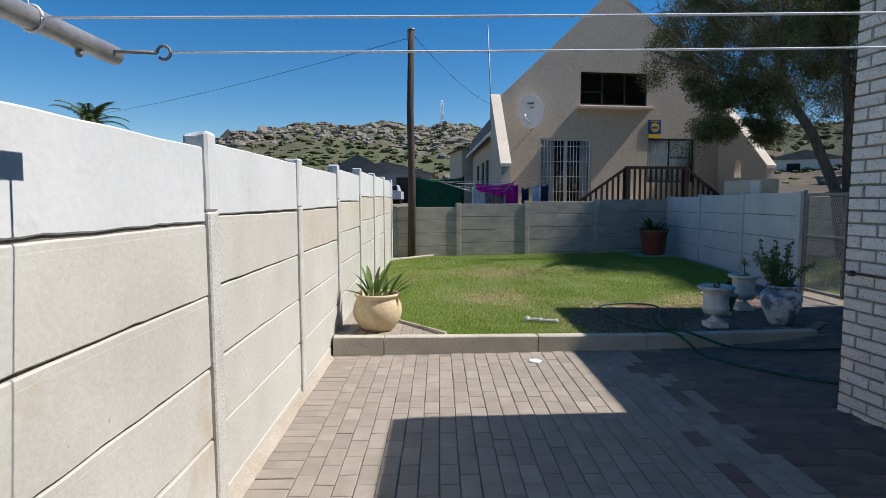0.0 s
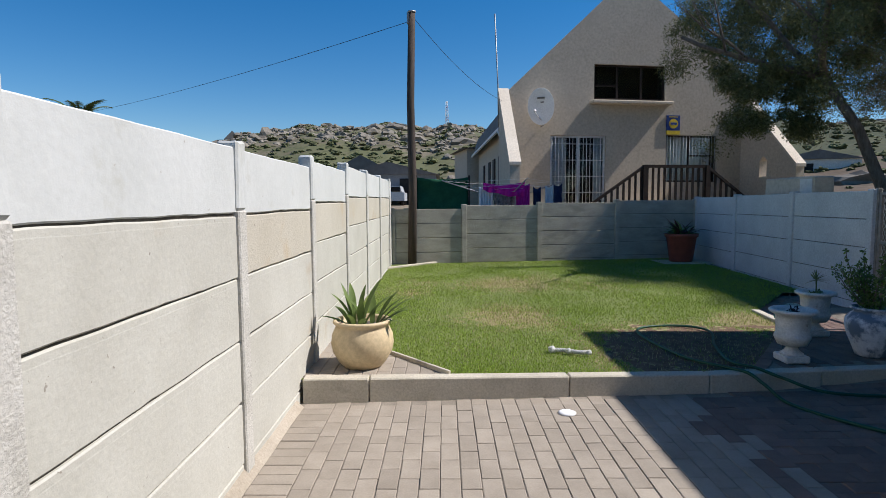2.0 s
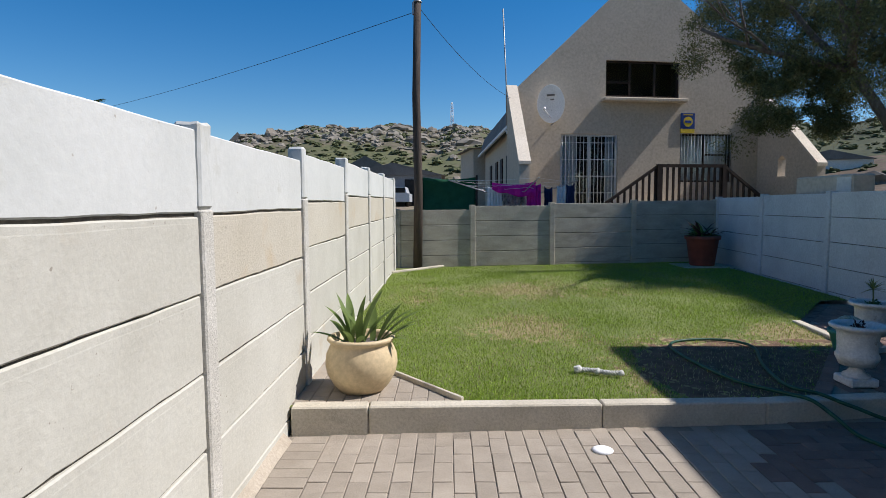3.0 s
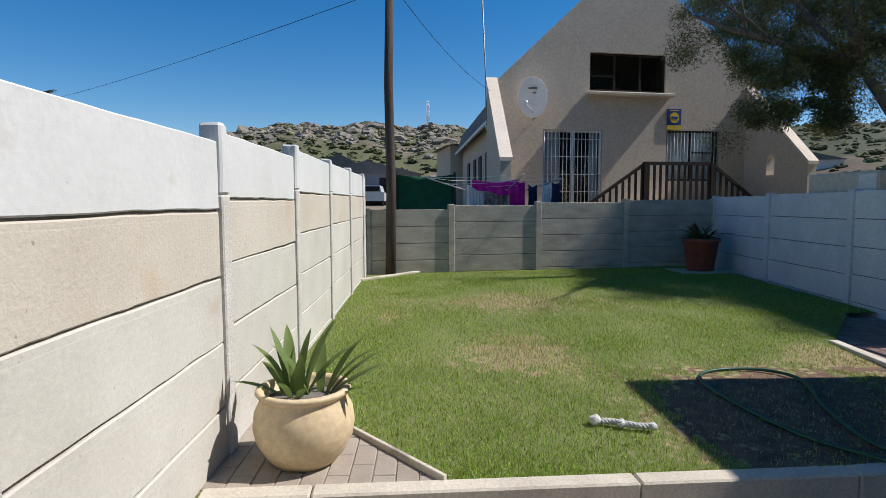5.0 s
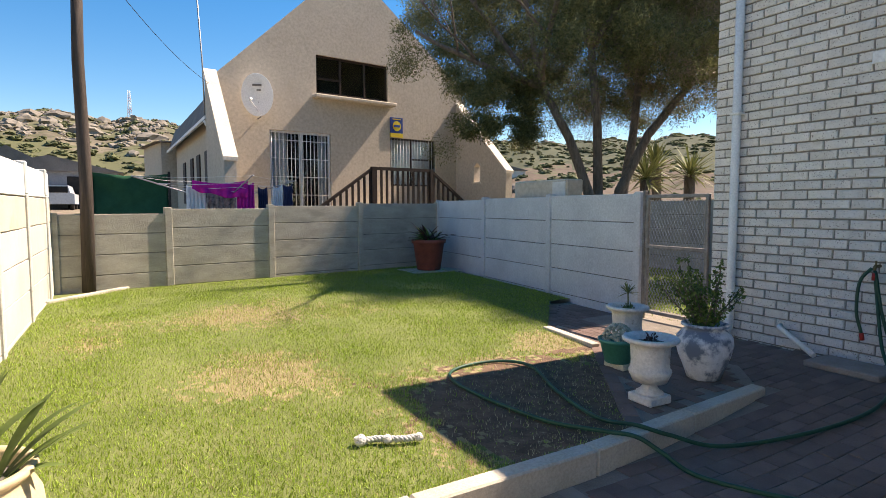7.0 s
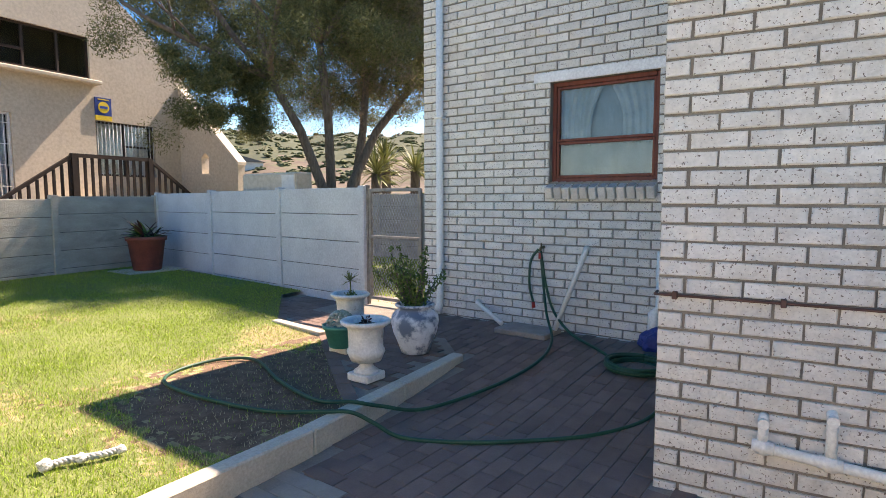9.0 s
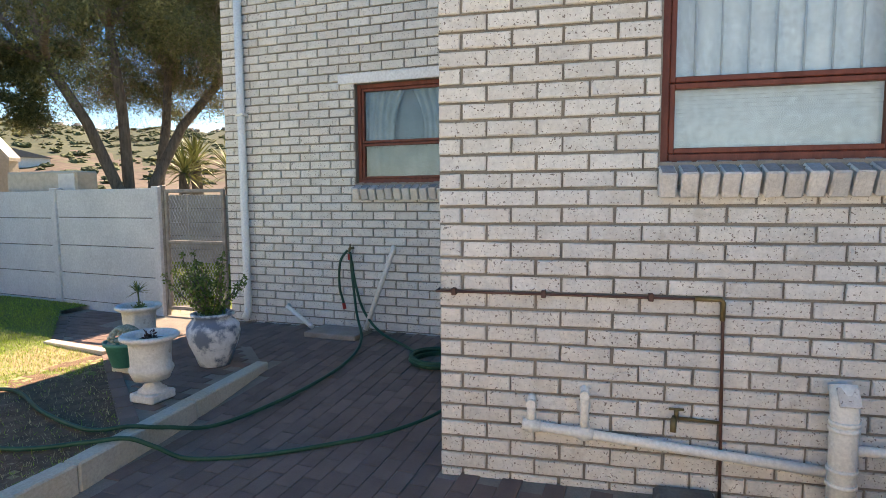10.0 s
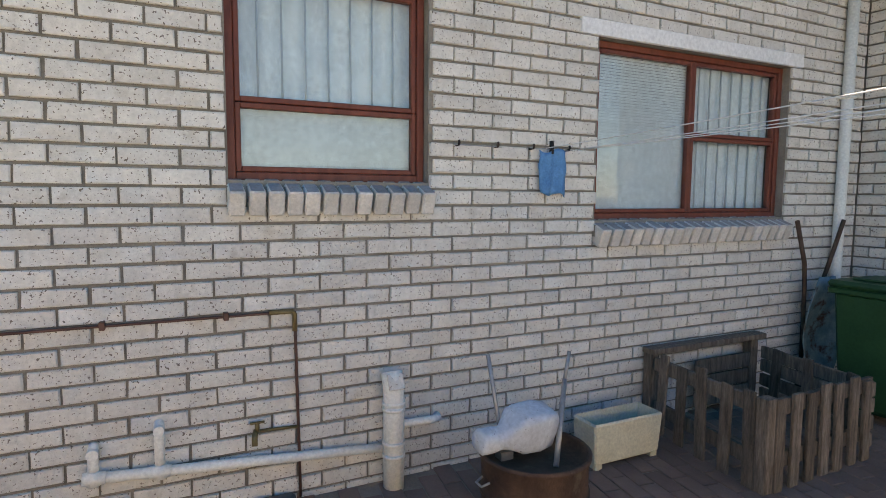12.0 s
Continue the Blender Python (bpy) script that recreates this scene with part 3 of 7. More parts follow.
    for k in range(n):
        if me is None:
            me = sill_mesh(step)
        ob = new("sill_brick", me)
        ob.parent = sill
        ob.matrix_basis = Matrix.Translation((0.0, yy + k * step, z0 + 0.006 + random.uniform(-0.003, 0.003))) @ tilt @ Matrix.Rotation(radians(random.uniform(-1.2, 1.2)), 4, "Z")
    if lintel:
        part("lintel", boxes((-0.083, -0.0, lintel[0], lintel[1], z1 + 0.002, z1 + 0.1), bevel=0.004), M["white_paint"], root, "white painted concrete lintel")
    return root


swing(house_window("window_1", W1_X, WIN1, [(0, 1, 0, 0.355, "blind"), (0, 1, 0.355, 1, "bars")], "red-brown wooden window with a blind and bars", (1.6, 2.94)))
swing(house_window("window_2", W1_X, WIN2, [(0.51, 1, 0, 1, "blind"), (0, 0.51, 0, 0.51, "bars"), (0, 0.51, 0.51, 1, "bars")], "wide red-brown wooden window with blind and bars", (-1.425, 0.735)))
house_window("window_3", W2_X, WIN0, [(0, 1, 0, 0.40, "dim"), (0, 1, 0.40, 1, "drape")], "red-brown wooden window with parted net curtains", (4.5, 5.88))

# ---- neighbour's house ----
HOUSE = Matrix.Translation((2.0, 20.9, 0.0)) @ Matrix.Rotation(radians(9), 4, "Z")
house = thing("house", HOUSE, "beige plastered gable house with fin walls and barred windows", "house")


def prism(bm_, outline, v0, v1, axis="y"):
    """A slab from an outline in (u, z), between two depths."""
    a = [bm_.verts.new((u, v0, z) if axis == "y" else (v0, u, z)) for u, z in outline]
    b = [bm_.verts.new((u, v1, z) if axis == "y" else (v1, u, z)) for u, z in outline]
    bm_.faces.new(a)
    bm_.faces.new(b[::-1])
    for k in range(len(outline)):
        n = (k + 1) % len(outline)
        bm_.faces.new((a[k], b[k], b[n], a[n]))


UA, ZA, UL, ZL, UR, ZR = 4.71, 9.3, 0.37, 5.25, 9.4, 5.9
holes = [(3.46, 6.12, 5.06, 6.26), (1.9, 3.93, 1.0, 3.8), (6.2, 8.18, 2.2, 3.86)]


bm = sheet([[(UL, 0.0), (UR, 0.0), (UR, ZR), (UA, ZA), (UL, ZL)]] + [rect(*h) for h in holes], lambda a, b: (a, 0.0, b), (0, 1, 0), 0.25)
gable = part("gable_wall", bm, M["render_wall"], house)
LEAN = 0.13


def lean(bm_):
    """The old side wing runs a little off square."""
    for v_ in bm_.verts:
        if v_.co.x < 5:
            v_.co.x += LEAN * (v_.co.y - 0.25)
    return bm_


part("side_wall", lean(boxes((0.5, 0.72, 0.252, 12, 0, 4.3), (9.0, 9.22, 0.252, 12, 0, 5.0), (2.022, 8.998, 11.75, 12, 0, 5.0))), M["render_wall"], house)
bm = bmesh.new()
prism(bm, [(0.20, 4.02), (0.20, 4.14), (0.5, 5.0), (UA, ZA - 0.1), (UA, ZA - 0.22), (0.56, 4.92)], 0.252, 12.4)
prism(bm, [(9.8, 5.35), (9.8, 5.47), (UA + 0.002, ZA - 0.08), (UA + 0.002, ZA - 0.2)], 0.252, 12.4)
part("roof", lean(bm), M["roof"], house, "grey sheet roof")
bm = boxes((0.11, 0.198, 0.26, 12.4, 3.98, 4.09), bevel=0.01)
gutter = part("gutter", lean(bm), M["white_paint"], house, "white eaves gutter")
bm = bmesh.new()
tube(bm, [(0.155, 0.45, 3.98), (0.2, 0.45, 3.85), (0.44, 0.45, 3.65), (0.44, 0.45, 1.0)], 0.045)
part("downpipe", bm, M["white_paint"], gutter)
for v_ in (2.2, 4.2, 6.0, 8.4):
    part("window", lean(boxes((0.45, 0.499, v_, v_ + 0.75, 1.6, 3.3), bevel=0.01)), M["dark_wood"], house)
# fins: wall and pale coping
for name_u, zt in ((0.10, 5.25), (9.14, 5.25)):
    bm = bmesh.new()
    side_on = [(-0.002, 0.0), (-2.7, 0.0), (-2.7, 2.62), (-0.002, zt)]
    if name_u > 5:
        bm.free()
        bm = sheet([side_on, [(-1.38, 2.35), (-1.02, 2.35), (-1.02, 2.9), (-1.2, 3.05), (-1.38, 2.9)]], lambda a, b: (name_u, a, b), (1, 0, 0), 0.3)
    else:
        prism(bm, side_on, name_u, name_u + 0.3, "x")
    tilt_ = lean if name_u < 5 else (lambda b_: b_)
    fin = part("fin_wall", tilt_(bm), M["render_wall"], house)
    bm = bmesh.new()
    prism(bm, [(-2.75, 2.60), (-2.75, 2.70), (-0.002, zt + 0.10), (-0.002, zt + 0.01)], name_u - 0.03, name_u + 0.33, "x")
    part("coping", tilt_(bm), M["render_light"], fin, "sunlit pale sloping coping")
part("niche_sill", boxes((9.11, 9.46, -1.42, -0.98, 2.29, 2.345), bevel=0.01), M["render_light"], house, "pale sill of the opening in the fin wall")
part("gable_coping", boxes((3.30, 6.28, -0.32, -0.002, 4.88, 4.99), bevel=0.02), M["render_wall"], house, "projecting plaster sill")


def barred(name, u0, u1, z0, z1, frame_mat, uprights, rails, bars, bar_mat, curtains, label):
    w = part(name, sheet([rect(u0, u1, z0, z1), rect(u0 + 0.06, u1 - 0.06, z0 + 0.06, z1 - 0.06)], lambda a, b: (a, 0.08, b), (0, 1, 0), 0.08), frame_mat, house, label)
    for u in uprights:
        part("mullion", boxes((u - 0.03, u + 0.03, 0.08, 0.16, z0 + 0.06, z1 - 0.06), bevel=0.006), frame_mat, w)
    for a, b, z in rails:
        part("transom", boxes((a, b, 0.085, 0.155, z - 0.03, z + 0.03), bevel=0.006), frame_mat, w)
    p = part("pane", boxes((u0 + 0.03, u1 - 0.03, 0.118, 0.124, z0 + 0.03, z1 - 0.03)), M["pane"], w)
    p.visible_shadow = False
    # shallow near-black box, the room's darkness is in its colour
    part("room_back", boxes((u0 - 0.3, u1 + 0.3, 1.0, 1.05, z0 - 0.3, z1 + 0.3), (u0 - 0.3, u0 - 0.25, 0.26, 1.0, z0 - 0.3, z1 + 0.3), (u1 + 0.25, u1 + 0.3, 0.26, 1.0, z0 - 0.3, z1 + 0.3), (u0 - 0.3, u1 + 0.3, 0.26, 1.0, z1 + 0.25, z1 + 0.3)), M["black_unlit"], w)
    for k in range(bars[0]):
        u = u0 + (u1 - u0) * (k + 0.5) / bars[0]
        bm_ = bmesh.new()
        tube(bm_, [(u, 0.03, z0 + 0.02), (u, 0.03, z1 - 0.02)], 0.011, 5)
        part("bar", bm_, bar_mat, w)
    for k in range(bars[1]):
        z = z0 + (z1 - z0) * (k + 0.5) / bars[1]
        bm_ = bmesh.new()
        tube(bm_, [(u0 + 0.02, 0.035, z), (u1 - 0.02, 0.035, z)], 0.011, 5)
        part("bar", bm_, bar_mat, w)
    for a, b in curtains:
        bm_ = bmesh.new()
        n = 24
        lo = [bm_.verts.new((a + (b - a) * i / n, 0.3 + 0.04 * math.sin(i * 1.3), z0)) for i in range(n + 1)]
        hi = [bm_.verts.new((a + (b - a) * i / n, 0.3 + 0.04 * math.sin(i * 1.3), z1)) for i in range(n + 1)]
        for i in range(n):
            bm_.faces.new((lo[i], lo[i + 1], hi[i + 1], hi[i]))
        part("curtain", bm_, M["house_curtain"], w)
    return w


M["house_curtain"] = material("pale_curtain", (0.45, 0.47, 0.50), (0.60, 0.62, 0.65), 3, 20, 0.9, 0)
M["white_steel"] = material("white_steel", (0.68, 0.68, 0.67), (0.78, 0.78, 0.77), 4, 30, 0.5, 0)
barred("window", 3.46, 6.12, 5.06, 6.26, M["dark_wood"], [4.35, 5.25], [(3.52, 4.32, 5.55)], (0, 0), M["dark_wood"], [], "wide dark upstairs window")
barred("door", 1.9, 3.93, 1.0, 3.8, M["white_steel"], [2.95], [], (16, 5), M["white_steel"], [(1.95, 2.55), (3.62, 3.9)], "glass door behind white burglar bars")
barred("window", 6.2, 8.18, 2.2, 3.86, M["dark_wood"], [7.15], [(7.18, 8.12, 3.15)], (16, 0), M["bar"], [(6.25, 8.1)], "barred dark-framed window with curtains")

# alarm sign on the gable: blue board with a yellow emblem
sign = tagged(new("wall_sign"), "blue and yellow alarm company board on the gable", "sign")
sign.matrix_basis = HOUSE @ Matrix.Translation((6.19, -0.03, 3.88))
M["sign_blue"] = material("sign_blue", (0.02, 0.05, 0.22), (0.03, 0.07, 0.28), 4, 20, 0.5, 0)
M["sign_yellow"] = material("sign_yellow", (0.62, 0.45, 0.03), (0.7, 0.52, 0.05), 4, 20, 0.5, 0)
part("board", boxes((0, 0.5, -0.02, 0.028, 0.14, 0.67)), M["sign_blue"], sign)
part("strip", boxes((0, 0.5, -0.02, 0.028, 0.0, 0.138)), M["sign_yellow"], sign)
bm = bmesh.new()
tube(bm, [(0.25, -0.03, 0.38), (0.25, -0.0205, 0.38)], 0.17, 20)
part("emblem", bm, M["sign_yellow"], sign)
part("bar", boxes((0.13, 0.37, -0.036, -0.031, 0.34, 0.42)), M["sign_blue"], sign)
part("bar", boxes((0.08, 0.42, -0.026, -0.021, 0.60, 0.63)), M["sign_yellow"], sign)

# satellite dish
dish = thing("satellite_dish", HOUSE @ Matrix.Translation((1.55, -0.02, 4.08)), "white oval satellite dish on a wall bracket", "satellite dish")
DISH = Matrix.Translation((-0.14, -0.40, 0.62)) @ Matrix.Rotation(radians(-32), 4, "Z") @ Matrix.Rotation(radians(98), 4, "X")
bm = bmesh.new()
lathe(bm, [(0.003, -0.07), (0.15, -0.062), (0.3, -0.03), (0.43, 0.012), (0.435, 0.02), (0.425, 0.02), (0.29, -0.022), (0.14, -0.054), (0.003, -0.06)], 32)
bmesh.ops.transform(bm, matrix=DISH @ Matrix.Diagonal((1.05, 1.4, 1, 1)), verts=bm.verts)
dish_face = part("reflector", bm, material("dish_paint", (0.80, 0.80, 0.79), (0.86, 0.86, 0.85), 4, 30, 0.45, 0), dish)
bm = boxes((-0.13, 0.13, 0.25, 0.31, -0.012, -0.006), (-0.02, 0.1, 0.12, 0.16, -0.036, -0.03))
bmesh.ops.transform(bm, matrix=DISH, verts=bm.verts)
part("mark", bm, M["roof"], dish_face, "small dark lettering")
bm = bmesh.new()
tube(bm, [(0, 0.0, 0.0), (0, -0.25, 0.02), (-0.08, -0.33, 0.45)], 0.022, 8)
part("bracket", bm, M["steel"], dish)
bm = bmesh.new()
tube(bm, [(-0.14, -0.44, 0.16), (-0.52, -0.88, 0.36)], 0.014, 6)
tube(bm, [(-0.52, -0.88, 0.36), (-0.47, -0.8, 0.42)], 0.04, 8)
part("feed_arm", bm, M["white_steel"], dish)

# aerial mast beside the roof
bm = bmesh.new()
tube(bm, [(0.0, 0, 4.0), (-0.02, 0, 5.4), (-0.14, 0, 7.9)], 0.022, 6)
solo("aerial_mast", bm, M["steel"], "thin steel aerial mast beside the roof", "mast", m=HOUSE @ Matrix.Translation((0.16, 0.4, 0)))

# porch and its railing
porch = thing("porch_steps", HOUSE @ Matrix.Translation((0, -1.52, 0)), "plastered porch in front of the barred window", "porch")
part("slab", boxes((4.5, 6.95, -0.1, 1.5, 0, 1.45), (2.9, 4.498, -0.1, 1.5, 0, 0.7), (6.952, 8.2, -0.1, 1.5, 0, 0.7), bevel=0.02), M["render_wall"], porch)
railing = thing("porch_railing", HOUSE @ Matrix.Translation((0, -1.5, 0)), "dark-stained wooden railing with sloping ends", "railing")
RAIL = [(2.75, 1.42), (4.6, 2.66), (6.84, 2.66), (8.3, 1.6)]
for (ua, za), (ub, zb) in zip(RAIL, RAIL[1:]):
    bm = bmesh.new()
    prism(bm, [(ua, za - 0.05), (ub, zb - 0.05), (ub, zb + 0.05), (ua, za + 0.05)], -0.05, 0.05)
    part("handrail", bm, M["dark_wood"], railing)
    n = max(2, round((ub - ua) / 0.2))
    for k in range(n):
        u = ua + (ub - ua) * (k + 0.5) / n
        z = za + (zb - za) * (k + 0.5) / n
        zf = 1.45 if 4.5 < u < 6.95 else 0.7
        part("baluster", boxes((u - 0.03, u + 0.03, -0.03, 0.03, zf, z - 0.052)), M["dark_wood"], railing)
for u, z in RAIL[1:3]:
    part("post", boxes((u - 0.06, u + 0.06, -0.062, 0.062, 1.45, z + 0.045)), M["dark_wood"], railing)

# ---- pole, cables ----
bm = bmesh.new()
pts = [(-0.50, 13.32, -0.05), (-0.47, 13.30, 1.8), (-0.5, 13.32, 3.6), (-0.46, 13.34, 5.42)]
tube(bm, pts, 0.09, 12, [0.095, 0.088, 0.08, 0.074])
pole = solo("utility_pole", bm, M["pole_wood"], "weathered dark wooden utility pole by the back wall", "pole")
bm = bmesh.new()
tube(bm, [(-0.46, 13.34, 5.421), (-0.46, 13.34, 5.45)], 0.085, 10)
box(bm, -0.56, -0.52, 13.3, 13.38, 5.2, 5.42)
part("pole_cap", bm, M["steel"], pole, "metal cap")
for name, a, b, sag in (("overhead_cable", (-0.5, 13.34, 5.25), (-26.0, 37.0, 6.6), 0.4), ("overhead_cable", (-0.4, 13.36, 5.3), (2.36, 21.1, 4.9), 0.25)):
    bm = bmesh.new()
    tube(bm, [Vector(a).lerp(Vector(b), k / 24) - Vector((0, 0, sag * 4 * (k / 24) * (1 - k / 24))) for k in range(25)], 0.006, 5)
    solo(name, bm, M["black_unlit"], "thin black overhead cable from the pole", "cable")
stub = thing("edging", Matrix(), "low concrete edging round the foot of the pole", "edging", kind="structure")
bm = boxes((0, 1.72, 0, 0.09, -0.1, 0.09), bevel=0.01)
o = part("kerb_stone", bm, M["kerb"], stub)
o.matrix_basis = Matrix.Translation((-0.92, 12.35, 0.16)) @ Matrix.Rotation(math.atan2(1.25, 1.1), 4, "Z")

# ---- washing line and shade cloth next door ----
dryer = thing("rotary_clothesline", Matrix.Translation((1.75, 15.9, 0.0)), "steel rotary washing line with washing on it", "clothesline")
bm = bmesh.new()
tube(bm, [(0, 0, 0.0), (0, 0, 1.75)], 0.025, 8)
part("pole", bm, M["steel"], dryer)
TIPS = []
for k in range(4):
    a = radians(12 + 90 * k)
    tip = Vector((1.65 * math.cos(a), 1.65 * math.sin(a), 2.06))
    TIPS.append(tip)
    bm = bmesh.new()
    tube(bm, [(0, 0, 1.55), tip], 0.014, 6)
    part("arm", bm, M["steel"], dryer)
for f in (0.45, 0.6, 0.75, 0.98):
    for k in range(4):
        a, b = [Vector((0, 0, 1.55)).lerp(TIPS[i % 4], f) for i in (k, k + 1)]
        bm = bmesh.new()
        tube(bm, [a, (a + b) / 2 - Vector((0, 0, 0.03)), b], 0.004, 4)
        part("line", bm, M["white_steel"], dryer)


def cloth(name, a, b, drop, mat_, label, seed, drop_b=None, waves=5):
    """A cloth that hangs from a to b in folds, with an uneven lower edge."""
    bm_ = bmesh.new()
    a, b = Vector(a), Vector(b)
    n, mr = 26, 12
    side = (b - a).normalized().cross(Vector((0, 0, 1)))
    g_ = []
    for j in range(mr + 1):
        row = []
        for i in range(n + 1):
            u = i / n
            d = drop + ((drop_b if drop_b is not None else drop) - drop) * u + 0.05 * noise.noise((u * 4, seed, 0))
            p = a.lerp(b, u) + Vector((0, 0, -d * j / mr - 0.06 * math.sin(math.pi * u)))
            p += side * (0.045 * math.sin(u * waves * 6.28 + seed) * j / mr + 0.03 * noise.noise((u * 6, j * 0.4, seed)))
            row.append(bm_.verts.new(p))
        g_.append(row)
    for r0_, r1_ in zip(g_, g_[1:]):
        for i in range(n):
            bm_.faces.new((r0_[i], r0_[i + 1], r1_[i + 1], r1_[i])).smooth = True
    ob = solo(name, bm_, mat_, label, "laundry", group="washing on the line")
    so = ob.modifiers.new("thick", "SOLIDIFY")
    so.thickness = 0.008
    return ob


M["magenta"] = material("magenta_cloth", (0.50, 0.014, 0.27), (0.62, 0.024, 0.34), 8, 80, 0.95, 0.5, 120)
M["floral"] = material("dark_floral_cloth", (0.10, 0.08, 0.08), (0.5, 0.42, 0.38), 14, 30, 0.9, 0.2)
M["white_cloth"] = material("white_cloth", (0.66, 0.66, 0.66), (0.78, 0.78, 0.78), 8, 60, 0.95, 0.3)
M["navy_cloth"] = material("navy_cloth", (0.02, 0.025, 0.07), (0.04, 0.05, 0.11), 8, 60, 0.95, 0.3)
cloth("towel", (1.15, 15.3, 1.99), (2.15, 15.15, 2.0), 0.16, M["magenta"], "magenta towel slung over the washing line", 1.0, 0.34)
cloth("towel", (1.95, 15.25, 1.96), (2.28, 15.22, 1.96), 0.62, M["magenta"], "magenta towel hanging in folds on the line", 2.0)
cloth("cloth", (1.45, 15.65, 1.86), (1.98, 15.6, 1.86), 0.5, M["floral"], "dark patterned cloth on the washing line", 3.0)
cloth("cloth", (1.05, 15.4, 1.9), (1.4, 15.42, 1.9), 0.5, M["white_cloth"], "white cloth hanging from the washing line", 4.0)
cloth("shirt", (2.75, 15.7, 1.92), (2.95, 15.72, 1.95), 0.5, M["white_cloth"], "white shirt on the end of the washing line", 5.0)
cloth("shirt", (2.98, 15.75, 1.95), (3.2, 15.85, 1.99), 0.55, M["navy_cloth"], "dark shirt on the end of the washing line", 6.0)
cloth("cloth", (2.42, 15.6, 1.9), (2.62, 15.62, 1.9), 0.45, M["navy_cloth"], "navy cloth on the washing line", 7.0)
M["shade_net"] = material("green_shade_net", (0.008, 0.07, 0.035), (0.014, 0.10, 0.05), 5, 60, 0.9, 0.4, 90)
bm = bmesh.new()
g = []
for j in range(13):
    row = []
    for i in range(25):
        u, v = i / 24, j / 12
        sag = 0.07 * math.sin(math.pi * u) + 0.03 * noise.noise((u * 5, 0, 1))
        row.append(bm.verts.new((u * 1.62, 0.06 * noise.noise((u * 3, v * 3, 4)) + 0.1 * math.sin(v * 3), 2.3 - sag - v * 1.2)))
    g.append(row)
for a, b in zip(g, g[1:]):
    for i in range(24):
        bm.faces.new((a[i], a[i + 1], b[i + 1], b[i])).smooth = True
net = solo("shade_cloth", bm, M["shade_net"], "green shade netting strung between two posts", "shade cloth", m=Matrix.Translation((-0.66, 19.35, 0)))
net.modifiers.new("thick", "SOLIDIFY").thickness = 0.01
for x in (-0.03, 1.65):
    part("post", boxes((x - 0.03, x + 0.03, 0, 0.06, 0, 2.36)), M["pole_wood"], net)


# ---- distance: hills, scrub, rocks, far buildings ----
def ridge(az):
    """Height of the skyline as a tangent, by bearing in degrees to the right of straight ahead."""
    e = 0.02 + 0.098 * smooth(-33, -13, az) - 0.022 * smooth(12, 30, az) - 0.03 * smooth(50, 80, az)
    return e + 0.003 * math.sin(az * 0.9) + 0.002 * math.sin(az * 2.3 + 1)


def hill_z(az, r):
    f = smooth(55, 225, r)
    f = 0.25 * smooth(45, 120, r) + 0.75 * f if r < 225 else 1 - 0.4 * smooth(225, 420, r)
    x, y = r * math.sin(radians(az)), r * math.cos(radians(az))
    n = noise.fractal((x * 0.02, y * 0.02, 3), 1.0, 2.0, 5) * 2.2 + noise.fractal((x * 0.09, y * 0.09, 9), 1.0, 2.0, 3) * 0.6
    return 1.3 + (ridge(az) * 225 + 0.2) * f + n * smooth(50, 120, r) * (1 - 0.65 * smooth(180, 225, r))


M["hill"] = material("hill_scrub", (0.125, 0.106, 0.068), (0.19, 0.162, 0.11), 0.05, 0.9, 0.95, 0.8, 0.8, even=0.28, speck=(0.08, 0.085, 0.04), speck_size=0.75, speck_cut=0.57, detail=(0.108, 0.112, 0.052), detail_size=0.07, detail_cut=0.46)
M["rock"] = material("granite", (0.165, 0.145, 0.118), (0.28, 0.25, 0.205), 0.35, 3.0, 0.9, 1.0, 2.5, spread=0.15, per="island")
M["scrub"] = material("scrub_leaf", (0.07, 0.082, 0.034), (0.125, 0.13, 0.06), 0.5, 4.0, 0.9, 0.8, 3.0, spread=0.3, per="island")
bm = bmesh.new()
hv = []
RS = [46, 55, 65, 75, 85, 95, 105, 115, 125, 135, 145, 155, 165, 175, 185, 195, 205, 213, 220, 226, 235, 260, 320, 420]
AZ = [-62 + 1.0 * k for k in range(148)]
for r in RS:
    hv.append([bm.verts.new((r * math.sin(radians(a)), r * math.cos(radians(a)), hill_z(a, r) if r > 46 else 1.0)) for a in AZ])
for a, b in zip(hv, hv[1:]):
    for k in range(len(AZ) - 1):
        fc = bm.faces.new((a[k], a[k + 1], b[k + 1], b[k]))
        fc.smooth = True
        far = fc.calc_center_median().length
        fc.material_index = (1 if far > 95 + 8 * math.sin(AZ[k] * 0.7) else 2) if AZ[k] > 17 else 0
M["hill_green"] = material("green_slope", (0.036, 0.047, 0.019), (0.075, 0.078, 0.036), 0.06, 0.9, 0.95, 0.8, 0.8, even=0.25, speck=(0.045, 0.055, 0.025), speck_size=0.6, speck_cut=0.55)
M["field"] = material("bare_field", (0.085, 0.062, 0.042), (0.14, 0.105, 0.073), 0.12, 1.2, 0.95, 0.8, 0.8, even=0.25, detail=(0.085, 0.09, 0.042), detail_size=0.16, detail_cut=0.52)
hill = solo("hill", bm, M["hill"], "rocky scrub-covered hill closing the view", "hill", "structure")
hill.data.materials.append(M["hill_green"])
hill.data.materials.append(M["field"])


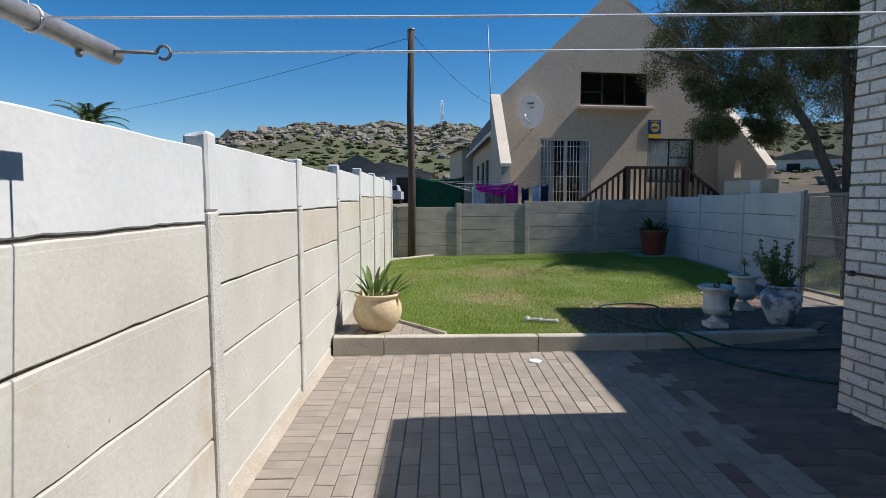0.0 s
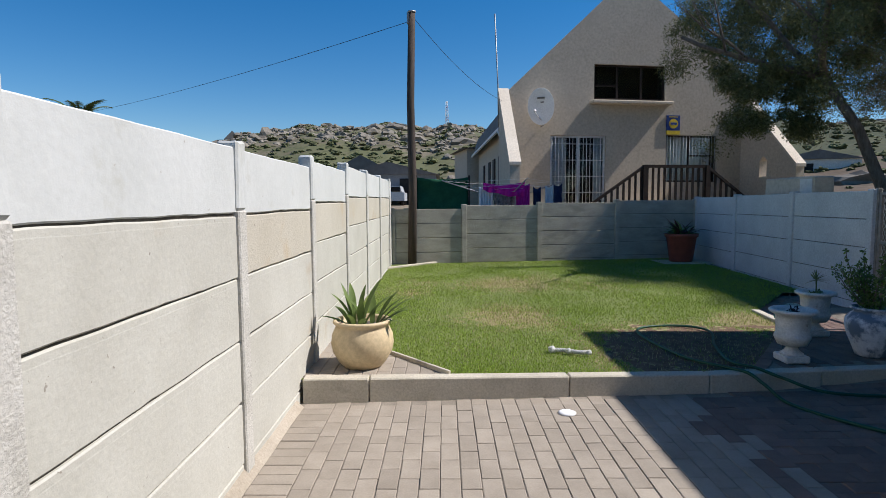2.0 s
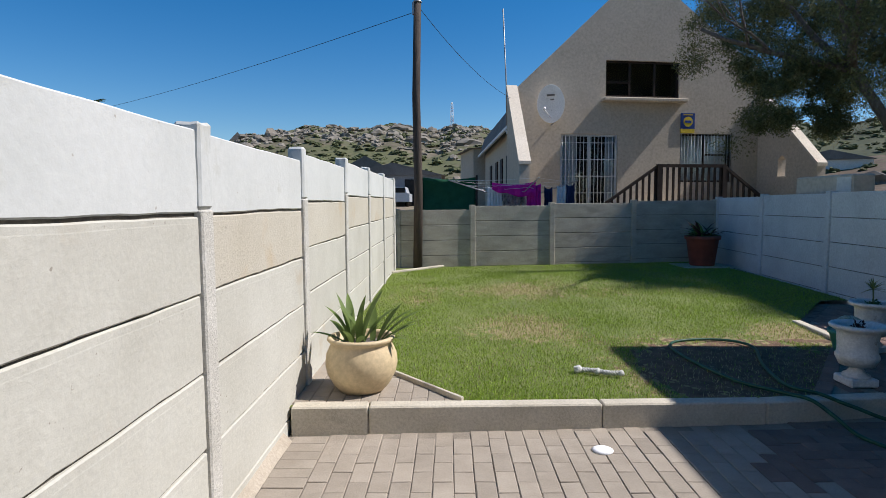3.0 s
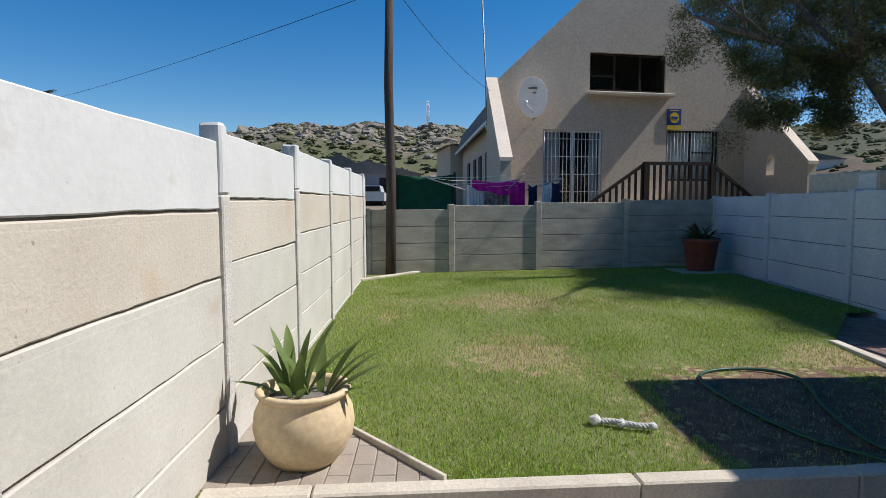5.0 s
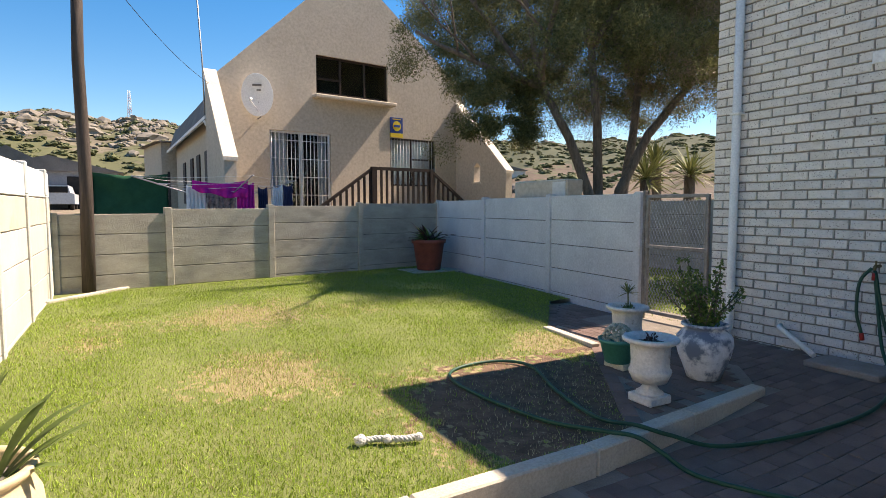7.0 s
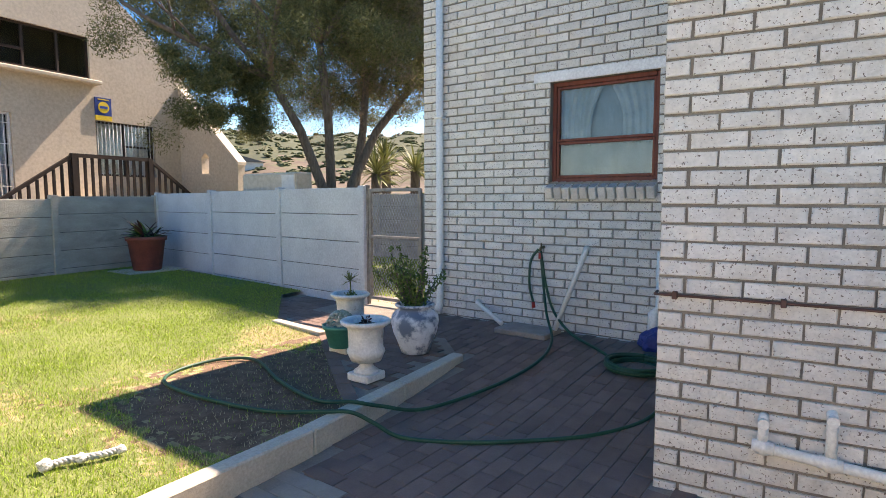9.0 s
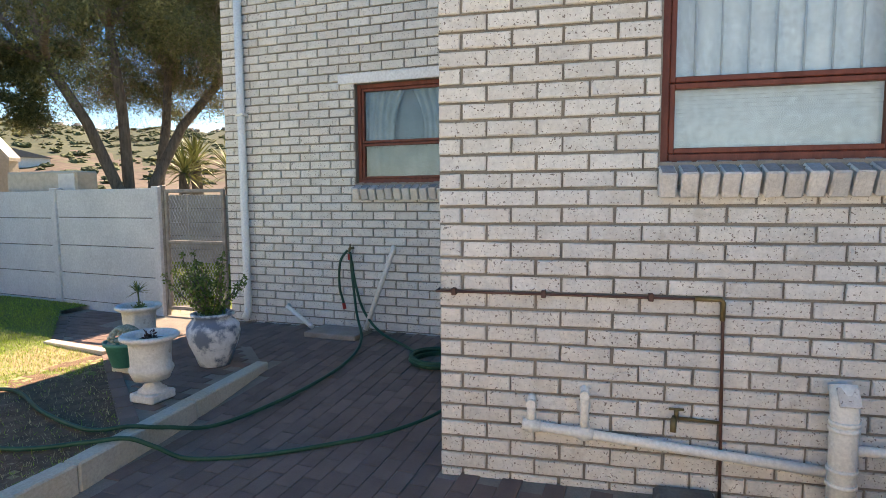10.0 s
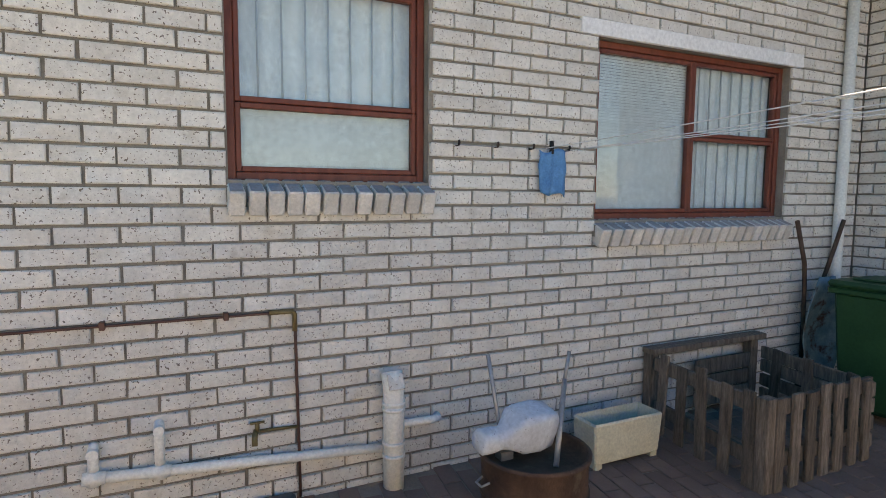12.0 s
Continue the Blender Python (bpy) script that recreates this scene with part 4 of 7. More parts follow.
def blob_mesh(levels, seed, rough, flat):
    bm_ = bmesh.new()
    bmesh.ops.create_icosphere(bm_, subdivisions=levels, radius=1.0)
    for v in bm_.verts:
        n = 1 + rough * noise.noise(v.co * 1.4 + Vector((seed, 0, 0))) + rough * 0.6 * noise.noise(v.co * 3.1 + Vector((0, seed, 0)))
        v.co = Vector((v.co.x * n, v.co.y * n, v.co.z * n * flat))
    vs_ = [v.co.copy() for v in bm_.verts]
    fs_ = [[v.index for v in f.verts] for f in bm_.faces]
    bm_.free()
    return vs_, fs_


def scatter(name, shapes, spots, mat_, label, category):
    """Many shapes joined into one piece of stuff; a spot is (x, y, z, sx, sy, sz, turn)."""
    verts, faces = [], []
    for i, (x, y, z, sx, sy, sz, turn) in enumerate(spots):
        vs_, fs_ = shapes[i % len(shapes)]
        c, s = math.cos(turn), math.sin(turn)
        b = len(verts)
        verts += [(x + c * v.x * sx - s * v.y * sy, y + s * v.x * sx + c * v.y * sy, z + v.z * sz) for v in vs_]
        faces += [[b + k for k in f] for f in fs_]
    me = bpy.data.meshes.new(name)
    me.from_pydata(verts, [], faces)
    me.materials.append(mat_)
    return tagged(new(name, me), label, category, kind="stuff")


rr = random.Random(5)
rocks, bushes = [], []
for k in range(6500):
    az, r = rr.uniform(-34, 60), 70 + 160 * rr.random() ** 0.8
    x, y = r * math.sin(radians(az)), r * math.cos(radians(az))
    if az > 14 and rr.random() < 0.5:
        continue
    dens = noise.noise((x * 0.018 + 4, y * 0.018, 2)) + (0.25 if az < 14 else -0.18) + 0.12 * smooth(90, 150, r) - 0.1 * smooth(205, 228, r)
    z = hill_z(az, r)
    if dens > (0.0 if az < 14 else 0.12) and rr.random() < 0.8 and r < 198:
        s = rr.uniform(0.25, 0.75) * (1 + 1.5 * (rr.random() > 0.9) * (r < 190))
        rocks.append((x, y, z + 0.1 * s, s * rr.uniform(0.8, 1.7), s * rr.uniform(0.7, 1.3), s * rr.uniform(0.4, 0.8), rr.uniform(0, 6.3)))
    else:
        s = rr.uniform(0.22, 0.7)
        bushes.append((x, y, z + 0.15 * s, s * rr.uniform(0.9, 1.7), s * rr.uniform(0.9, 1.5), s * rr.uniform(0.45, 0.75), rr.uniform(0, 6.3)))
scatter("boulders", [blob_mesh(2, q * 3.7, 0.55, 1.0) for q in range(7)], rocks, M["rock"], "weathered granite boulders across the hillside", "boulders")
for k in range(70):
    az, r = rr.uniform(14, 62), rr.uniform(24, 75)
    x, y = r * math.sin(radians(az)), r * math.cos(radians(az))
    s = rr.uniform(0.25, 0.75)
    bushes.append((x, y, (land_z(x, y) if r < 50 else hill_z(az, r)) + 0.2 * s, s * rr.uniform(0.9, 1.6), s * 1.2, s * rr.uniform(0.5, 0.8), rr.uniform(0, 6.3)))
scatter("scrub", [blob_mesh(3, q * 5.1 + 1, 0.75, 1.0) for q in range(7)], bushes, M["scrub"], "low olive-green scrub bushes on the slopes", "scrub")


def far_house(name, x, y, z, w, d, h, rise, wall, label, turn=0.0, doors=()):
    root = thing(name, Matrix.Translation((x, y, z)) @ Matrix.Rotation(radians(turn), 4, "Z"), label, "house")
    part("wall", boxes((-w / 2, w / 2, 0, d, -1.0, h)), wall, root)
    bm_ = bmesh.new()
    prism(bm_, [(-w / 2 - 0.3, h), (w / 2 + 0.3, h), (0, h + rise)], -0.3, d + 0.3)
    part("roof", bm_, M["roof"], root)
    for a, b, c, e in doors:
        # flat near-black slabs paint the shade inside far windows and the garage
        part("window", boxes((a, b, -0.05, -0.002, c, e)), M["black_unlit"], root)
    return root


M["bluegrey"] = material("bluegrey_plaster", (0.17, 0.185, 0.21), (0.24, 0.255, 0.28), 1, 10, 0.9, 0.1)
M["far_white"] = material("far_white_plaster", (0.6, 0.58, 0.54), (0.7, 0.68, 0.65), 1, 10, 0.9, 0)
far_house("far_house", -4.2, 47, 1.2, 7.5, 8, 2.5, 1.0, M["bluegrey"], "blue-grey house with a dark garage opening", 0, [(0.9, 2.9, 0.0, 2.2), (-1.5, -0.3, 0.9, 2.0)])
far_house("far_house", -8.5, 62, 1.3, 6, 6, 3.4, 1.8, M["far_white"], "small pale house half hidden by the wall", 0, [(-1, 0.2, 1.2, 2.4)])
far_house("far_cottage", -76.0, 211, hill_z(-19.8, 224), 5.0, 4, 2.0, 3.0, M["far_white"], "white steep-roofed cottage on the ridge", 20, [(-1, 1, 0.3, 1.6)])
far_house("far_house", -33, 220, hill_z(-8.5, 222) - 0.4, 12, 5, 1.6, 0.4, M["far_white"], "low pale house on the ridge", 0, [(-4, -2.5, 0.4, 1.2), (1, 3, 0.4, 1.2)])
far_house("far_house", 46, 72, 4.2, 9, 6, 2.3, 1.2, M["far_white"], "pale house with a green roof on the slope", -20, [(-2, -0.5, 0.6, 1.8)])
far_house("outbuilding", 2.45, 33.8, 0.6, 1.9, 4, 3.9, 0.1, M["render_wall"], "plain plastered outbuilding beyond the gable house", 9, [])
# lattice tower on the ridge
tower = thing("radio_mast", Matrix.Translation((1.6, 226, hill_z(0.4, 226))), "red and white lattice radio mast on the ridge", "radio mast")
M["mast_red"] = material("mast_red", (0.35, 0.10, 0.08), (0.45, 0.14, 0.11), 1, 5, 0.7, 0)
H = 11.5
legs = [(-0.9, -0.6), (0.9, -0.6), (0.0, 0.9)]
for lx, ly in legs:
    bm = bmesh.new()
    tube(bm, [(lx, ly, -1), (lx * 0.35, ly * 0.35, H)], 0.09, 4)
    part("leg", bm, M["white_steel"], tower)
for k in range(12):
    z0_, z1_ = H * k / 12, H * (k + 1) / 12
    s0, s1 = 1 - 0.65 * k / 12, 1 - 0.65 * (k + 1) / 12
    for q in range(3):
        a, b = legs[q], legs[(q + 1) % 3]
        bm = bmesh.new()
        tube(bm, [(a[0] * s0, a[1] * s0, z0_), (b[0] * s1, b[1] * s1, z1_)], 0.06, 4)
        part("brace", bm, M["mast_red"] if k % 4 < 2 else M["white_steel"], tower)

# parked pickup far off
M["car_white"] = material("car_paint", (0.5, 0.52, 0.54), (0.58, 0.6, 0.62), 2, 10, 0.3, 0)
car = thing("car", Matrix.Translation((-3.6, 43.5, 1.28)), "silver pickup parked by the blue-grey house", "car")
bm = bmesh.new()
prism(bm, [(-0.9, 0.35), (0.9, 0.35), (0.9, 0.95), (0.7, 1.0), (0.58, 1.45), (-0.58, 1.45), (-0.7, 1.0), (-0.9, 0.95)], 0, 3.6)
part("body", bm, M["car_white"], car)
part("windscreen", boxes((-0.58, 0.58, -0.02, -0.003, 1.02, 1.38)), M["black_unlit"], car)
for x in (-0.72, 0.72):
    for y in (0.6, 3.0):
        bm = bmesh.new()
        tube(bm, [(x - 0.1, y, 0.32), (x + 0.1, y, 0.32)], 0.32, 14)
        part("wheel", bm, M["black_unlit"], car)

# ---- east side beyond the gate ----
fence_run("wall_far_east", (10.8, 18.0), (10.4, 4.0), [k / 8 for k in range(9)], [1.6] * 8, 0.0, M["grey_panel"], M["grey_panel"], "grey precast panel wall beyond the gate", h=0.31)
plant_wall = solo("planter_wall", boxes((5.92, 6.25, 10.1, 11.45, -0.1, 1.90), bevel=0.02), M["render_wall"], "plastered pale planter box behind the panel wall", "planter")
bm = boxes((5.905, 5.917, 10.12, 10.42, 1.55, 1.86))
part("panel", bm, M["far_white"], plant_wall)

# lawn beyond the gate
bm = bmesh.new()
gr = [[bm.verts.new((x, y, 0.10)) for x in (5.66, 7.2, 8.8, 10.36)] for y in (7.36, 9.5, 11.7, 14.3)]
for a, b in zip(gr, gr[1:]):
    for k in range(3):
        bm.faces.new((a[k], a[k + 1], b[k + 1], b[k]))
side_lawn = solo("side_lawn", bm, M["thatch"], "sunny grass strip beyond the gate", "lawn", "structure")

# gate with expanded mesh
M["rust_steel"] = material("old_steel", (0.20, 0.18, 0.16), (0.34, 0.31, 0.28), 8, 60, 0.7, 0.3, 60, metal=0.3)
gate = thing("garden_gate", Matrix.Translation((5.56, 7.37, 0.16)), "grey steel garden gate with diamond mesh", "gate")
GLEN, GH = 0.86, 1.46
for nm, b in (("frame_rail", (-0.02, 0.02, 0.04, GLEN - 0.04, 0.03, 0.07)), ("frame_rail", (-0.02, 0.02, 0.04, GLEN - 0.04, GH - 0.04, GH)), ("frame_rail", (-0.02, 0.02, 0.04, GLEN - 0.04, 0.82, 0.86)),
              ("stile", (-0.02, 0.02, 0.0, 0.04, 0.03, GH)), ("stile", (-0.02, 0.02, GLEN - 0.04, GLEN, 0.03, GH)), ("gate_post", (-0.025, 0.025, GLEN + 0.01, GLEN + 0.06, -0.2, GH + 0.05))):
    part(nm, boxes(b, bevel=0.004), M["rust_steel"], gate)
bm = bmesh.new()
step = 0.045
k = -int(GH / step) - 1
while k * step < GLEN:
    for sgn in (1, -1):
        y0, z0 = k * step, 0.05
        pts_ = []
        for i in range(0, 70):
            yy, zz = y0 + i * step / 2, z0 + i * step
            if sgn < 0:
                yy = GLEN - yy
            if 0.03 <= yy <= GLEN - 0.03 and zz <= GH - 0.02:
                pts_.append((0, yy, zz))
        if len(pts_) > 1:
            tube(bm, [pts_[0], pts_[-1]], 0.0025, 4, cap=False)
    k += 1
part("mesh", bm, M["steel"], gate, "diamond wire mesh")


# ---- trees and plants ----
def leaf_cloud(clumps, per, size, width, seed, droop=0.0):
    """Many small pointed leaves round clump centres (x, y, z, radius), as vertices and faces."""
    r_ = np.random.default_rng(seed)
    cs = np.array(clumps)
    idx = np.repeat(np.arange(len(cs)), per)
    n = len(idx)
    d = r_.normal(size=(n, 3))
    d /= np.linalg.norm(d, axis=1)[:, None]
    p = cs[idx, :3] + d * (cs[idx, 3] * r_.random(n) ** 0.55)[:, None] * np.array([1, 1, 0.8])
    ax = r_.normal(size=(n, 3))
    ax[:, 2] -= droop
    ax /= np.linalg.norm(ax, axis=1)[:, None]
    sd = np.cross(ax, r_.normal(size=(n, 3)))
    sd /= np.linalg.norm(sd, axis=1)[:, None]
    ln = size * r_.uniform(0.6, 1.3, n)[:, None]
    wd = width * r_.uniform(0.7, 1.3, n)[:, None]
    v = np.stack([p, p + ax * ln * 0.5 + sd * wd * 0.5, p + ax * ln, p + ax * ln * 0.5 - sd * wd * 0.5], 1).reshape(-1, 3)
    f = np.arange(n * 4).reshape(n, 4)
    return v, f


def quick_mesh(name, v, f, mat_):
    me = bpy.data.meshes.new(name)
    k = f.shape[1]
    me.vertices.add(len(v))
    me.vertices.foreach_set("co", np.asarray(v, dtype=np.float32).ravel())
    me.loops.add(f.size)
    me.loops.foreach_set("vertex_index", f.astype(np.int32).ravel())
    me.polygons.add(len(f))
    me.polygons.foreach_set("loop_start", np.arange(0, f.size, k, dtype=np.int32))
    me.update(calc_edges=True)
    me.validate()
    me.materials.append(mat_)
    return me


def leafy(name, low, high, spread=0.35, trans=0.35):
    """Leaf paint with a little light passing through."""
    m = material(name, low, high, 2.0, 20, 0.55, 0, spread=spread, per="island", spec=0.35)
    n, l = m.node_tree.nodes, m.node_tree.links
    b = n["Principled BSDF"]
    t = n.new("ShaderNodeBsdfTranslucent")
    mx = n.new("ShaderNodeMixShader")
    mx.inputs[0].default_value = trans
    src = b.inputs["Base Color"].links[0].from_socket
    l.new(src, t.inputs[0])
    l.new(b.outputs[0], mx.inputs[1])
    l.new(t.outputs[0], mx.inputs[2])
    l.new(mx.outputs[0], n["Material Output"].inputs[0])
    return m


M["tree_leaf"] = leafy("tree_leaf", (0.105, 0.122, 0.044), (0.225, 0.22, 0.098), 0.42, 0.48)
M["bark"] = material("bark", (0.10, 0.078, 0.06), (0.22, 0.18, 0.145), 6, 50, 0.9, 1.0, 30, stretch=(3, 3, 0.7))
tree = thing("tree", Matrix.Translation((10.1, 13.8, 0.0)) @ Matrix.Diagonal((1.15, 1.15, 1.15, 1)), "spreading olive-green tree with several leaning trunks", "tree")
rt = random.Random(11)
TIPS_T = []


def limb(p, d, length, r, depth, bm_):
    """A wandering limb that forks; its far ends carry leaves."""
    pts_, rad = [p], [r]
    q, dd = Vector(p), Vector(d).normalized()
    n = 6
    for i in range(n):
        dd = (dd + Vector((rt.uniform(-1, 1), rt.uniform(-1, 1), rt.uniform(-0.6, 0.8))) * 0.16).normalized()
        q = q + dd * length / n
        pts_.append(q.copy())
        rad.append(r * (1 - 0.55 * (i + 1) / n))
        if depth < 3 and i >= 2 and rt.random() < 0.75:
            side = Vector((rt.uniform(-1, 1), rt.uniform(-1, 1), rt.uniform(-0.35, 0.7)))
            limb(q.copy(), dd * 0.7 + side * 0.8, length * rt.uniform(0.45, 0.7), rad[-1] * 0.6, depth + 1, bm_)
    tube(bm_, pts_, r, 8 if depth == 0 else 5, rad)
    if depth >= 1:
        TIPS_T.extend([pts_[-1], pts_[-2], pts_[-3]])
    if depth >= 2:
        TIPS_T.append(pts_[-4])


def spine(bm_, pts_, r0, r1):
    ps = [Vector(p) for p in pts_]
    n = len(ps)
    tube(bm_, ps, r0, 10, [r0 + (r1 - r0) * i / (n - 1) for i in range(n)])


for base, ends in (
    ([(0, 0, 0), (-0.2, 0.05, 1.5), (-0.65, 0.2, 2.7), (-1.2, 0.4, 3.7)], [(-1.3, 0.2, 0.45), (-0.5, 0.6, 1.0), (-0.9, -0.9, 0.55), (-0.1, 0.1, 1.0)]),
    ([(0.12, 0.1, 0), (0.1, 0.12, 1.6), (0.03, 0.1, 3.0), (-0.08, 0.2, 4.6)], [(-0.5, 0.3, 1.0), (0.5, -0.3, 1.0), (0.2, 0.8, 0.8), (-0.8, -0.6, 0.7)]),
    ([(0.3, -0.05, 0), (0.5, -0.1, 1.6), (1.1, -0.3, 2.8), (2.0, -0.6, 3.9)], [(1.0, -0.3, 0.7), (0.6, 0.5, 1.0), (0.8, -0.9, 0.6), (0.1, -0.3, 1.0)]),
    ([(0.42, 0.02, 0), (0.75, 0.05, 1.5), (1.2, 0.2, 2.9), (1.5, 0.35, 4.2)], [(0.6, 0.6, 0.8), (0.0, 0.9, 0.9), (1.0, 0.2, 0.8)]),
):
    bm = bmesh.new()
    spine(bm, base, 0.125, 0.08)
    for e in ends:
        limb(Vector(base[-1]), e, rt.uniform(2.4, 3.3), 0.075, 0, bm)
    part("trunk", bm, M["bark"], tree)
clumps = []
for tip in TIPS_T:
    tip = Vector(tip)
    clumps.append((tip.x, tip.y, tip.z - 0.05, rt.uniform(0.3, 0.55)))
# hanging outer sprays
for k in range(330):
    a = rt.uniform(0, 6.283)
    rad = rt.uniform(1.8, 4.1)
    z = 3.9 + 2.6 * rt.random() - (1.5 if rt.random() < 0.35 and rad > 3 else 0)
    if math.cos(a) * rad > 1 and z < 3.6:
        z += 1.5
    clumps.append((math.cos(a) * rad - 0.2, math.sin(a) * rad + 0.8, z, rt.uniform(0.3, 0.6)))
for k in range(430):
    a, rad = rt.uniform(0, 6.283), 3.6 * rt.random() ** 0.5
    clumps.append((math.cos(a) * rad - 0.2, math.sin(a) * rad + 0.8, 5.0 + 2.9 * rt.random() * (1 - (rad / 4.4) ** 2) ** 0.5 + 0.2, rt.uniform(0.35, 0.65)))
# the side away from the gable hangs lower and fuller
for k in range(120):
    a, rad = rt.uniform(-1.5, 1.5), rt.uniform(0.8, 3.9)
    clumps.append((0.4 + math.cos(a) * rad, math.sin(a) * rad + 0.6, 3.1 + 2.6 * rt.random() + 0.25 * abs(2.2 - rad), rt.uniform(0.3, 0.55)))
# low skirts towards the gable, and a thin brown underside of twigs
for k in range(55):
    u_ = rt.random()
    clumps.append((-3.0 + 2.0 * u_, rt.uniform(0.3, 1.3), 2.65 + 0.25 * noise.noise((u_ * 5, 1, 2)) + 1.5 * rt.random(), rt.uniform(0.18, 0.36)))
twigs = []
for k in range(170):
    a, rad = rt.uniform(-1.9, 1.9), 3.7 * rt.random() ** 0.6
    twigs.append((0.3 + math.cos(a) * rad, math.sin(a) * rad + 0.6, 2.7 + 0.35 * abs(1.6 - rad) + 2.4 * rt.random(), rt.uniform(0.3, 0.6)))
clumps = [c for c in clumps if not (c[0] < -3.1 or (c[0] < -3.0 and c[2] < 3.0))]
clumps = [c for c in clumps if 13.8 + 1.15 * c[1] > 14.6 + 0.16 * (c[0] + 5) or 10.1 + 1.15 * c[0] - 0.87 * (1.15 * c[2] - 0.2) > 2.9]
v, f = leaf_cloud(clumps, 520, 0.070, 0.020, 3, 0.4)
crown = new("crown", quick_mesh("crown", v, f, M["tree_leaf"]))
crown.parent = tree
M["twig"] = leafy("dry_twig", (0.17, 0.125, 0.085), (0.30, 0.23, 0.16), 0.35, 0.2)
v, f = leaf_cloud(twigs, 120, 0.16, 0.008, 5, 0.1)
twiggery = new("dry_growth", quick_mesh("dry_growth", v, f, M["twig"]))
twiggery.parent = tree
tagged(twiggery, "brown tangle of fine dry twigs", kind="stuff")


def strap_leaf(bm_, base, lean, turn, length, width, curl, seg=8):
    """One long arching leaf with a keel."""
    prev = None
    d = Vector((math.cos(turn), math.sin(turn), 0))
    side = Vector((-math.sin(turn), math.cos(turn), 0))
    p, ang = Vector(base), lean
    for i in range(seg + 1):
        f_ = i / seg
        w = width * (0.55 + 0.9 * f_ if f_ < 0.45 else 0.955 * (1 - ((f_ - 0.45) / 0.55) ** 2.0)) * 0.5 + 0.001
        up = Vector((0, 0, 1))
        row = [bm_.verts.new(p + side * w + up * w * 0.35), bm_.verts.new(p), bm_.verts.new(p - side * w + up * w * 0.35)]
        if prev:
            for k_ in range(2):
                bm_.faces.new((prev[k_], prev[k_ + 1], row[k_ + 1], row[k_])).smooth = True
        prev = row
        p = p + (d * math.sin(ang) + Vector((0, 0, 1)) * math.cos(ang)) * length / seg
        ang += curl / seg


# yucca clumps beyond the gate
M["yucca"] = leafy("yucca_leaf", (0.10, 0.13, 0.035), (0.22, 0.23, 0.085), 0.3, 0.2)
for (x, y, z, s) in ((12.6, 14.6, 2.2, 1.0), (13.9, 15.4, 2.6, 1.1), (14.9, 15.0, 2.4, 1.0)):
    yu = thing("yucca", Matrix.Translation((x, y, 0.0)), "spiky green yucca with a stout trunk", "yucca", "yuccas beyond the gate")
    bm = bmesh.new()
    tube(bm, [(0, 0, 0), (0.05, 0.03, z * 0.6), (0, 0, z)], 0.2, 10, [0.24, 0.18, 0.15])
    part("trunk", bm, M["bark"], yu)
    bm = bmesh.new()
    for k in range(90):
        strap_leaf(bm, (0, 0, z - 0.15 + 0.25 * rt.random()), rt.uniform(0.1, 2.0), rt.uniform(0, 6.28), rt.uniform(0.7, 1.05) * s, 0.06, 0.35, 4)
    part("crown", bm, M["yucca"], yu)

# palm behind the boundary wall
palm = thing("palm_tree", Matrix.Translation((-17.6, 29.6, 0.0)), "date palm showing its crown over the wall", "palm")
bm = bmesh.new()
tube(bm, [(0, 0, 0), (0, 0, 5.4)], 0.3, 10)
part("trunk", bm, M["bark"], palm)
M["palm_leaf"] = leafy("palm_leaf", (0.05, 0.08, 0.022), (0.10, 0.13, 0.045), 0.3, 0.2)
for k in range(26):
    bm = bmesh.new()
    turn, lean = rt.uniform(0, 6.28), rt.uniform(0.2, 1.4)
    p, ang = Vector((0, 0, 5.4)), lean
    d = Vector((math.cos(turn), math.sin(turn), 0))
    sd = Vector((-math.sin(turn), math.cos(turn), 0))
    for i in range(16):
        q = p + (d * math.sin(ang) + Vector((0, 0, math.cos(ang)))) * 0.13
        tube(bm, [p, q], 0.02, 3, cap=False)
        for sg in (1, -1):
            tip = q + (sd * sg * 0.4 + (q - p).normalized() * 0.3 - Vector((0, 0, 0.12))) * (1.1 - 0.05 * i)
            vs_ = [bm.verts.new(c) for c in (p, q, tip)]
            bm.faces.new(vs_)
        p, ang = q, ang + 0.085
    part("frond", bm, M["palm_leaf"], palm)


# ---- clothes line over the yard ----
tbar = thing("clothesline", Matrix(), "galvanised T-bar with white washing lines to the house", "clothesline")
TX, TZ = -0.68, 1.91
bm = bmesh.new()
tube(bm, [(TX, -0.85, TZ), (TX, 1.33, TZ)], 0.024, 20)
bar = part("crossbar", bm, M["steel"], tbar)
bm = bmesh.new()
tube(bm, [(TX, -0.5, -0.02), (TX, -0.5, TZ - 0.022)], 0.026, 12)
part("post", bm, M["steel"], tbar)
bm = bmesh.new()
tube(bm, [(TX, 1.18, TZ - 0.02), (TX, 1.18, TZ - 0.034), (TX, 1.18, TZ - 0.04)], 0.008, 8, [0.009, 0.009, 0.004])
part("knob", bm, M["rust_steel"], bar)
HOOK_Y = [1.589, 1.336, 1.09, 0.828]
LINES = [(1.285, 1.0), (1.02, 0.78), (0.78, 0.77), (0.54, 0.76)]
M["line"] = material("plastic_line", (0.75, 0.75, 0.74), (0.85, 0.85, 0.84), 6, 60, 0.5, 0)
for y in HOOK_Y:
    bm = bmesh.new()
    tube(bm, [(W1_X + 0.01, y, 1.88), (W1_X - 0.03, y, 1.88), (W1_X - 0.04, y, 1.89), (W1_X - 0.035, y, 1.905)], 0.007, 6)
    swing(part("wall_hook", bm, M["dark_wood"], tbar, "rusted wall hook"))
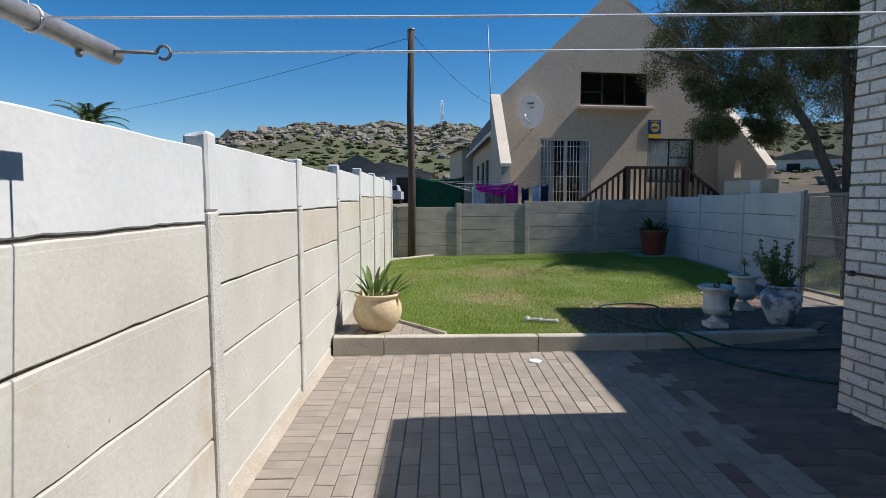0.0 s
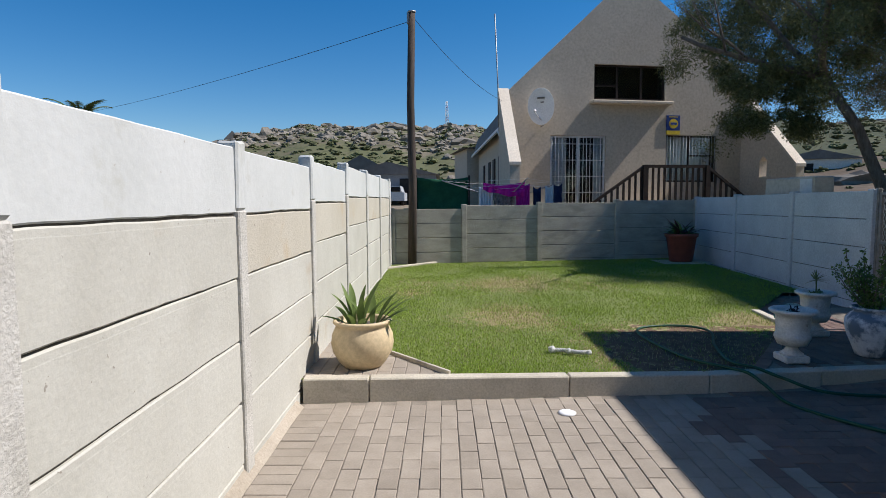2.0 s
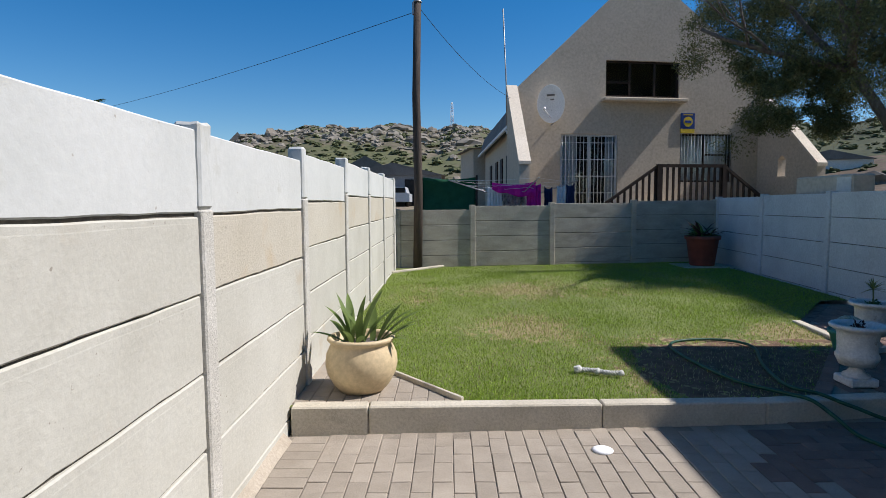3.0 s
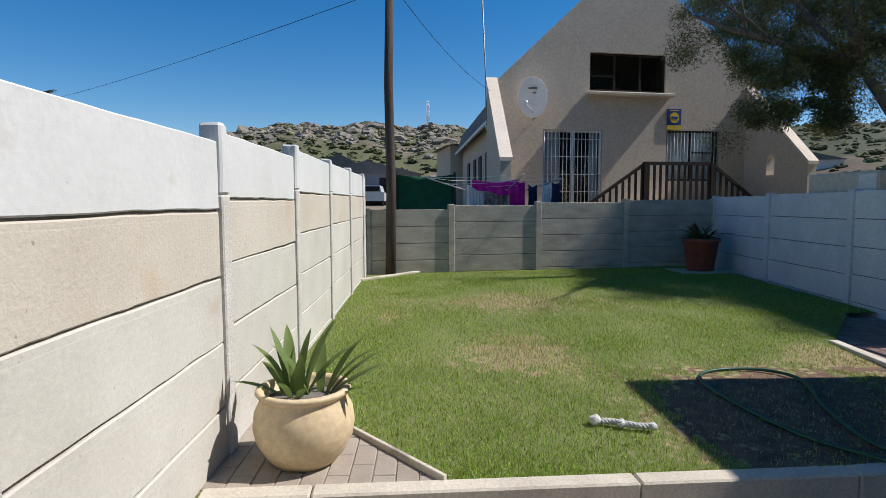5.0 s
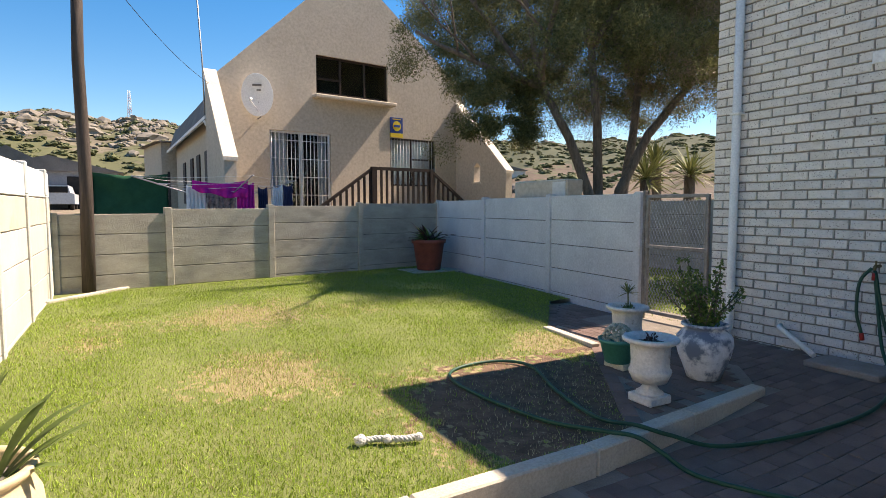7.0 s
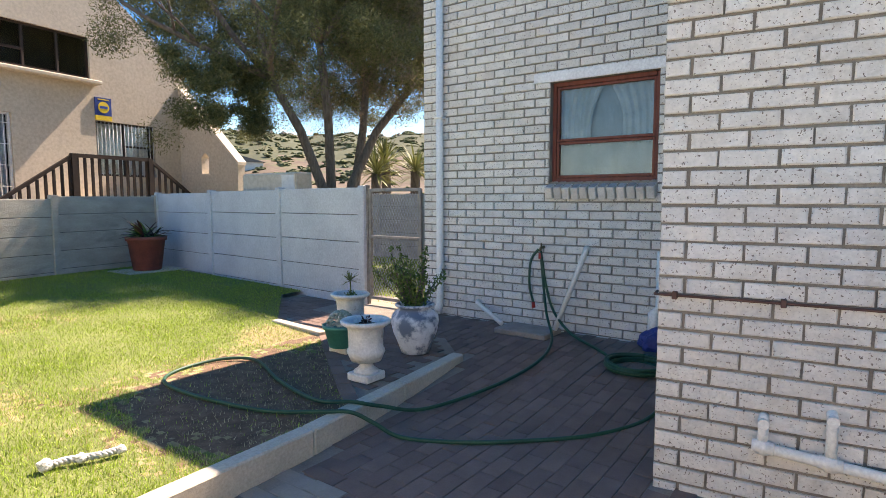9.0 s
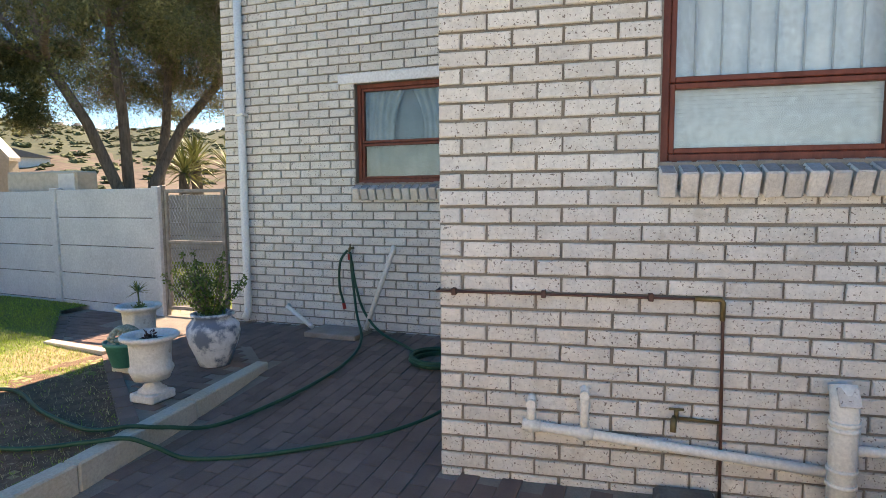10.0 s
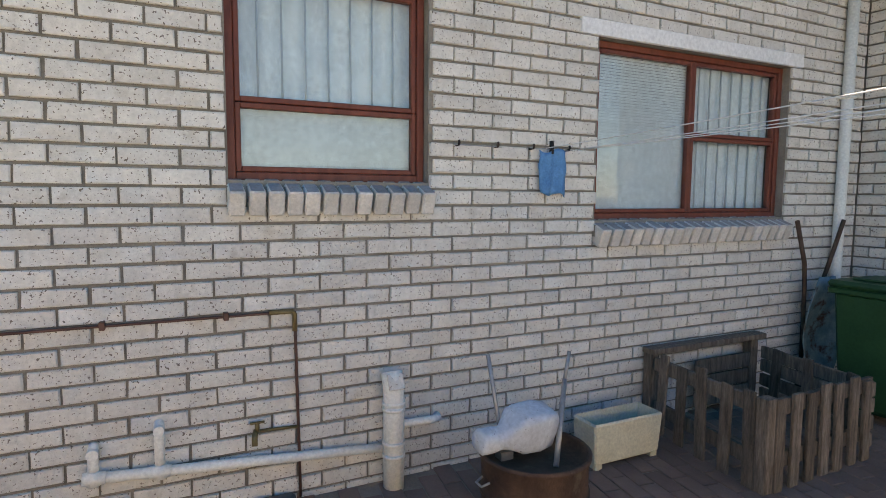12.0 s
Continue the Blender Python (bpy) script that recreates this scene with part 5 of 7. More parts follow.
for yt, y in LINES:
    if yt > 1.2:
        bm = bmesh.new()
        tube(bm, [(TX, yt, TZ), (TX + 0.13, yt, TZ - 0.004)], 0.0045, 6)
        tube(bm, [(TX + 0.13 + 0.017 - 0.017 * math.cos(a), yt, TZ - 0.004 + 0.017 * math.sin(a)) for a in [k * 0.5 for k in range(12)]], 0.004, 6)
        part("eye_bolt", bm, M["rust_steel"], bar)
        start = Vector((TX + 0.165, yt, TZ - 0.003))
    else:
        bm = bmesh.new()
        tube(bm, [(TX + 0.027 * math.cos(a), yt + 0.008 * math.sin(a / 2), TZ + 0.027 * math.sin(a)) for a in [k * 0.45 for k in range(15)]], 0.0032, 6)
        tube(bm, [(TX, yt, TZ + 0.026), (TX - 0.01, yt + 0.01, TZ + 0.055)], 0.002, 5)
        part("knot", bm, M["line"], bar)
        start = Vector((TX + 0.024, yt, TZ))
    bm = bmesh.new()
    b_ = KITCHEN @ Vector((W1_X - 0.035, y, 1.885))
    tube(bm, [start.lerp(b_, k / 16) - Vector((0, 0, 0.012 * 4 * (k / 16) * (1 - k / 16))) for k in range(17)], 0.0026, 6)
    part("line", bm, M["line"], tbar)
bm = bmesh.new()
tube(bm, [(W1_X - 0.03, 1.11, 1.882), (W1_X - 0.03, 0.80, 1.878)], 0.003, 5)
swing(part("wire", bm, M["steel"], tbar))
bm = bmesh.new()
tube(bm, [(W1_X - 0.03, 1.62, 1.882), (W1_X - 0.03, 1.31, 1.878)], 0.003, 5)
swing(part("wire", bm, M["steel"], tbar))

# blue cloth on the hooks
M["blue_cloth"] = material("blue_cloth", (0.05, 0.20, 0.42), (0.10, 0.30, 0.55), 10, 80, 0.9, 0.6, 100)
bm = bmesh.new()
g = []
for j in range(13):
    row = []
    for i in range(13):
        u, v_ = i / 12, j / 12
        y = 1.05 - 0.185 * u + 0.012 * noise.noise((u * 4, v_ * 4, 2)) - 0.015 * v_
        z = 1.872 - 0.25 * v_ - 0.03 * u * v_ - 0.015 * math.sin(u * math.pi * 2)
        row.append(bm.verts.new((W1_X - 0.035 + 0.014 * math.sin(u * 11 + v_ * 3) * (0.3 + v_), y, z)))
    g.append(row)
for a, b in zip(g, g[1:]):
    for i in range(12):
        bm.faces.new((a[i], a[i + 1], b[i + 1], b[i])).smooth = True
rag = solo("wash_cloth", bm, M["blue_cloth"], "crumpled blue cloth pegged to a wall hook", "cloth")
rag.modifiers.new("thick", "SOLIDIFY").thickness = 0.005
bm = boxes((W1_X - 0.05, W1_X - 0.02, 0.955, 0.967, 1.85, 1.93))
part("peg", bm, M["black_unlit"], rag)
swing(rag)

# ---- pipes on the kitchen wall ----
px = W1_X - 0.045
drain = thing("drain_pipe", KITCHEN, "white plastic waste pipes on the brick wall", "pipe")
bm = bmesh.new()
tube(bm, [(px, 3.425, 0.336), (px, 2.05, 0.222)], 0.025, 12)
part("pipe", bm, M["pvc"], drain)
for y, z, zl in ((3.402, 0.462, 0.334), (3.137, 0.525, 0.312)):
    bm = bmesh.new()
    tube(bm, [(px, y, zl), (px, y, z - 0.03), (px + 0.01, y, z - 0.005), (px + 0.035, y, z), (px + 0.06, y, z)], 0.023, 12)
    tube(bm, [(px, y, z - 0.012), (px - 0.032, y, z - 0.012)], 0.024, 12)
    riser = part("elbow", bm, M["pvc"], drain)
    bm = bmesh.new()
    tube(bm, [(px, y, zl - 0.03), (px, y, zl + 0.035)], 0.029, 12)
    tube(bm, [(px, y - 0.045, zl - 0.004), (px, y + 0.045, zl + 0.004)], 0.029, 12)
    part("collar", bm, M["pvc"], riser)
sx = W1_X - 0.085
bm = bmesh.new()
tube(bm, [(sx, 1.998, -0.02), (sx, 1.998, 0.51), (sx + 0.01, 1.998, 0.58), (sx + 0.035, 1.998, 0.64)], 0.057, 20)
stack = part("soil_pipe", bm, M["pvc"], drain, "thick upright waste stack")
for z in (0.18, 0.25, 0.44, 0.47):
    bm = bmesh.new()
    tube(bm, [(sx, 1.998, z), (sx, 1.998, z + 0.02)], 0.063, 20)
    part("collar", bm, M["pvc"], stack)
bm = boxes((-0.045, 0.045, -0.045, 0.045, -0.006, 0.006), bevel=0.003)
o = part("cover", bm, M["brick"], stack, "speckled square cover on the pipe's mouth")
o.matrix_basis = Matrix.Translation((sx - 0.035, 1.998, 0.605)) @ Matrix.Rotation(radians(-58), 4, "Y")
bm = bmesh.new()
tube(bm, [(sx + 0.02, 1.96, 0.345), (sx + 0.03, 1.75, 0.335), (sx + 0.05, 1.71, 0.333), (W1_X + 0.01, 1.70, 0.333)], 0.023, 12)
part("pipe", bm, M["pvc"], drain)
M["copper"] = material("painted_copper", (0.085, 0.038, 0.028), (0.14, 0.07, 0.053), 10, 60, 0.6, 0.3, 60)
water = thing("water_pipe", KITCHEN, "thin brown water pipe with a garden tap", "pipe")
wx_ = W1_X - 0.018
bm = bmesh.new()
tube(bm, [(wx_ + 0.1, W1_Y1 + 0.012, 1.012), (wx_, W1_Y1 + 0.01, 1.012), (wx_, 3.8, 1.012), (wx_, 2.6, 1.01), (wx_, 2.52, 1.008)], 0.0068, 8)
part("pipe", bm, M["copper"], water)
bm = bmesh.new()
tube(bm, [(wx_, 2.506, 1.01), (wx_, 2.503, 0.9), (wx_, 2.49, 0.03)], 0.008, 8)
part("pipe", bm, M["copper"], water)
M["brass"] = material("old_brass", (0.16, 0.115, 0.05), (0.26, 0.19, 0.09), 10, 60, 0.5, 0.2, 60, metal=0.6)
bm = bmesh.new()
tube(bm, [(wx_, 2.63, 1.012), (wx_, 2.515, 1.012), (wx_ - 0.004, 2.506, 0.998), (wx_, 2.505, 0.91)], 0.0125, 8)
part("elbow", bm, M["brass"], water, "brass elbow")
for y in (3.81, 3.345, 2.83):
    part("clip", boxes((wx_ - 0.016, W1_X + 0.005, y - 0.012, y + 0.012, 0.993, 1.031), bevel=0.003), M["copper"], water)
bm = bmesh.new()
tube(bm, [(wx_, 2.497, 0.41), (wx_, 2.69, 0.418)], 0.008, 8)
tube(bm, [(wx_ - 0.0, 2.705, 0.418), (wx_ - 0.03, 2.715, 0.413), (wx_ - 0.055, 2.72, 0.365)], 0.015, 8)
tube(bm, [(wx_ - 0.01, 2.70, 0.418), (wx_ - 0.01, 2.70, 0.463)], 0.011, 8)
tube(bm, [(wx_ - 0.01, 2.665, 0.465), (wx_ - 0.01, 2.735, 0.465)], 0.007, 6)
part("tap", bm, M["brass"], water, "small garden tap")
swing(solo("gully", boxes((2.84, 3.06, 2.52, 2.80, -0.02, 0.07), bevel=0.02), M["joint"], "dark concrete gully at the foot of the wall", "gully"))
for nm, x, y, z1 in (("downpipe", W1_X - 0.05, -1.94, TOP1), ("downpipe", W2_X - 0.055, 7.05, TOP2)):
    bm = bmesh.new()
    zf = pave_z(x, y)
    tube(bm, [(x, y, z1), (x, y, zf + 0.22), (x - 0.01, y, zf + 0.12), (x - 0.06, y, zf + 0.05)], 0.042, 16)
    d = solo(nm, bm, M["pvc"], "white painted downpipe on the brick wall", "downpipe")
    for z in (0.6, 2.4):
        part("clip", boxes((x - 0.045, x + 0.06, y - 0.05, y + 0.05, z, z + 0.025), bevel=0.004), M["pvc"], d)
    if y < 0:
        swing(d)

# ---- drum, trough, pen, bin and barrow ----
M["rust"] = material("rusty_drum", (0.055, 0.030, 0.022), (0.13, 0.075, 0.05), 6, 40, 0.8, 0.5, 50, detail=(0.16, 0.13, 0.09), detail_size=4, detail_cut=0.6)
drum = thing("oil_drum", KITCHEN @ Matrix.Translation((2.42, 1.47, 0)), "rusty cut-down steel drum by the brick wall", "drum")
bm = bmesh.new()
lathe(bm, [(0.25, 0.0), (0.262, 0.01), (0.262, 0.16), (0.272, 0.17), (0.272, 0.15), (0.262, 0.195), (0.266, 0.33), (0.278, 0.34), (0.278, 0.355), (0.262, 0.36), (0.255, 0.35), (0.25, 0.30), (0.02, 0.295)], 40)
part("body", bm, M["rust"], drum)
for sg in (1, -1):
    bm = bmesh.new()
    tube(bm, [(-0.03, 0.27 * sg, 0.25), (-0.02, 0.31 * sg, 0.235), (0.03, 0.31 * sg, 0.235), (0.04, 0.27 * sg, 0.25)], 0.006, 6)
    part("handle", bm, M["steel"], drum)
M["dirty_white"] = material("limewashed_plastic", (0.50, 0.53, 0.57), (0.66, 0.69, 0.72), 5, 50, 0.7, 0.4, 40, speck=(0.12, 0.12, 0.14), speck_size=60, speck_cut=0.70)


def canister_mesh():
    """A squat jerrycan on its side: boxy body with rounded corners, dented, narrowing to a wide neck."""
    bm_ = bmesh.new()
    rings = []
    outline = [(-0.135, 0.02, 0.08), (-0.13, 0.085, 0.098), (-0.06, 0.095, 0.108), (0.05, 0.095, 0.10), (0.09, 0.085, 0.085), (0.125, 0.06, 0.058), (0.15, 0.055, 0.05), (0.21, 0.06, 0.056), (0.26, 0.06, 0.056), (0.275, 0.05, 0.046), (0.277, 0.01, 0.01)]
    for y_, hx, hz in outline:
        ring = []
        for k in range(28):
            a_ = 2 * math.pi * k / 28
            c, s_ = math.cos(a_), math.sin(a_)
            q = 0.36 if y_ < 0.11 else 0.8
            p = Vector((math.copysign(abs(c) ** q, c) * hx, y_, math.copysign(abs(s_) ** q, s_) * hz - (0.035 if y_ > 0.11 else 0.0)))
            ring.append(bm_.verts.new(p * (1 + 0.05 * noise.noise(p * 9))))
        rings.append(ring)
    for r0_, r1_ in zip(rings, rings[1:]):
        for k in range(28):
            bm_.faces.new((r0_[k], r0_[(k + 1) % 28], r1_[(k + 1) % 28], r1_[k])).smooth = True
    bm_.faces.new(rings[0][::-1])
    bm_.faces.new(rings[-1])
    return bm_


tub = solo("plastic_canister", canister_mesh(), M["dirty_white"], "lime-splashed white plastic canister lying on the drum", "canister", m=KITCHEN @ pose(2.46, 1.50, 0.455, 3, -12, 4))
bm = bmesh.new()
tube(bm, [(2.31, 1.42, 0.30), (2.52, 1.218, 0.641)], 0.014, 8)
tube(bm, [(2.52, 1.218, 0.641), (2.57, 1.154, 0.772)], 0.010, 8)
solo("steel_rod", bm, M["steel"], "grey steel tube leaning out of the drum", "rod", group="rods on the drum", m=KITCHEN)
bm = bmesh.new()
tube(bm, [(2.50, 1.595, 0.30), (2.57, 1.656, 0.812)], 0.011, 8)
box(bm, 2.47, 2.53, 1.56, 1.63, 0.298, 0.34)
solo("steel_rod", bm, M["steel"], "thin steel bar standing in the drum", "rod", group="rods on the drum", m=KITCHEN)
M["cream"] = material("cream_concrete", (0.60, 0.555, 0.41), (0.70, 0.66, 0.50), 5, 60, 0.9, 0.5, 60, detail=(0.42, 0.38, 0.28), detail_size=5, detail_cut=0.6)
bm = bmesh.new()
box(bm, 2.76, 3.02, 0.60, 1.14, 0.035, 0.285, bevel=0.012)
bm.normal_update()
mouth = max((f_ for f_ in bm.faces if f_.normal.z > 0.9), key=lambda f_: f_.calc_area())
bmesh.ops.inset_region(bm, faces=[mouth], thickness=0.022)
for v in mouth.verts:
    v.co.z -= 0.12
for v in bm.verts:
    if v.co.z < 0.1:
        v.co.x = 2.89 + (v.co.x - 2.89) * 0.9
        v.co.y = 0.87 + (v.co.y - 0.87) * 0.94
for v in bm.verts:
    v.co.x, v.co.y = 2.85 - (3.02 - v.co.x) * 0.8, 0.63 + (v.co.y - 0.87) * 0.98
trough = solo("planter_trough", bm, M["cream"], "cream concrete planter trough on small feet", "planter")
for x in (2.66, 2.77):
    for y in (0.39, 0.82):
        part("foot", boxes((x, x + 0.05, y, y + 0.05, 0.0, 0.034)), M["cream"], trough)
soil = part("soil", boxes((2.797, 2.983, 0.637, 1.103, 0.166, 0.185)), M["joint"], trough, "dark soil")
for o in (soil,):
    for v in o.data.vertices:
        v.co.x, v.co.y = 2.85 - (3.02 - v.co.x) * 0.8, 0.63 + (v.co.y - 0.87) * 0.98
swing(trough)
M["grey_wood"] = material("weathered_pine", (0.08, 0.064, 0.05), (0.23, 0.185, 0.148), 8, 40, 0.9, 0.8, 40, stretch=(5, 5, 0.7), spread=0.32, even=0.2)
pen = thing("pallet_pen", KITCHEN, "weathered grey pallet-wood pen standing on the paving", "pen")


def pen_side(a, b, n, h, rails=(0.12, 0.42)):
    a, b = Vector((*a, 0)), Vector((*b, 0))
    d = (b - a)
    turn = Matrix.Rotation(math.atan2(d.y, d.x), 4, "Z")
    for z in rails:
        o_ = part("rail", boxes((0, d.length, 0.012, 0.04, z, z + 0.09), bevel=0.003), M["grey_wood"], pen)
        o_.matrix_basis = Matrix.Translation(a) @ turn
    for k in range(n):
        f_ = (k + 0.5) / n
        hh = h + random.uniform(-0.03, 0.03)
        o_ = part("slat", boxes((-0.038, 0.038, -0.012, 0.01, 0.0, hh), bevel=0.003), M["grey_wood"], pen)
        o_.matrix_basis = Matrix.Translation(a + d * f_) @ turn @ Matrix.Rotation(radians(random.uniform(-3.5, 3.5)), 4, "Y")


pen_side((2.98, 0.12), (2.07, 0.235), 5, 0.55)
pen_side((2.06, 0.20), (2.09, -0.80), 7, 0.53)
pen_side((2.98, -0.98), (2.11, -0.80), 3, 0.50, (0.06, 0.17, 0.28, 0.38))
for (x, y, h) in ((2.095, 0.195, 0.53), (3.02, 0.09, 0.53), (3.02, -0.93, 0.53)):
    part("corner_post", boxes((x - 0.035, x + 0.035, y - 0.04, y + 0.04, 0.0, h), bevel=0.004), M["grey_wood"], pen)
part("top_plank", boxes((2.955, 3.06, -1.02, 0.14, 0.532, 0.57), bevel=0.004), M["grey_wood"], pen)
for z in (0.08, 0.20, 0.32):
    part("back_board", boxes((2.99, 3.015, -0.89, -0.32, z, z + 0.11), bevel=0.004), M["grey_wood"], pen)
M["bin_green"] = material("bin_plastic", (0.012, 0.060, 0.024), (0.02, 0.085, 0.035), 5, 60, 0.5, 0.2, 60)
bin_ = thing("wheelie_bin", KITCHEN @ Matrix.Translation((2.42, -1.60, 0)), "dark green plastic wheelie bin in the yard corner", "bin")
bm = bmesh.new()
vv = box(bm, -0.28, 0.28, -0.24, 0.24, 0.06, 0.92, bevel=0.03)
for v in bm.verts:
    f_ = 0.80 + 0.20 * (v.co.z - 0.06) / 0.86
    v.co.x *= f_
    v.co.y *= f_
part("body", bm, M["bin_green"], bin_)
part("rim", boxes((-0.305, 0.305, -0.265, 0.265, 0.90, 0.945), bevel=0.012), M["bin_green"], bin_)
bm = boxes((-0.30, 0.31, -0.27, 0.275, 0.947, 1.0), bevel=0.022)
lid = part("lid", bm, M["bin_green"], bin_)
part("lid_rib", boxes((-0.2, 0.2, -0.15, 0.15, 1.0005, 1.02), bevel=0.008), M["bin_green"], lid)
part("label_bar", boxes((-0.288, -0.281, 0.02, 0.12, 0.80, 0.812)), M["white_paint"], bin_, "small pale bar of lettering")
for y in (-0.2, 0.2):
    bm = bmesh.new()
    tube(bm, [(0.24, y - 0.025, 0.1), (0.24, y + 0.025, 0.1)], 0.1, 16)
    part("wheel", bm, M["black_unlit"], bin_)
M["blue_rust"] = material("flaking_blue", (0.10, 0.20, 0.235), (0.26, 0.37, 0.40), 9, 40, 0.7, 0.5, 40, detail=(0.11, 0.055, 0.034), detail_size=7, detail_cut=0.52)
barrow = thing("wheelbarrow", KITCHEN @ Matrix.Translation((2.91, -1.62, -0.12)), "rusty blue wheelbarrow stood on end against the wall", "wheelbarrow")
bm = bmesh.new()
g = []
for j in range(15):
    f_ = j / 14
    row = []
    for i in range(11):
        u = i / 10 - 0.5
        w = 0.30 - 0.22 * abs(f_ - 0.45) ** 1.5 * 2
        row.append(bm.verts.new((0.10 * (1 - (2 * u) ** 2) * math.sin(math.pi * min(1, f_ + 0.12)) - 0.02, u * w * 1.7, 0.28 + 0.82 * f_)))
    g.append(row)
for a, b in zip(g, g[1:]):
    for i in range(10):
        bm.faces.new((a[i], a[i + 1], b[i + 1], b[i])).smooth = True
o = part("tray", bm, M["blue_rust"], barrow)
o.modifiers.new("thick", "SOLIDIFY").thickness = 0.006
for sg in (1, -1):
    bm = bmesh.new()
    tube(bm, [(0.09, 0.09 * sg, 0.3), (0.09, 0.11 * sg, 1.02), (0.07, 0.16 * sg, 1.2), (0.06, 0.30 * sg, 1.54)], 0.017, 8)
    part("handle", bm, M["rust"], barrow)
bm = bmesh.new()
tube(bm, [(0.03, -0.04, 0.18), (0.03, 0.04, 0.18)], 0.18, 20)
part("wheel", bm, M["black_unlit"], barrow)

# ---- recess: hose, slab, pipes ----
ZR = 0.115
slab = solo("drain_slab", boxes((5.10, 5.48, 5.50, 6.08, ZR, ZR + 0.055), bevel=0.01), material("slab_concrete", (0.30, 0.235, 0.19), (0.41, 0.335, 0.275), 5, 60, 0.95, 0.8, 60), "square concrete slab lying on the paving", "slab")
bm = bmesh.new()
tube(bm, [(5.47, 5.24, 1.02), (5.45, 5.245, 0.98), (5.36, 5.52, ZR + 0.06)], 0.026, 12)
solo("waste_pipe", bm, M["pvc"], "white plastic pipe slanting down to the slab", "pipe", group="waste pipes")
bm = bmesh.new()
tube(bm, [(5.55, 6.55, 0.335), (5.49, 6.53, 0.33), (5.30, 6.10, ZR + 0.06)], 0.024, 12)
solo("waste_pipe", bm, M["pvc"], "short white plastic pipe from the wall to the slab", "pipe", group="waste pipes")
bm = bmesh.new()
tube(bm, [(5.46, 4.54, 1.0), (5.46, 4.54, 0.5), (5.43, 4.57, 0.44), (5.42, 4.57, 0.2)], 0.05, 14, [0.03, 0.03, 0.055, 0.055])
solo("waste_pipe", bm, M["pvc"], "white plastic drain bend standing in the corner", "pipe", group="waste pipes")
M["blue_bag"] = material("blue_plastic", (0.015, 0.03, 0.16), (0.03, 0.06, 0.26), 12, 60, 0.4, 0.6, 40)
bm = bmesh.new()
bmesh.ops.create_icosphere(bm, subdivisions=3, radius=0.13)
for v in bm.verts:
    v.co *= 1 + 0.3 * noise.noise(v.co * 14)
    v.co.z = max(v.co.z, -0.08)
solo("plastic_bag", bm, M["blue_bag"], "crumpled blue plastic bag beside the drain bend", "bag", m=Matrix.Translation((5.38, 4.55, ZR + 0.08)))
M["hose"] = material("hose_rubber", (0.010, 0.055, 0.032), (0.018, 0.085, 0.05), 8, 60, 0.45, 0.1, 60)


def spline(points, n=14):
    """Points along a smooth line through the given ones."""
    ps = [Vector(p) for p in points]
    ps = [ps[0] * 2 - ps[1]] + ps + [ps[-1] * 2 - ps[-2]]
    out = []
    for i in range(1, len(ps) - 2):
        p0, p1, p2, p3 = ps[i - 1:i + 3]
        for k in range(n):
            t = k / n
            out.append(0.5 * (2 * p1 + (p2 - p0) * t + (2 * p0 - 5 * p1 + 4 * p2 - p3) * t * t + (3 * p1 - p0 - 3 * p2 + p3) * t ** 3))
    out.append(ps[-2])
    return out


hose = thing("garden_hose", Matrix(), "dark green garden hose looped over kerb and lawn", "hose")
KT = 0.165
bm = bmesh.new()
tube(bm, spline([(5.47, 5.74, 0.95), (5.44, 5.70, 0.70), (5.33, 5.60, 0.35), (5.0, 5.38, 0.17), (4.45, 5.24, 0.115), (3.8, 5.27, 0.075), (3.15, 5.44, 0.05), (2.86, 5.60, 0.12), (2.72, 5.72, KT), (2.62, 5.95, 0.155),
              (2.75, 6.5, 0.15), (2.98, 7.1, 0.15), (2.85, 7.36, 0.15), (2.5, 7.38, 0.15), (2.25, 7.2, 0.15), (2.2, 6.75, 0.15), (2.3, 6.1, 0.15), (2.47, 5.76, KT), (2.58, 5.6, KT), (2.66, 5.48, 0.10),
              (2.74, 5.32, 0.018), (2.88, 5.0, 0.018), (3.12, 4.68, 0.022), (3.45, 4.35, 0.03), (3.85, 4.15, 0.05), (4.3, 4.15, 0.085), (4.65, 4.3, 0.10)]), 0.0135, 8)
part("tube", bm, M["hose"], hose)
bm = bmesh.new()
tube(bm, spline([(5.46, 5.76, 0.97), (5.43, 5.83, 0.85), (5.42, 5.84, 0.6), (5.43, 5.80, 0.42)]), 0.0135, 8)
part("tube", bm, M["hose"], hose)
bm = bmesh.new()
tube(bm, spline([(5.46, 5.73, 0.93), (5.44, 5.66, 0.6), (5.40, 5.55, 0.35), (5.25, 5.3, 0.19), (5.05, 4.95, 0.13), (4.8, 4.7, 0.125)]), 0.0135, 8)
part("tube", bm, M["hose"], hose)
for k in range(6):
    bm = bmesh.new()
    r = 0.20 + 0.022 * (k % 3)
    tube(bm, [(4.72 + r * math.cos(a) + 0.01 * math.sin(k * 3), 4.5 + r * math.sin(a), 0.118 + 0.024 * (k // 2) + 0.004 * math.sin(a * 2 + k)) for a in [q * 2 * math.pi / 30 for q in range(31)]], 0.0135, 8)
    part("coil", bm, M["hose"], hose)
M["red_plastic"] = material("red_plastic", (0.45, 0.03, 0.02), (0.55, 0.05, 0.03), 6, 60, 0.4, 0)
for p, q in (((5.43, 5.80, 0.42), (5.43, 5.79, 0.36)), ((5.46, 5.74, 0.93), (5.46, 5.74, 0.87))):
    bm = bmesh.new()
    tube(bm, [p, q], 0.018, 10)
    part("fitting", bm, M["red_plastic"], hose, "red hose fitting")
bm = bmesh.new()
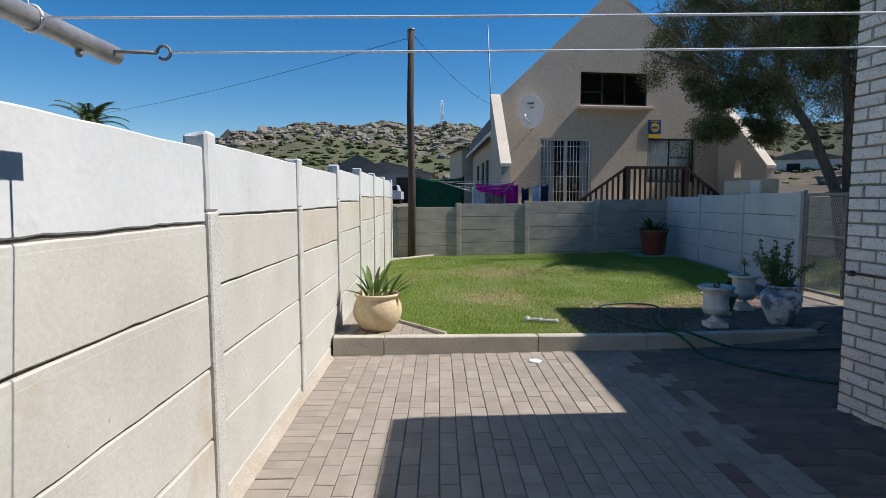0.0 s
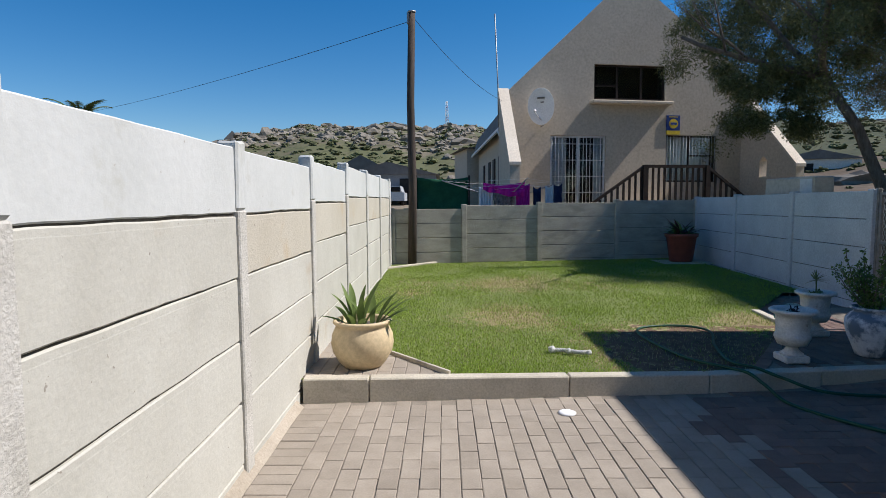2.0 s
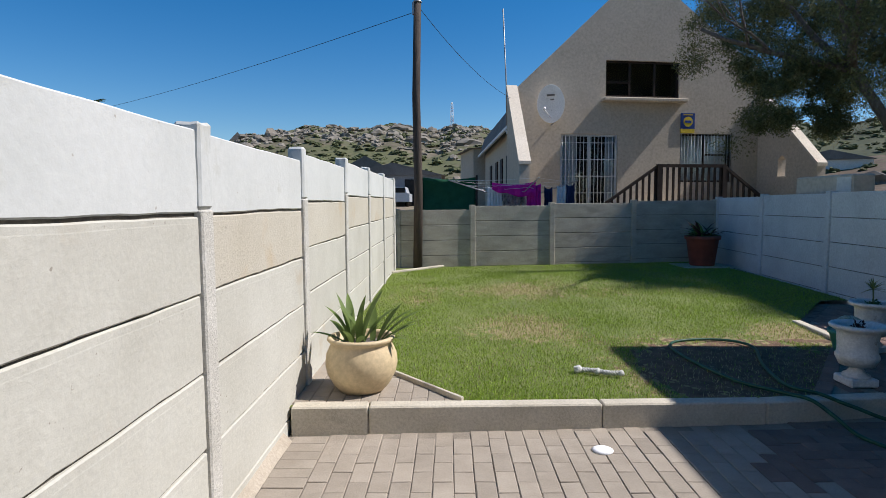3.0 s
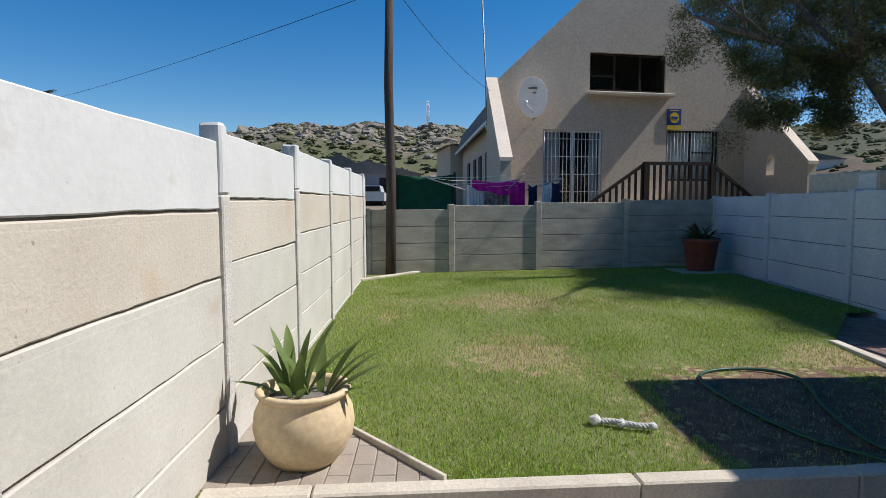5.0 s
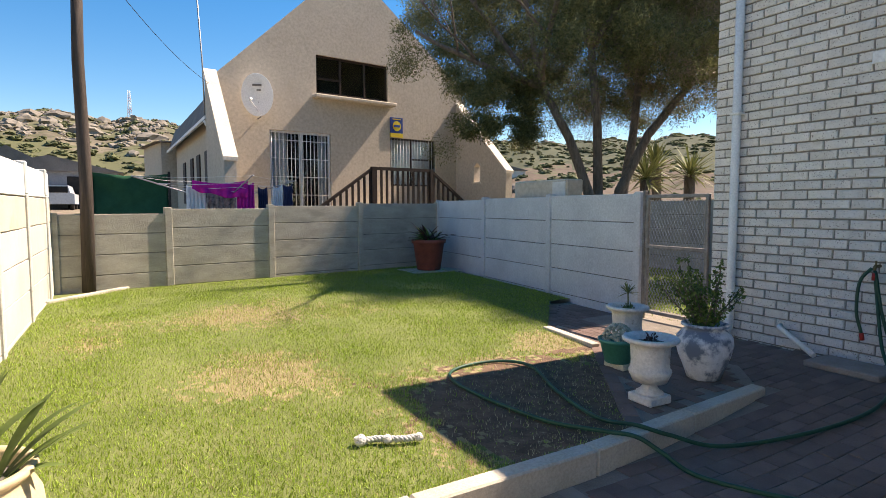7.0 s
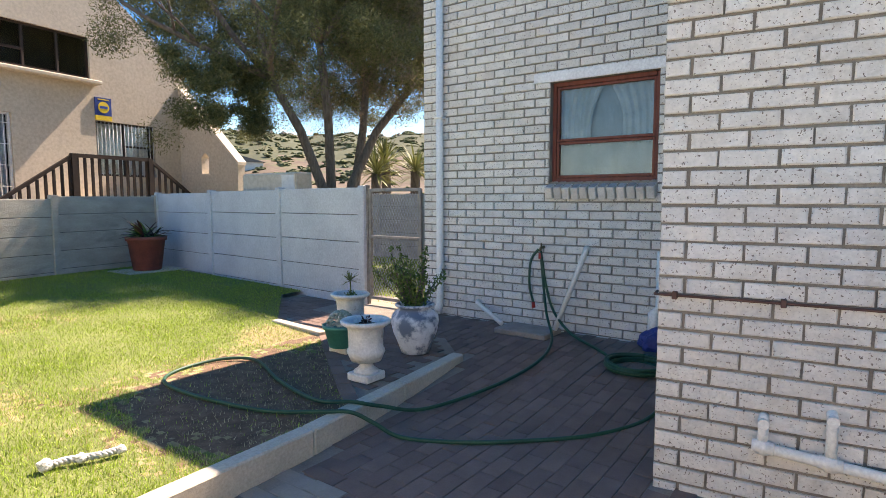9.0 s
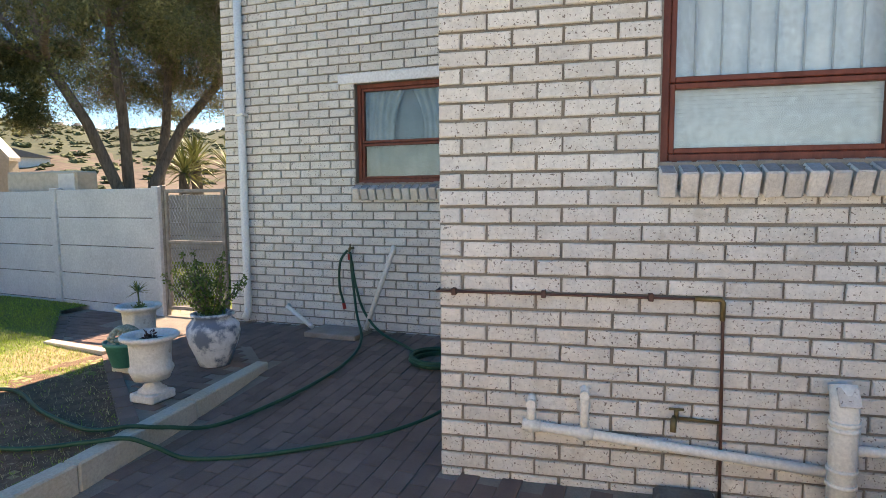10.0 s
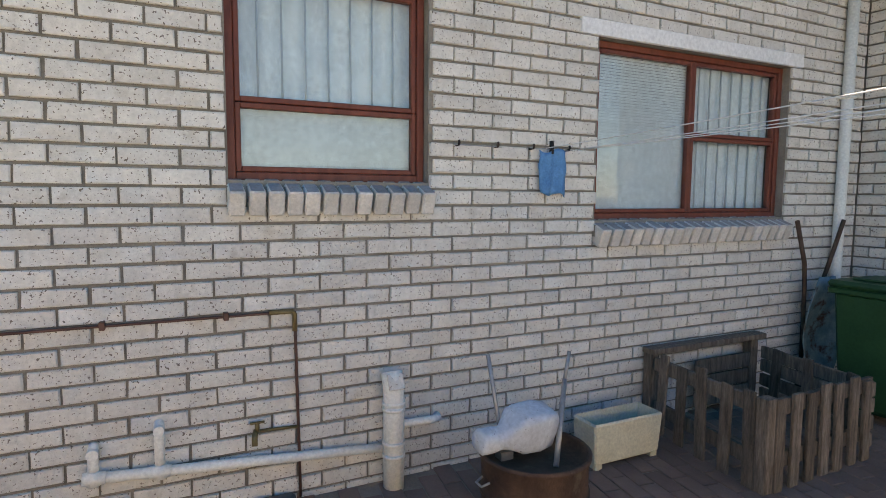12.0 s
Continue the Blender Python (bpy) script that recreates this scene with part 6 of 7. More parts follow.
tube(bm, [(W2_X + 0.01, 5.74, 0.985), (W2_X - 0.07, 5.745, 0.985), (W2_X - 0.085, 5.745, 0.95)], 0.014, 8)
tube(bm, [(W2_X - 0.06, 5.745, 0.985), (W2_X - 0.06, 5.745, 1.03)], 0.008, 6)
solo("garden_tap", bm, M["brass"], "small brass tap on the brick wall", "tap")

# ---- pots and plants ----
M["potpaint"] = material("cream_glazed_pot", (0.56, 0.44, 0.265), (0.61, 0.487, 0.302), 3, 30, 0.55, 0.15, 30)
LZ = 0.175


def top_z(x):
    return 0.177 - 0.0125 * (x + 0.9)


pot = thing("plant_pot", Matrix.Translation((-0.50, 5.83, top_z(-0.5))), "large cream ceramic pot with a strap-leaved plant", "plant pot")
bm = bmesh.new()
lathe(bm, [(0.13, 0.0), (0.16, 0.004), (0.20, 0.05), (0.245, 0.13), (0.258, 0.20), (0.25, 0.27), (0.225, 0.325), (0.215, 0.345), (0.232, 0.36), (0.243, 0.375), (0.238, 0.39), (0.215, 0.392), (0.2, 0.375), (0.195, 0.33), (0.02, 0.328)], 56)
part("pot", bm, M["potpaint"], pot)
bm = bmesh.new()
lathe(bm, [(0.193, 0.33), (0.15, 0.342), (0.02, 0.345)], 24)
part("soil", bm, M["joint"], pot, "dark soil")
M["strap"] = leafy("strap_leaf", (0.105, 0.175, 0.035), (0.23, 0.31, 0.09), 0.45, 0.35)
rp = random.Random(4)
LEAVES = [(-0.05, 0.12, 2.6, 0.47), (-0.05, 0.10, 1.2, 0.44), (-0.04, 0.30, 2.9, 0.42), (-0.03, 0.22, 0.6, 0.52), (-0.07, 1.05, 3.25, 0.34), (-0.06, 0.25, 1.8, 0.50), (-0.03, 0.36, 0.9, 0.54),
          (-0.02, 0.52, 0.4, 0.48), (-0.05, 0.60, 4.4, 0.27), (-0.04, 0.85, 5.2, 0.24), (-0.08, 0.75, 2.3, 0.36), (-0.03, 0.15, 5.0, 0.34),
          (0.08, 0.50, 0.1, 0.46), (0.09, 0.72, 0.2, 0.50), (0.10, 0.82, -0.15, 0.43), (0.10, 0.98, 0.35, 0.38), (0.08, 0.46, 0.7, 0.44), (0.07, 0.42, 3.0, 0.42), (0.09, 1.1, -0.5, 0.30), (0.08, 0.28, 1.7, 0.40)]
for off, lean, turn, ln in LEAVES:
    bm = bmesh.new()
    a = turn + rp.uniform(-0.1, 0.1)
    strap_leaf(bm, (off + 0.04 * math.cos(a), 0.04 * math.sin(a), 0.335), lean, a, ln * 0.8, rp.uniform(0.048, 0.068), rp.uniform(0.35, 0.85))
    part("leaf", bm, M["strap"], pot)

M["urn_white"] = material("old_white_paint", (0.60, 0.58, 0.53), (0.72, 0.70, 0.66), 8, 50, 0.75, 0.6, 40, detail=(0.36, 0.31, 0.24), detail_size=9, detail_cut=0.62)


def urn(m, label):
    root = thing("garden_urn", m, label, "urn", "white garden urns")
    part("plinth", boxes((-0.105, 0.105, -0.105, 0.105, 0.0, 0.062), bevel=0.01), M["urn_white"], root)
    bm_ = bmesh.new()
    lathe(bm_, [(0.095, 0.0625), (0.092, 0.075), (0.062, 0.095), (0.042, 0.125), (0.046, 0.15), (0.055, 0.158), (0.05, 0.166), (0.075, 0.172)], 32, 12, 0.05, (0.08, 0.14))
    part("stem", bm_, M["urn_white"], root)
    bm_ = bmesh.new()
    prof_ = [(0.07, 0.1725), (0.115, 0.15), (0.142, 0.215), (0.140, 0.235), (0.132, 0.245), (0.128, 0.30), (0.132, 0.38), (0.138, 0.405), (0.165, 0.42), (0.188, 0.435), (0.192, 0.45), (0.18, 0.462), (0.155, 0.46), (0.138, 0.44), (0.13, 0.40), (0.02, 0.395)]
    lathe(bm_, prof_, 48, 16, 0.022, (0.175, 0.235))
    for v in bm_.verts:
        if 0.25 < v.co.z < 0.39 and v.co.xy.length > 0.11:
            n = 0.012 * noise.noise(Vector((v.co.x * 22, v.co.y * 22, v.co.z * 16)))
            v.co.x *= 1 + n / 0.13
            v.co.y *= 1 + n / 0.13
    part("bowl", bm_, M["urn_white"], root)
    bm_ = bmesh.new()
    lathe(bm_, [(0.133, 0.398), (0.12, 0.414), (0.02, 0.416)], 24)
    part("soil", bm_, M["joint"], root, "dark potting soil")
    return root


u1 = urn(Matrix.Translation((3.21, 6.06, top_z(3.21))), "white cast urn with a withered seedling, paint worn")
u2 = urn(Matrix.Translation((4.06, 7.08, top_z(4.06))), "white cast urn with a small spiky plant")
M["withered"] = leafy("withered_leaf", (0.07, 0.02, 0.018), (0.13, 0.05, 0.035), 0.3, 0.1)
v, f = leaf_cloud([(0.0, 0.0, 0.44, 0.04)], 60, 0.035, 0.018, 8)
o = new("seedling", quick_mesh("seedling", v, f, M["withered"]))
o.parent = u1
tagged(o, "withered reddish seedling")
bm = bmesh.new()
tube(bm, [(0, 0, 0.41), (0.005, 0, 0.5), (0, 0, 0.58)], 0.007, 6)
for k in range(34):
    strap_leaf(bm, (0, 0, 0.575), rp.uniform(0.2, 1.9), rp.uniform(0, 6.28), rp.uniform(0.08, 0.13), 0.012, 0.4, 3)
part("spiky_plant", bm, M["yucca"], u2, "small spiky rosette on a thin stem")
v, f = leaf_cloud([(0.05, 0.03, 0.42, 0.06), (-0.04, -0.03, 0.42, 0.06)], 150, 0.03, 0.016, 9)
o = new("moss", quick_mesh("moss", v, f, M["yucca"]))
o.parent = u2

gp = thing("plant_pot", Matrix.Translation((3.66, 6.80, top_z(3.66))), "green plastic pot with a grey-green cactus clump", "plant pot")
M["green_plastic"] = material("green_plastic", (0.04, 0.21, 0.165), (0.06, 0.27, 0.215), 5, 60, 0.45, 0.1, 60)
part("brick", boxes((-0.05, 0.06, -0.11, 0.11, 0.0, 0.05), bevel=0.005), M["cream"], gp, "pale brick under the pot")
bm = bmesh.new()
lathe(bm, [(0.10, 0.051), (0.106, 0.055), (0.148, 0.22), (0.163, 0.225), (0.166, 0.255), (0.153, 0.257), (0.14, 0.22), (0.02, 0.215)], 36)
part("pot", bm, M["green_plastic"], gp)
M["cactus"] = material("cactus_skin", (0.26, 0.30, 0.22), (0.46, 0.50, 0.42), 30, 120, 0.8, 0.8, 120)
vs_, fs_ = blob_mesh(2, 2.0, 0.2, 1.0)
spots = []
for k in range(170):
    a, e = rp.uniform(0, 6.28), math.asin(rp.random())
    spots.append((0.125 * math.cos(a) * math.cos(e), 0.125 * math.sin(a) * math.cos(e), 0.225 + 0.145 * math.sin(e), 0.014, 0.014, 0.016, a))
o = scatter("cactus", [(vs_, fs_)], spots, M["cactus"], "", "")
o.parent = gp
del o["kind"]

bp = thing("plant_pot", Matrix.Translation((4.06, 6.27, top_z(4.06))), "blue and white painted jar with a jade bush", "plant pot")
M["blue_jar"] = material("painted_jar", (0.66, 0.68, 0.69), (0.77, 0.78, 0.79), 6, 40, 0.5, 0.2, 40, space="object", detail=(0.15, 0.185, 0.235), detail_size=5.0, detail_cut=0.455)
bm = bmesh.new()
lathe(bm, [(0.115, 0.0), (0.125, 0.006), (0.15, 0.08), (0.195, 0.19), (0.215, 0.28), (0.208, 0.34), (0.17, 0.385), (0.148, 0.395), (0.15, 0.415), (0.175, 0.425), (0.178, 0.44), (0.16, 0.447), (0.14, 0.43), (0.135, 0.40), (0.02, 0.395)], 48)
part("jar", bm, M["blue_jar"], bp)
M["jade"] = leafy("jade_leaf", (0.07, 0.12, 0.025), (0.15, 0.21, 0.05), 0.3, 0.15)
bm = bmesh.new()
cl = []
for k in range(17):
    a, lean = rp.uniform(0, 6.28), rp.uniform(0.05, 0.6)
    p = Vector((0.04 * math.cos(a), 0.04 * math.sin(a), 0.4))
    pts_ = [p.copy()]
    d = Vector((math.sin(lean) * math.cos(a), math.sin(lean) * math.sin(a), math.cos(lean)))
    ln = rp.uniform(0.35, 0.62)
    for i in range(7):
        d = (d + Vector((rp.uniform(-1, 1), rp.uniform(-1, 1), rp.uniform(-0.3, 0.5))) * 0.18).normalized()
        p = p + d * ln / 7
        pts_.append(p.copy())
        if p.length > 0:
            cl.append((p.x, p.y, p.z, 0.045 if p.z < 0.8 else 0.022))
    tube(bm, pts_, 0.006, 5, [0.009 - 0.0009 * i for i in range(8)])
part("stem", bm, M["bark"], bp)
for k in range(30):
    a = rp.uniform(0, 6.28)
    cl.append((0.13 * math.cos(a) * rp.random(), 0.13 * math.sin(a) * rp.random(), rp.uniform(0.45, 0.72), 0.05))
v, f = leaf_cloud(cl, 16, 0.028, 0.02, 12)
o = new("foliage", quick_mesh("foliage", v, f, M["jade"]))
o.parent = bp

M["terracotta"] = material("red_pot", (0.20, 0.055, 0.04), (0.28, 0.08, 0.055), 5, 50, 0.7, 0.3, 50)
rpot = thing("plant_pot", Matrix.Translation((5.28, 13.45, lawn_z(5, 13.3) + 0.013)) @ Matrix.Diagonal((1.3, 1.3, 1.3, 1)), "dark red pot with straggly plants by the back wall", "plant pot")
bm = bmesh.new()
lathe(bm, [(0.17, 0.0), (0.18, 0.01), (0.235, 0.40), (0.26, 0.41), (0.265, 0.46), (0.24, 0.465), (0.225, 0.42), (0.02, 0.41)], 36)
part("pot", bm, M["terracotta"], rpot)
for q, (mat_, n_, hh) in enumerate(((M["withered"], 30, 0.44), (M["strap"], 34, 0.34))):
    bm = bmesh.new()
    for k in range(n_):
        strap_leaf(bm, (rp.uniform(-0.1, 0.1), rp.uniform(-0.1, 0.1), 0.42), rp.uniform(0.2, 1.35), rp.uniform(0, 6.28), hh * rp.uniform(0.6, 1), 0.05, 0.7, 5)
    part("foliage", bm, mat_, rpot)
part("slab", boxes((-0.4, 0.4, -0.35, 0.3, -0.01, -0.0005)), M["kerb"], rpot)

# rope toy and disc
M["rope"] = material("cotton_rope", (0.50, 0.49, 0.46), (0.66, 0.65, 0.62), 30, 120, 0.95, 0.6, 120)
rope = thing("rope_toy", Matrix.Translation((1.16, 6.27, 0.165)), "white knotted rope toy lying on the grass", "rope toy")
for q in range(3):
    bm = bmesh.new()
    tube(bm, [(0.03 + 0.26 * k / 40, -0.09 * k / 40 + 0.012 * math.cos(k * 0.62 + q * 2.09) + 0.014 * math.sin(k * 0.16), 0.012 + 0.011 * math.sin(k * 0.62 + q * 2.09)) for k in range(41)], 0.0095, 6)
    part("strand", bm, M["rope"], rope)
vs_, fs_ = blob_mesh(3, 3.0, 0.25, 0.9)
for x, y, r in ((0.0, 0.01, 0.036), (0.14, -0.045, 0.028), (0.31, -0.1, 0.026)):
    me = bpy.data.meshes.new("knot")
    me.from_pydata([tuple(c * r) for c in vs_], [], fs_)
    me.materials.append(M["rope"])
    o = new("knot", me)
    o.parent = rope
    o.location = (x, y, 0.015)
bm = bmesh.new()
lathe(bm, [(0.062, 0.0), (0.066, 0.008), (0.05, 0.016), (0.01, 0.018)], 28)
solo("frisbee", bm, M["white_paint"], "small white round plastic disc on the paving", "disc", m=Matrix.Translation((1.06, 5.16, 0.002)))


# ---- pieces: paving, bricks, grass ----
for nm, poly, zt, lb in (("pavement_platform", PLATFORM, -0.008, "raised paving round the urns and gate"), ("pavement_corner", CORNER, -0.006, "small paved corner under the pot")):
    bm = bmesh.new()
    top = [bm.verts.new((x, y, top_z(x) + zt)) for x, y in poly]
    low = [bm.verts.new((x, y, -0.05)) for x, y in poly]
    bm.faces.new(top)
    for k in range(len(poly)):
        n = (k + 1) % len(poly)
        bm.faces.new((top[k], top[n], low[n], low[k]))
    ob = solo(nm, bm, M["sand"], lb, "paving", "structure")
    if nm == "pavement_platform":
        platform = ob
    else:
        corner = ob


def paver_mesh(w, l, seed, mat_="paver"):
    r = random.Random(seed)
    j = lambda: r.uniform(-0.0015, 0.0015)
    c, h = 0.004, 0.02
    t = [(c + j(), c + j(), j()), (w - c + j(), c + j(), j()), (w - c + j(), l - c + j(), j()), (c + j(), l - c + j(), j())]
    b = [(0, 0, -c), (w, 0, -c), (w, l, -c), (0, l, -c)]
    d = [(0, 0, -h), (w, 0, -h), (w, l, -h), (0, l, -h)]
    faces = [(0, 1, 2, 3)]
    for k in range(4):
        n = (k + 1) % 4
        faces += [(k + 4, n + 4, n, k), (k + 8, n + 8, n + 4, k + 4)]
    me = bpy.data.meshes.new("paver")
    me.from_pydata(t + b + d, [], faces)
    me.materials.append(M[mat_])
    return me


PW, PL = 0.114, 0.232
LONG = [paver_mesh(PW - 0.005, PL - 0.006, k) for k in range(5)]
WIDE = [paver_mesh(PL - 0.006, PW - 0.005, 20 + k) for k in range(4)]
DARK_LONG = [paver_mesh(PW - 0.005, PL - 0.006, 40 + k, "paver_dark") for k in range(4)]
DARK = [paver_mesh(PL - 0.006, PW - 0.005, 30 + k, "paver_dark") for k in range(4)]
rq = random.Random(9)


def lay(parent, spots, near):
    """Pavers: spots are (x, y, z, wide, turn); near() ones are parts, the rest one joined piece."""
    slope = lambda x_: (pave_z(x_ + 0.1, 0) - pave_z(x_ - 0.1, 0)) / 0.2 if parent is paving else -0.0125
    rest, count = {"paver_far": ([], []), "paver_dark_far": ([], [])}, 0
    for x, y, z, wide, turn in spots:
        me = rq.choice((LONG, WIDE, DARK, DARK_LONG)[wide])
        m = Matrix.Translation((x + rq.uniform(-0.0015, 0.0015), y + rq.uniform(-0.002, 0.002), z + rq.uniform(-0.0015, 0.0015))) @ Matrix.Rotation(-math.atan(slope(x + 0.1)), 4, "Y") @ Matrix.Rotation(turn + rq.uniform(-0.006, 0.006), 4, "Z")
        if near(x, y) and count < 300:
            count += 1
            ob_ = new("paver", me)
            ob_.parent = parent
            ob_.matrix_basis = m
        else:
            verts, faces = rest["paver_dark_far" if wide >= 2 else "paver_far"]
            b = len(verts)
            verts += [tuple(m @ v_.co) for v_ in me.vertices]
            faces += [tuple(b + i for i in p.vertices) for p in me.polygons]
    for key, (verts, faces) in rest.items():
        if faces:
            me = bpy.data.meshes.new("pavers")
            me.from_pydata(verts, [], faces)
            me.materials.append(M[key])
            ob_ = new("pavers", me)
            ob_.parent = parent
            tagged(ob_, "dark brown brick pavers" if "dark" in key else "brown-grey brick pavers", kind="stuff")


spots = []
y = -5.9
while y < kerb_y(-0.8) - PW:
    spots.append((LEFT_X + 0.05, y, 0.004, True, 0))
    y += PW
SPLIT = LEFT_X + 0.05 + PL + 25 * PW


def open_paving(xc, yc, half):
    if yc < W1_Y1 + 0.06 and xc > W1_X - 0.06 + 0.1127 * max(0.0, W1_Y1 - yc):
        return False
    return yc + half <= (kerb_y(xc) - 0.004 if xc < 4.35 else 7.3)


for col in range(25):
    x = LEFT_X + 0.05 + PL + col * PW
    y = -5.9 + (PL / 2 if col % 2 else 0)
    while y < 8.2:
        if open_paving(x + PW / 2, y + PL / 2, PL / 2):
            spots.append((x, y, pave_z(x, y) + 0.004, 3 if rq.random() < 0.9 * smooth(1.5, 2.7, x) else 0, 0))
        elif open_paving(x + PW / 2, y + PL / 4, PL / 4) and kerb_y(x) - y > 0.06:
            spots.append((x, y, pave_z(x, y) - 0.001, 0, 0))
        y += PL
for row in range(125):
    y = -5.9 + row * PW
    x = SPLIT + (PL / 2 if row % 2 else 0)
    if row % 2:
        if open_paving(SPLIT + PL / 4, y + PW / 2, PW / 2):
            spots.append((SPLIT - 0.1, y, pave_z(SPLIT - 0.1, y) - 0.001, 2, 0))
    while x < W2_X - 0.1:
        if open_paving(x + PL / 2, y + PW / 2, PW / 2):
            spots.append((x, y, pave_z(x, y) + 0.004, 2, 0))
        x += PL
lay(paving, spots, lambda x_, y_: -0.7 < x_ < 1.75 and 2.5 < y_ < 5.3)
for parent, poly, zt in ((platform, PLATFORM, -0.001), (corner, CORNER, 0.0)):
    spots = []
    col, x = 0, min(p[0] for p in poly)
    while x < max(p[0] for p in poly):
        y = 5.3 + (PL / 2 if col % 2 else 0)
        while y < 9.7:
            if all(inside(poly, x + a * PW, y + b * PL) for a in (0.05, 0.95) for b in (0.05, 0.95)):
                spots.append((x, y, top_z(x) + zt, 3 if parent is platform else 0, 0))
            y += PL
        x += PW
        col += 1
    edge = poly[0:4] if parent is platform else poly[1:3]
    for (x0, y0), (x1, y1) in zip(edge, edge[1:]):
        d = Vector((x1 - x0, y1 - y0))
        n = int(d.length / PL)
        for k in range(n):
            p = Vector((x0, y0)) + d * (k / n)
            a = math.atan2(d.y, d.x) - math.pi / 2
            off = Vector((-d.y, d.x)).normalized() * (PW * 0.5 if parent is platform else -0.05)
            if parent is platform:
                spots.append((p.x + off.x * 0.2, p.y + off.y * 0.2, top_z(p.x) + zt + 0.006, 3, a))
    lay(parent, spots, lambda x_, y_: True)
# cut pavers along the corner's slanting edge
e0, e1 = Vector((0.22, kerb_y(0.22) + 0.10, 0)), Vector((-0.93, 6.95, 0))
en = Vector((e1.y - e0.y, e0.x - e1.x, 0)).normalized()
col, x = 0, -0.93
while x < 0.3:
    y = 5.3 + (PL / 2 if col % 2 else 0)
    while y < 7:
        hits = [inside(CORNER, x + a * PW, y + b * PL) for a in (0.05, 0.5, 0.95) for b in (0.05, 0.5, 0.95)]
        if any(hits) and not all(hits[k] for k in (0, 2, 6, 8)):
            bm = bmesh.new()
            bm.from_mesh(LONG[col % 5])
            bmesh.ops.translate(bm, vec=(x, y, top_z(x)), verts=bm.verts)
            for co, no in ((e0, en), (Vector((0, kerb_y(0) + 0.112, 0)), Vector((0.062, -1, 0)))):
                bmesh.ops.bisect_plane(bm, geom=bm.verts[:] + bm.edges[:] + bm.faces[:], plane_co=co, plane_no=no, clear_outer=True)
            if bm.faces:
                part("paver", bm, M["paver"], corner)
        y += PL
    x += PW
    col += 1
# thin edging strip of the paved corner
a, b = Vector((0.22, kerb_y(0.22) + 0.10, 0)), Vector((-0.93, 6.95, 0))
bm = boxes((0, (b - a).length, -0.012, 0.012, 0.1, 0.2), bevel=0.003)
o = part("edging", bm, M["kerb"], corner, "thin concrete edging strip")
o.matrix_basis = Matrix.Translation(a) @ Matrix.Rotation(math.atan2(b.y - a.y, b.x - a.x), 4, "Z")

# pale edging stone where the lawn meets the paving by the gate
a, b = Vector((4.0, 7.42, 0)), Vector((4.10, 8.30, 0))
bm = boxes((0, (b - a).length, -0.05, 0.045, 0.05, 0.155), bevel=0.006)
o = part("kerb_stone", bm, M["kerb"], platform, "pale concrete edging stone")
o.matrix_basis = Matrix.Translation(a) @ Matrix.Rotation(math.atan2(b.y - a.y, b.x - a.x), 4, "Z")

# bricks
lay_bricks(wall_1, lambda u, z, o_: Matrix.Translation((W1_X + o_, W1_Y1 - u, z)) @ Matrix.Rotation(radians(-90), 4, "Z"),
           brick_layout(W1_Y1 - W1_Y0, TOP1, [(W1_Y1 - h[1], W1_Y1 - h[0], h[2] - 0.09, h[3]) for h in (WIN1, WIN2)], False, 0.2543),
           lambda u, k: 0.0 <= u < 2.6 and 2 <= k < 27, 1)
lay_bricks(wall_2, lambda u, z, o_: Matrix.Translation((W2_X + o_, W2_Y1 - u, z)) @ Matrix.Rotation(radians(-90), 4, "Z"),
           brick_layout(W2_Y1 - W1_Y1, TOP2, [(W2_Y1 - WIN0[1], W2_Y1 - WIN0[0], WIN0[2] - 0.09, WIN0[3])], True),
           lambda u, k: 0.0 <= u < 2.4 and 0 <= k < 27, 2)
lay_bricks(wall_side, lambda u, z, o_: Matrix.Translation((W2_X - u, W1_Y1 - o_, z)) @ Matrix.Rotation(radians(180), 4, "Z"),
           brick_layout(W2_X - W1_X - 0.06, TOP1, [], True), lambda u, k: False, 3)
lay_bricks(wall_yard, lambda u, z, o_: Matrix.Translation((W1_X - u, W1_Y0 - o_, z)) @ Matrix.Rotation(radians(180), 4, "Z"),
           brick_layout(W1_X - 0.35, TOP1, [], True), lambda u, k: False, 4)
lay_bricks(wall_north, lambda u, z, o_: Matrix.Translation((W2_X + 2.0 - u, W2_Y1 - o_, z)) @ Matrix.Rotation(radians(180), 4, "Z"),
           brick_layout(1.94, TOP2, [], False), lambda u, k: False, 5)


# grass
rg = np.random.default_rng(7)


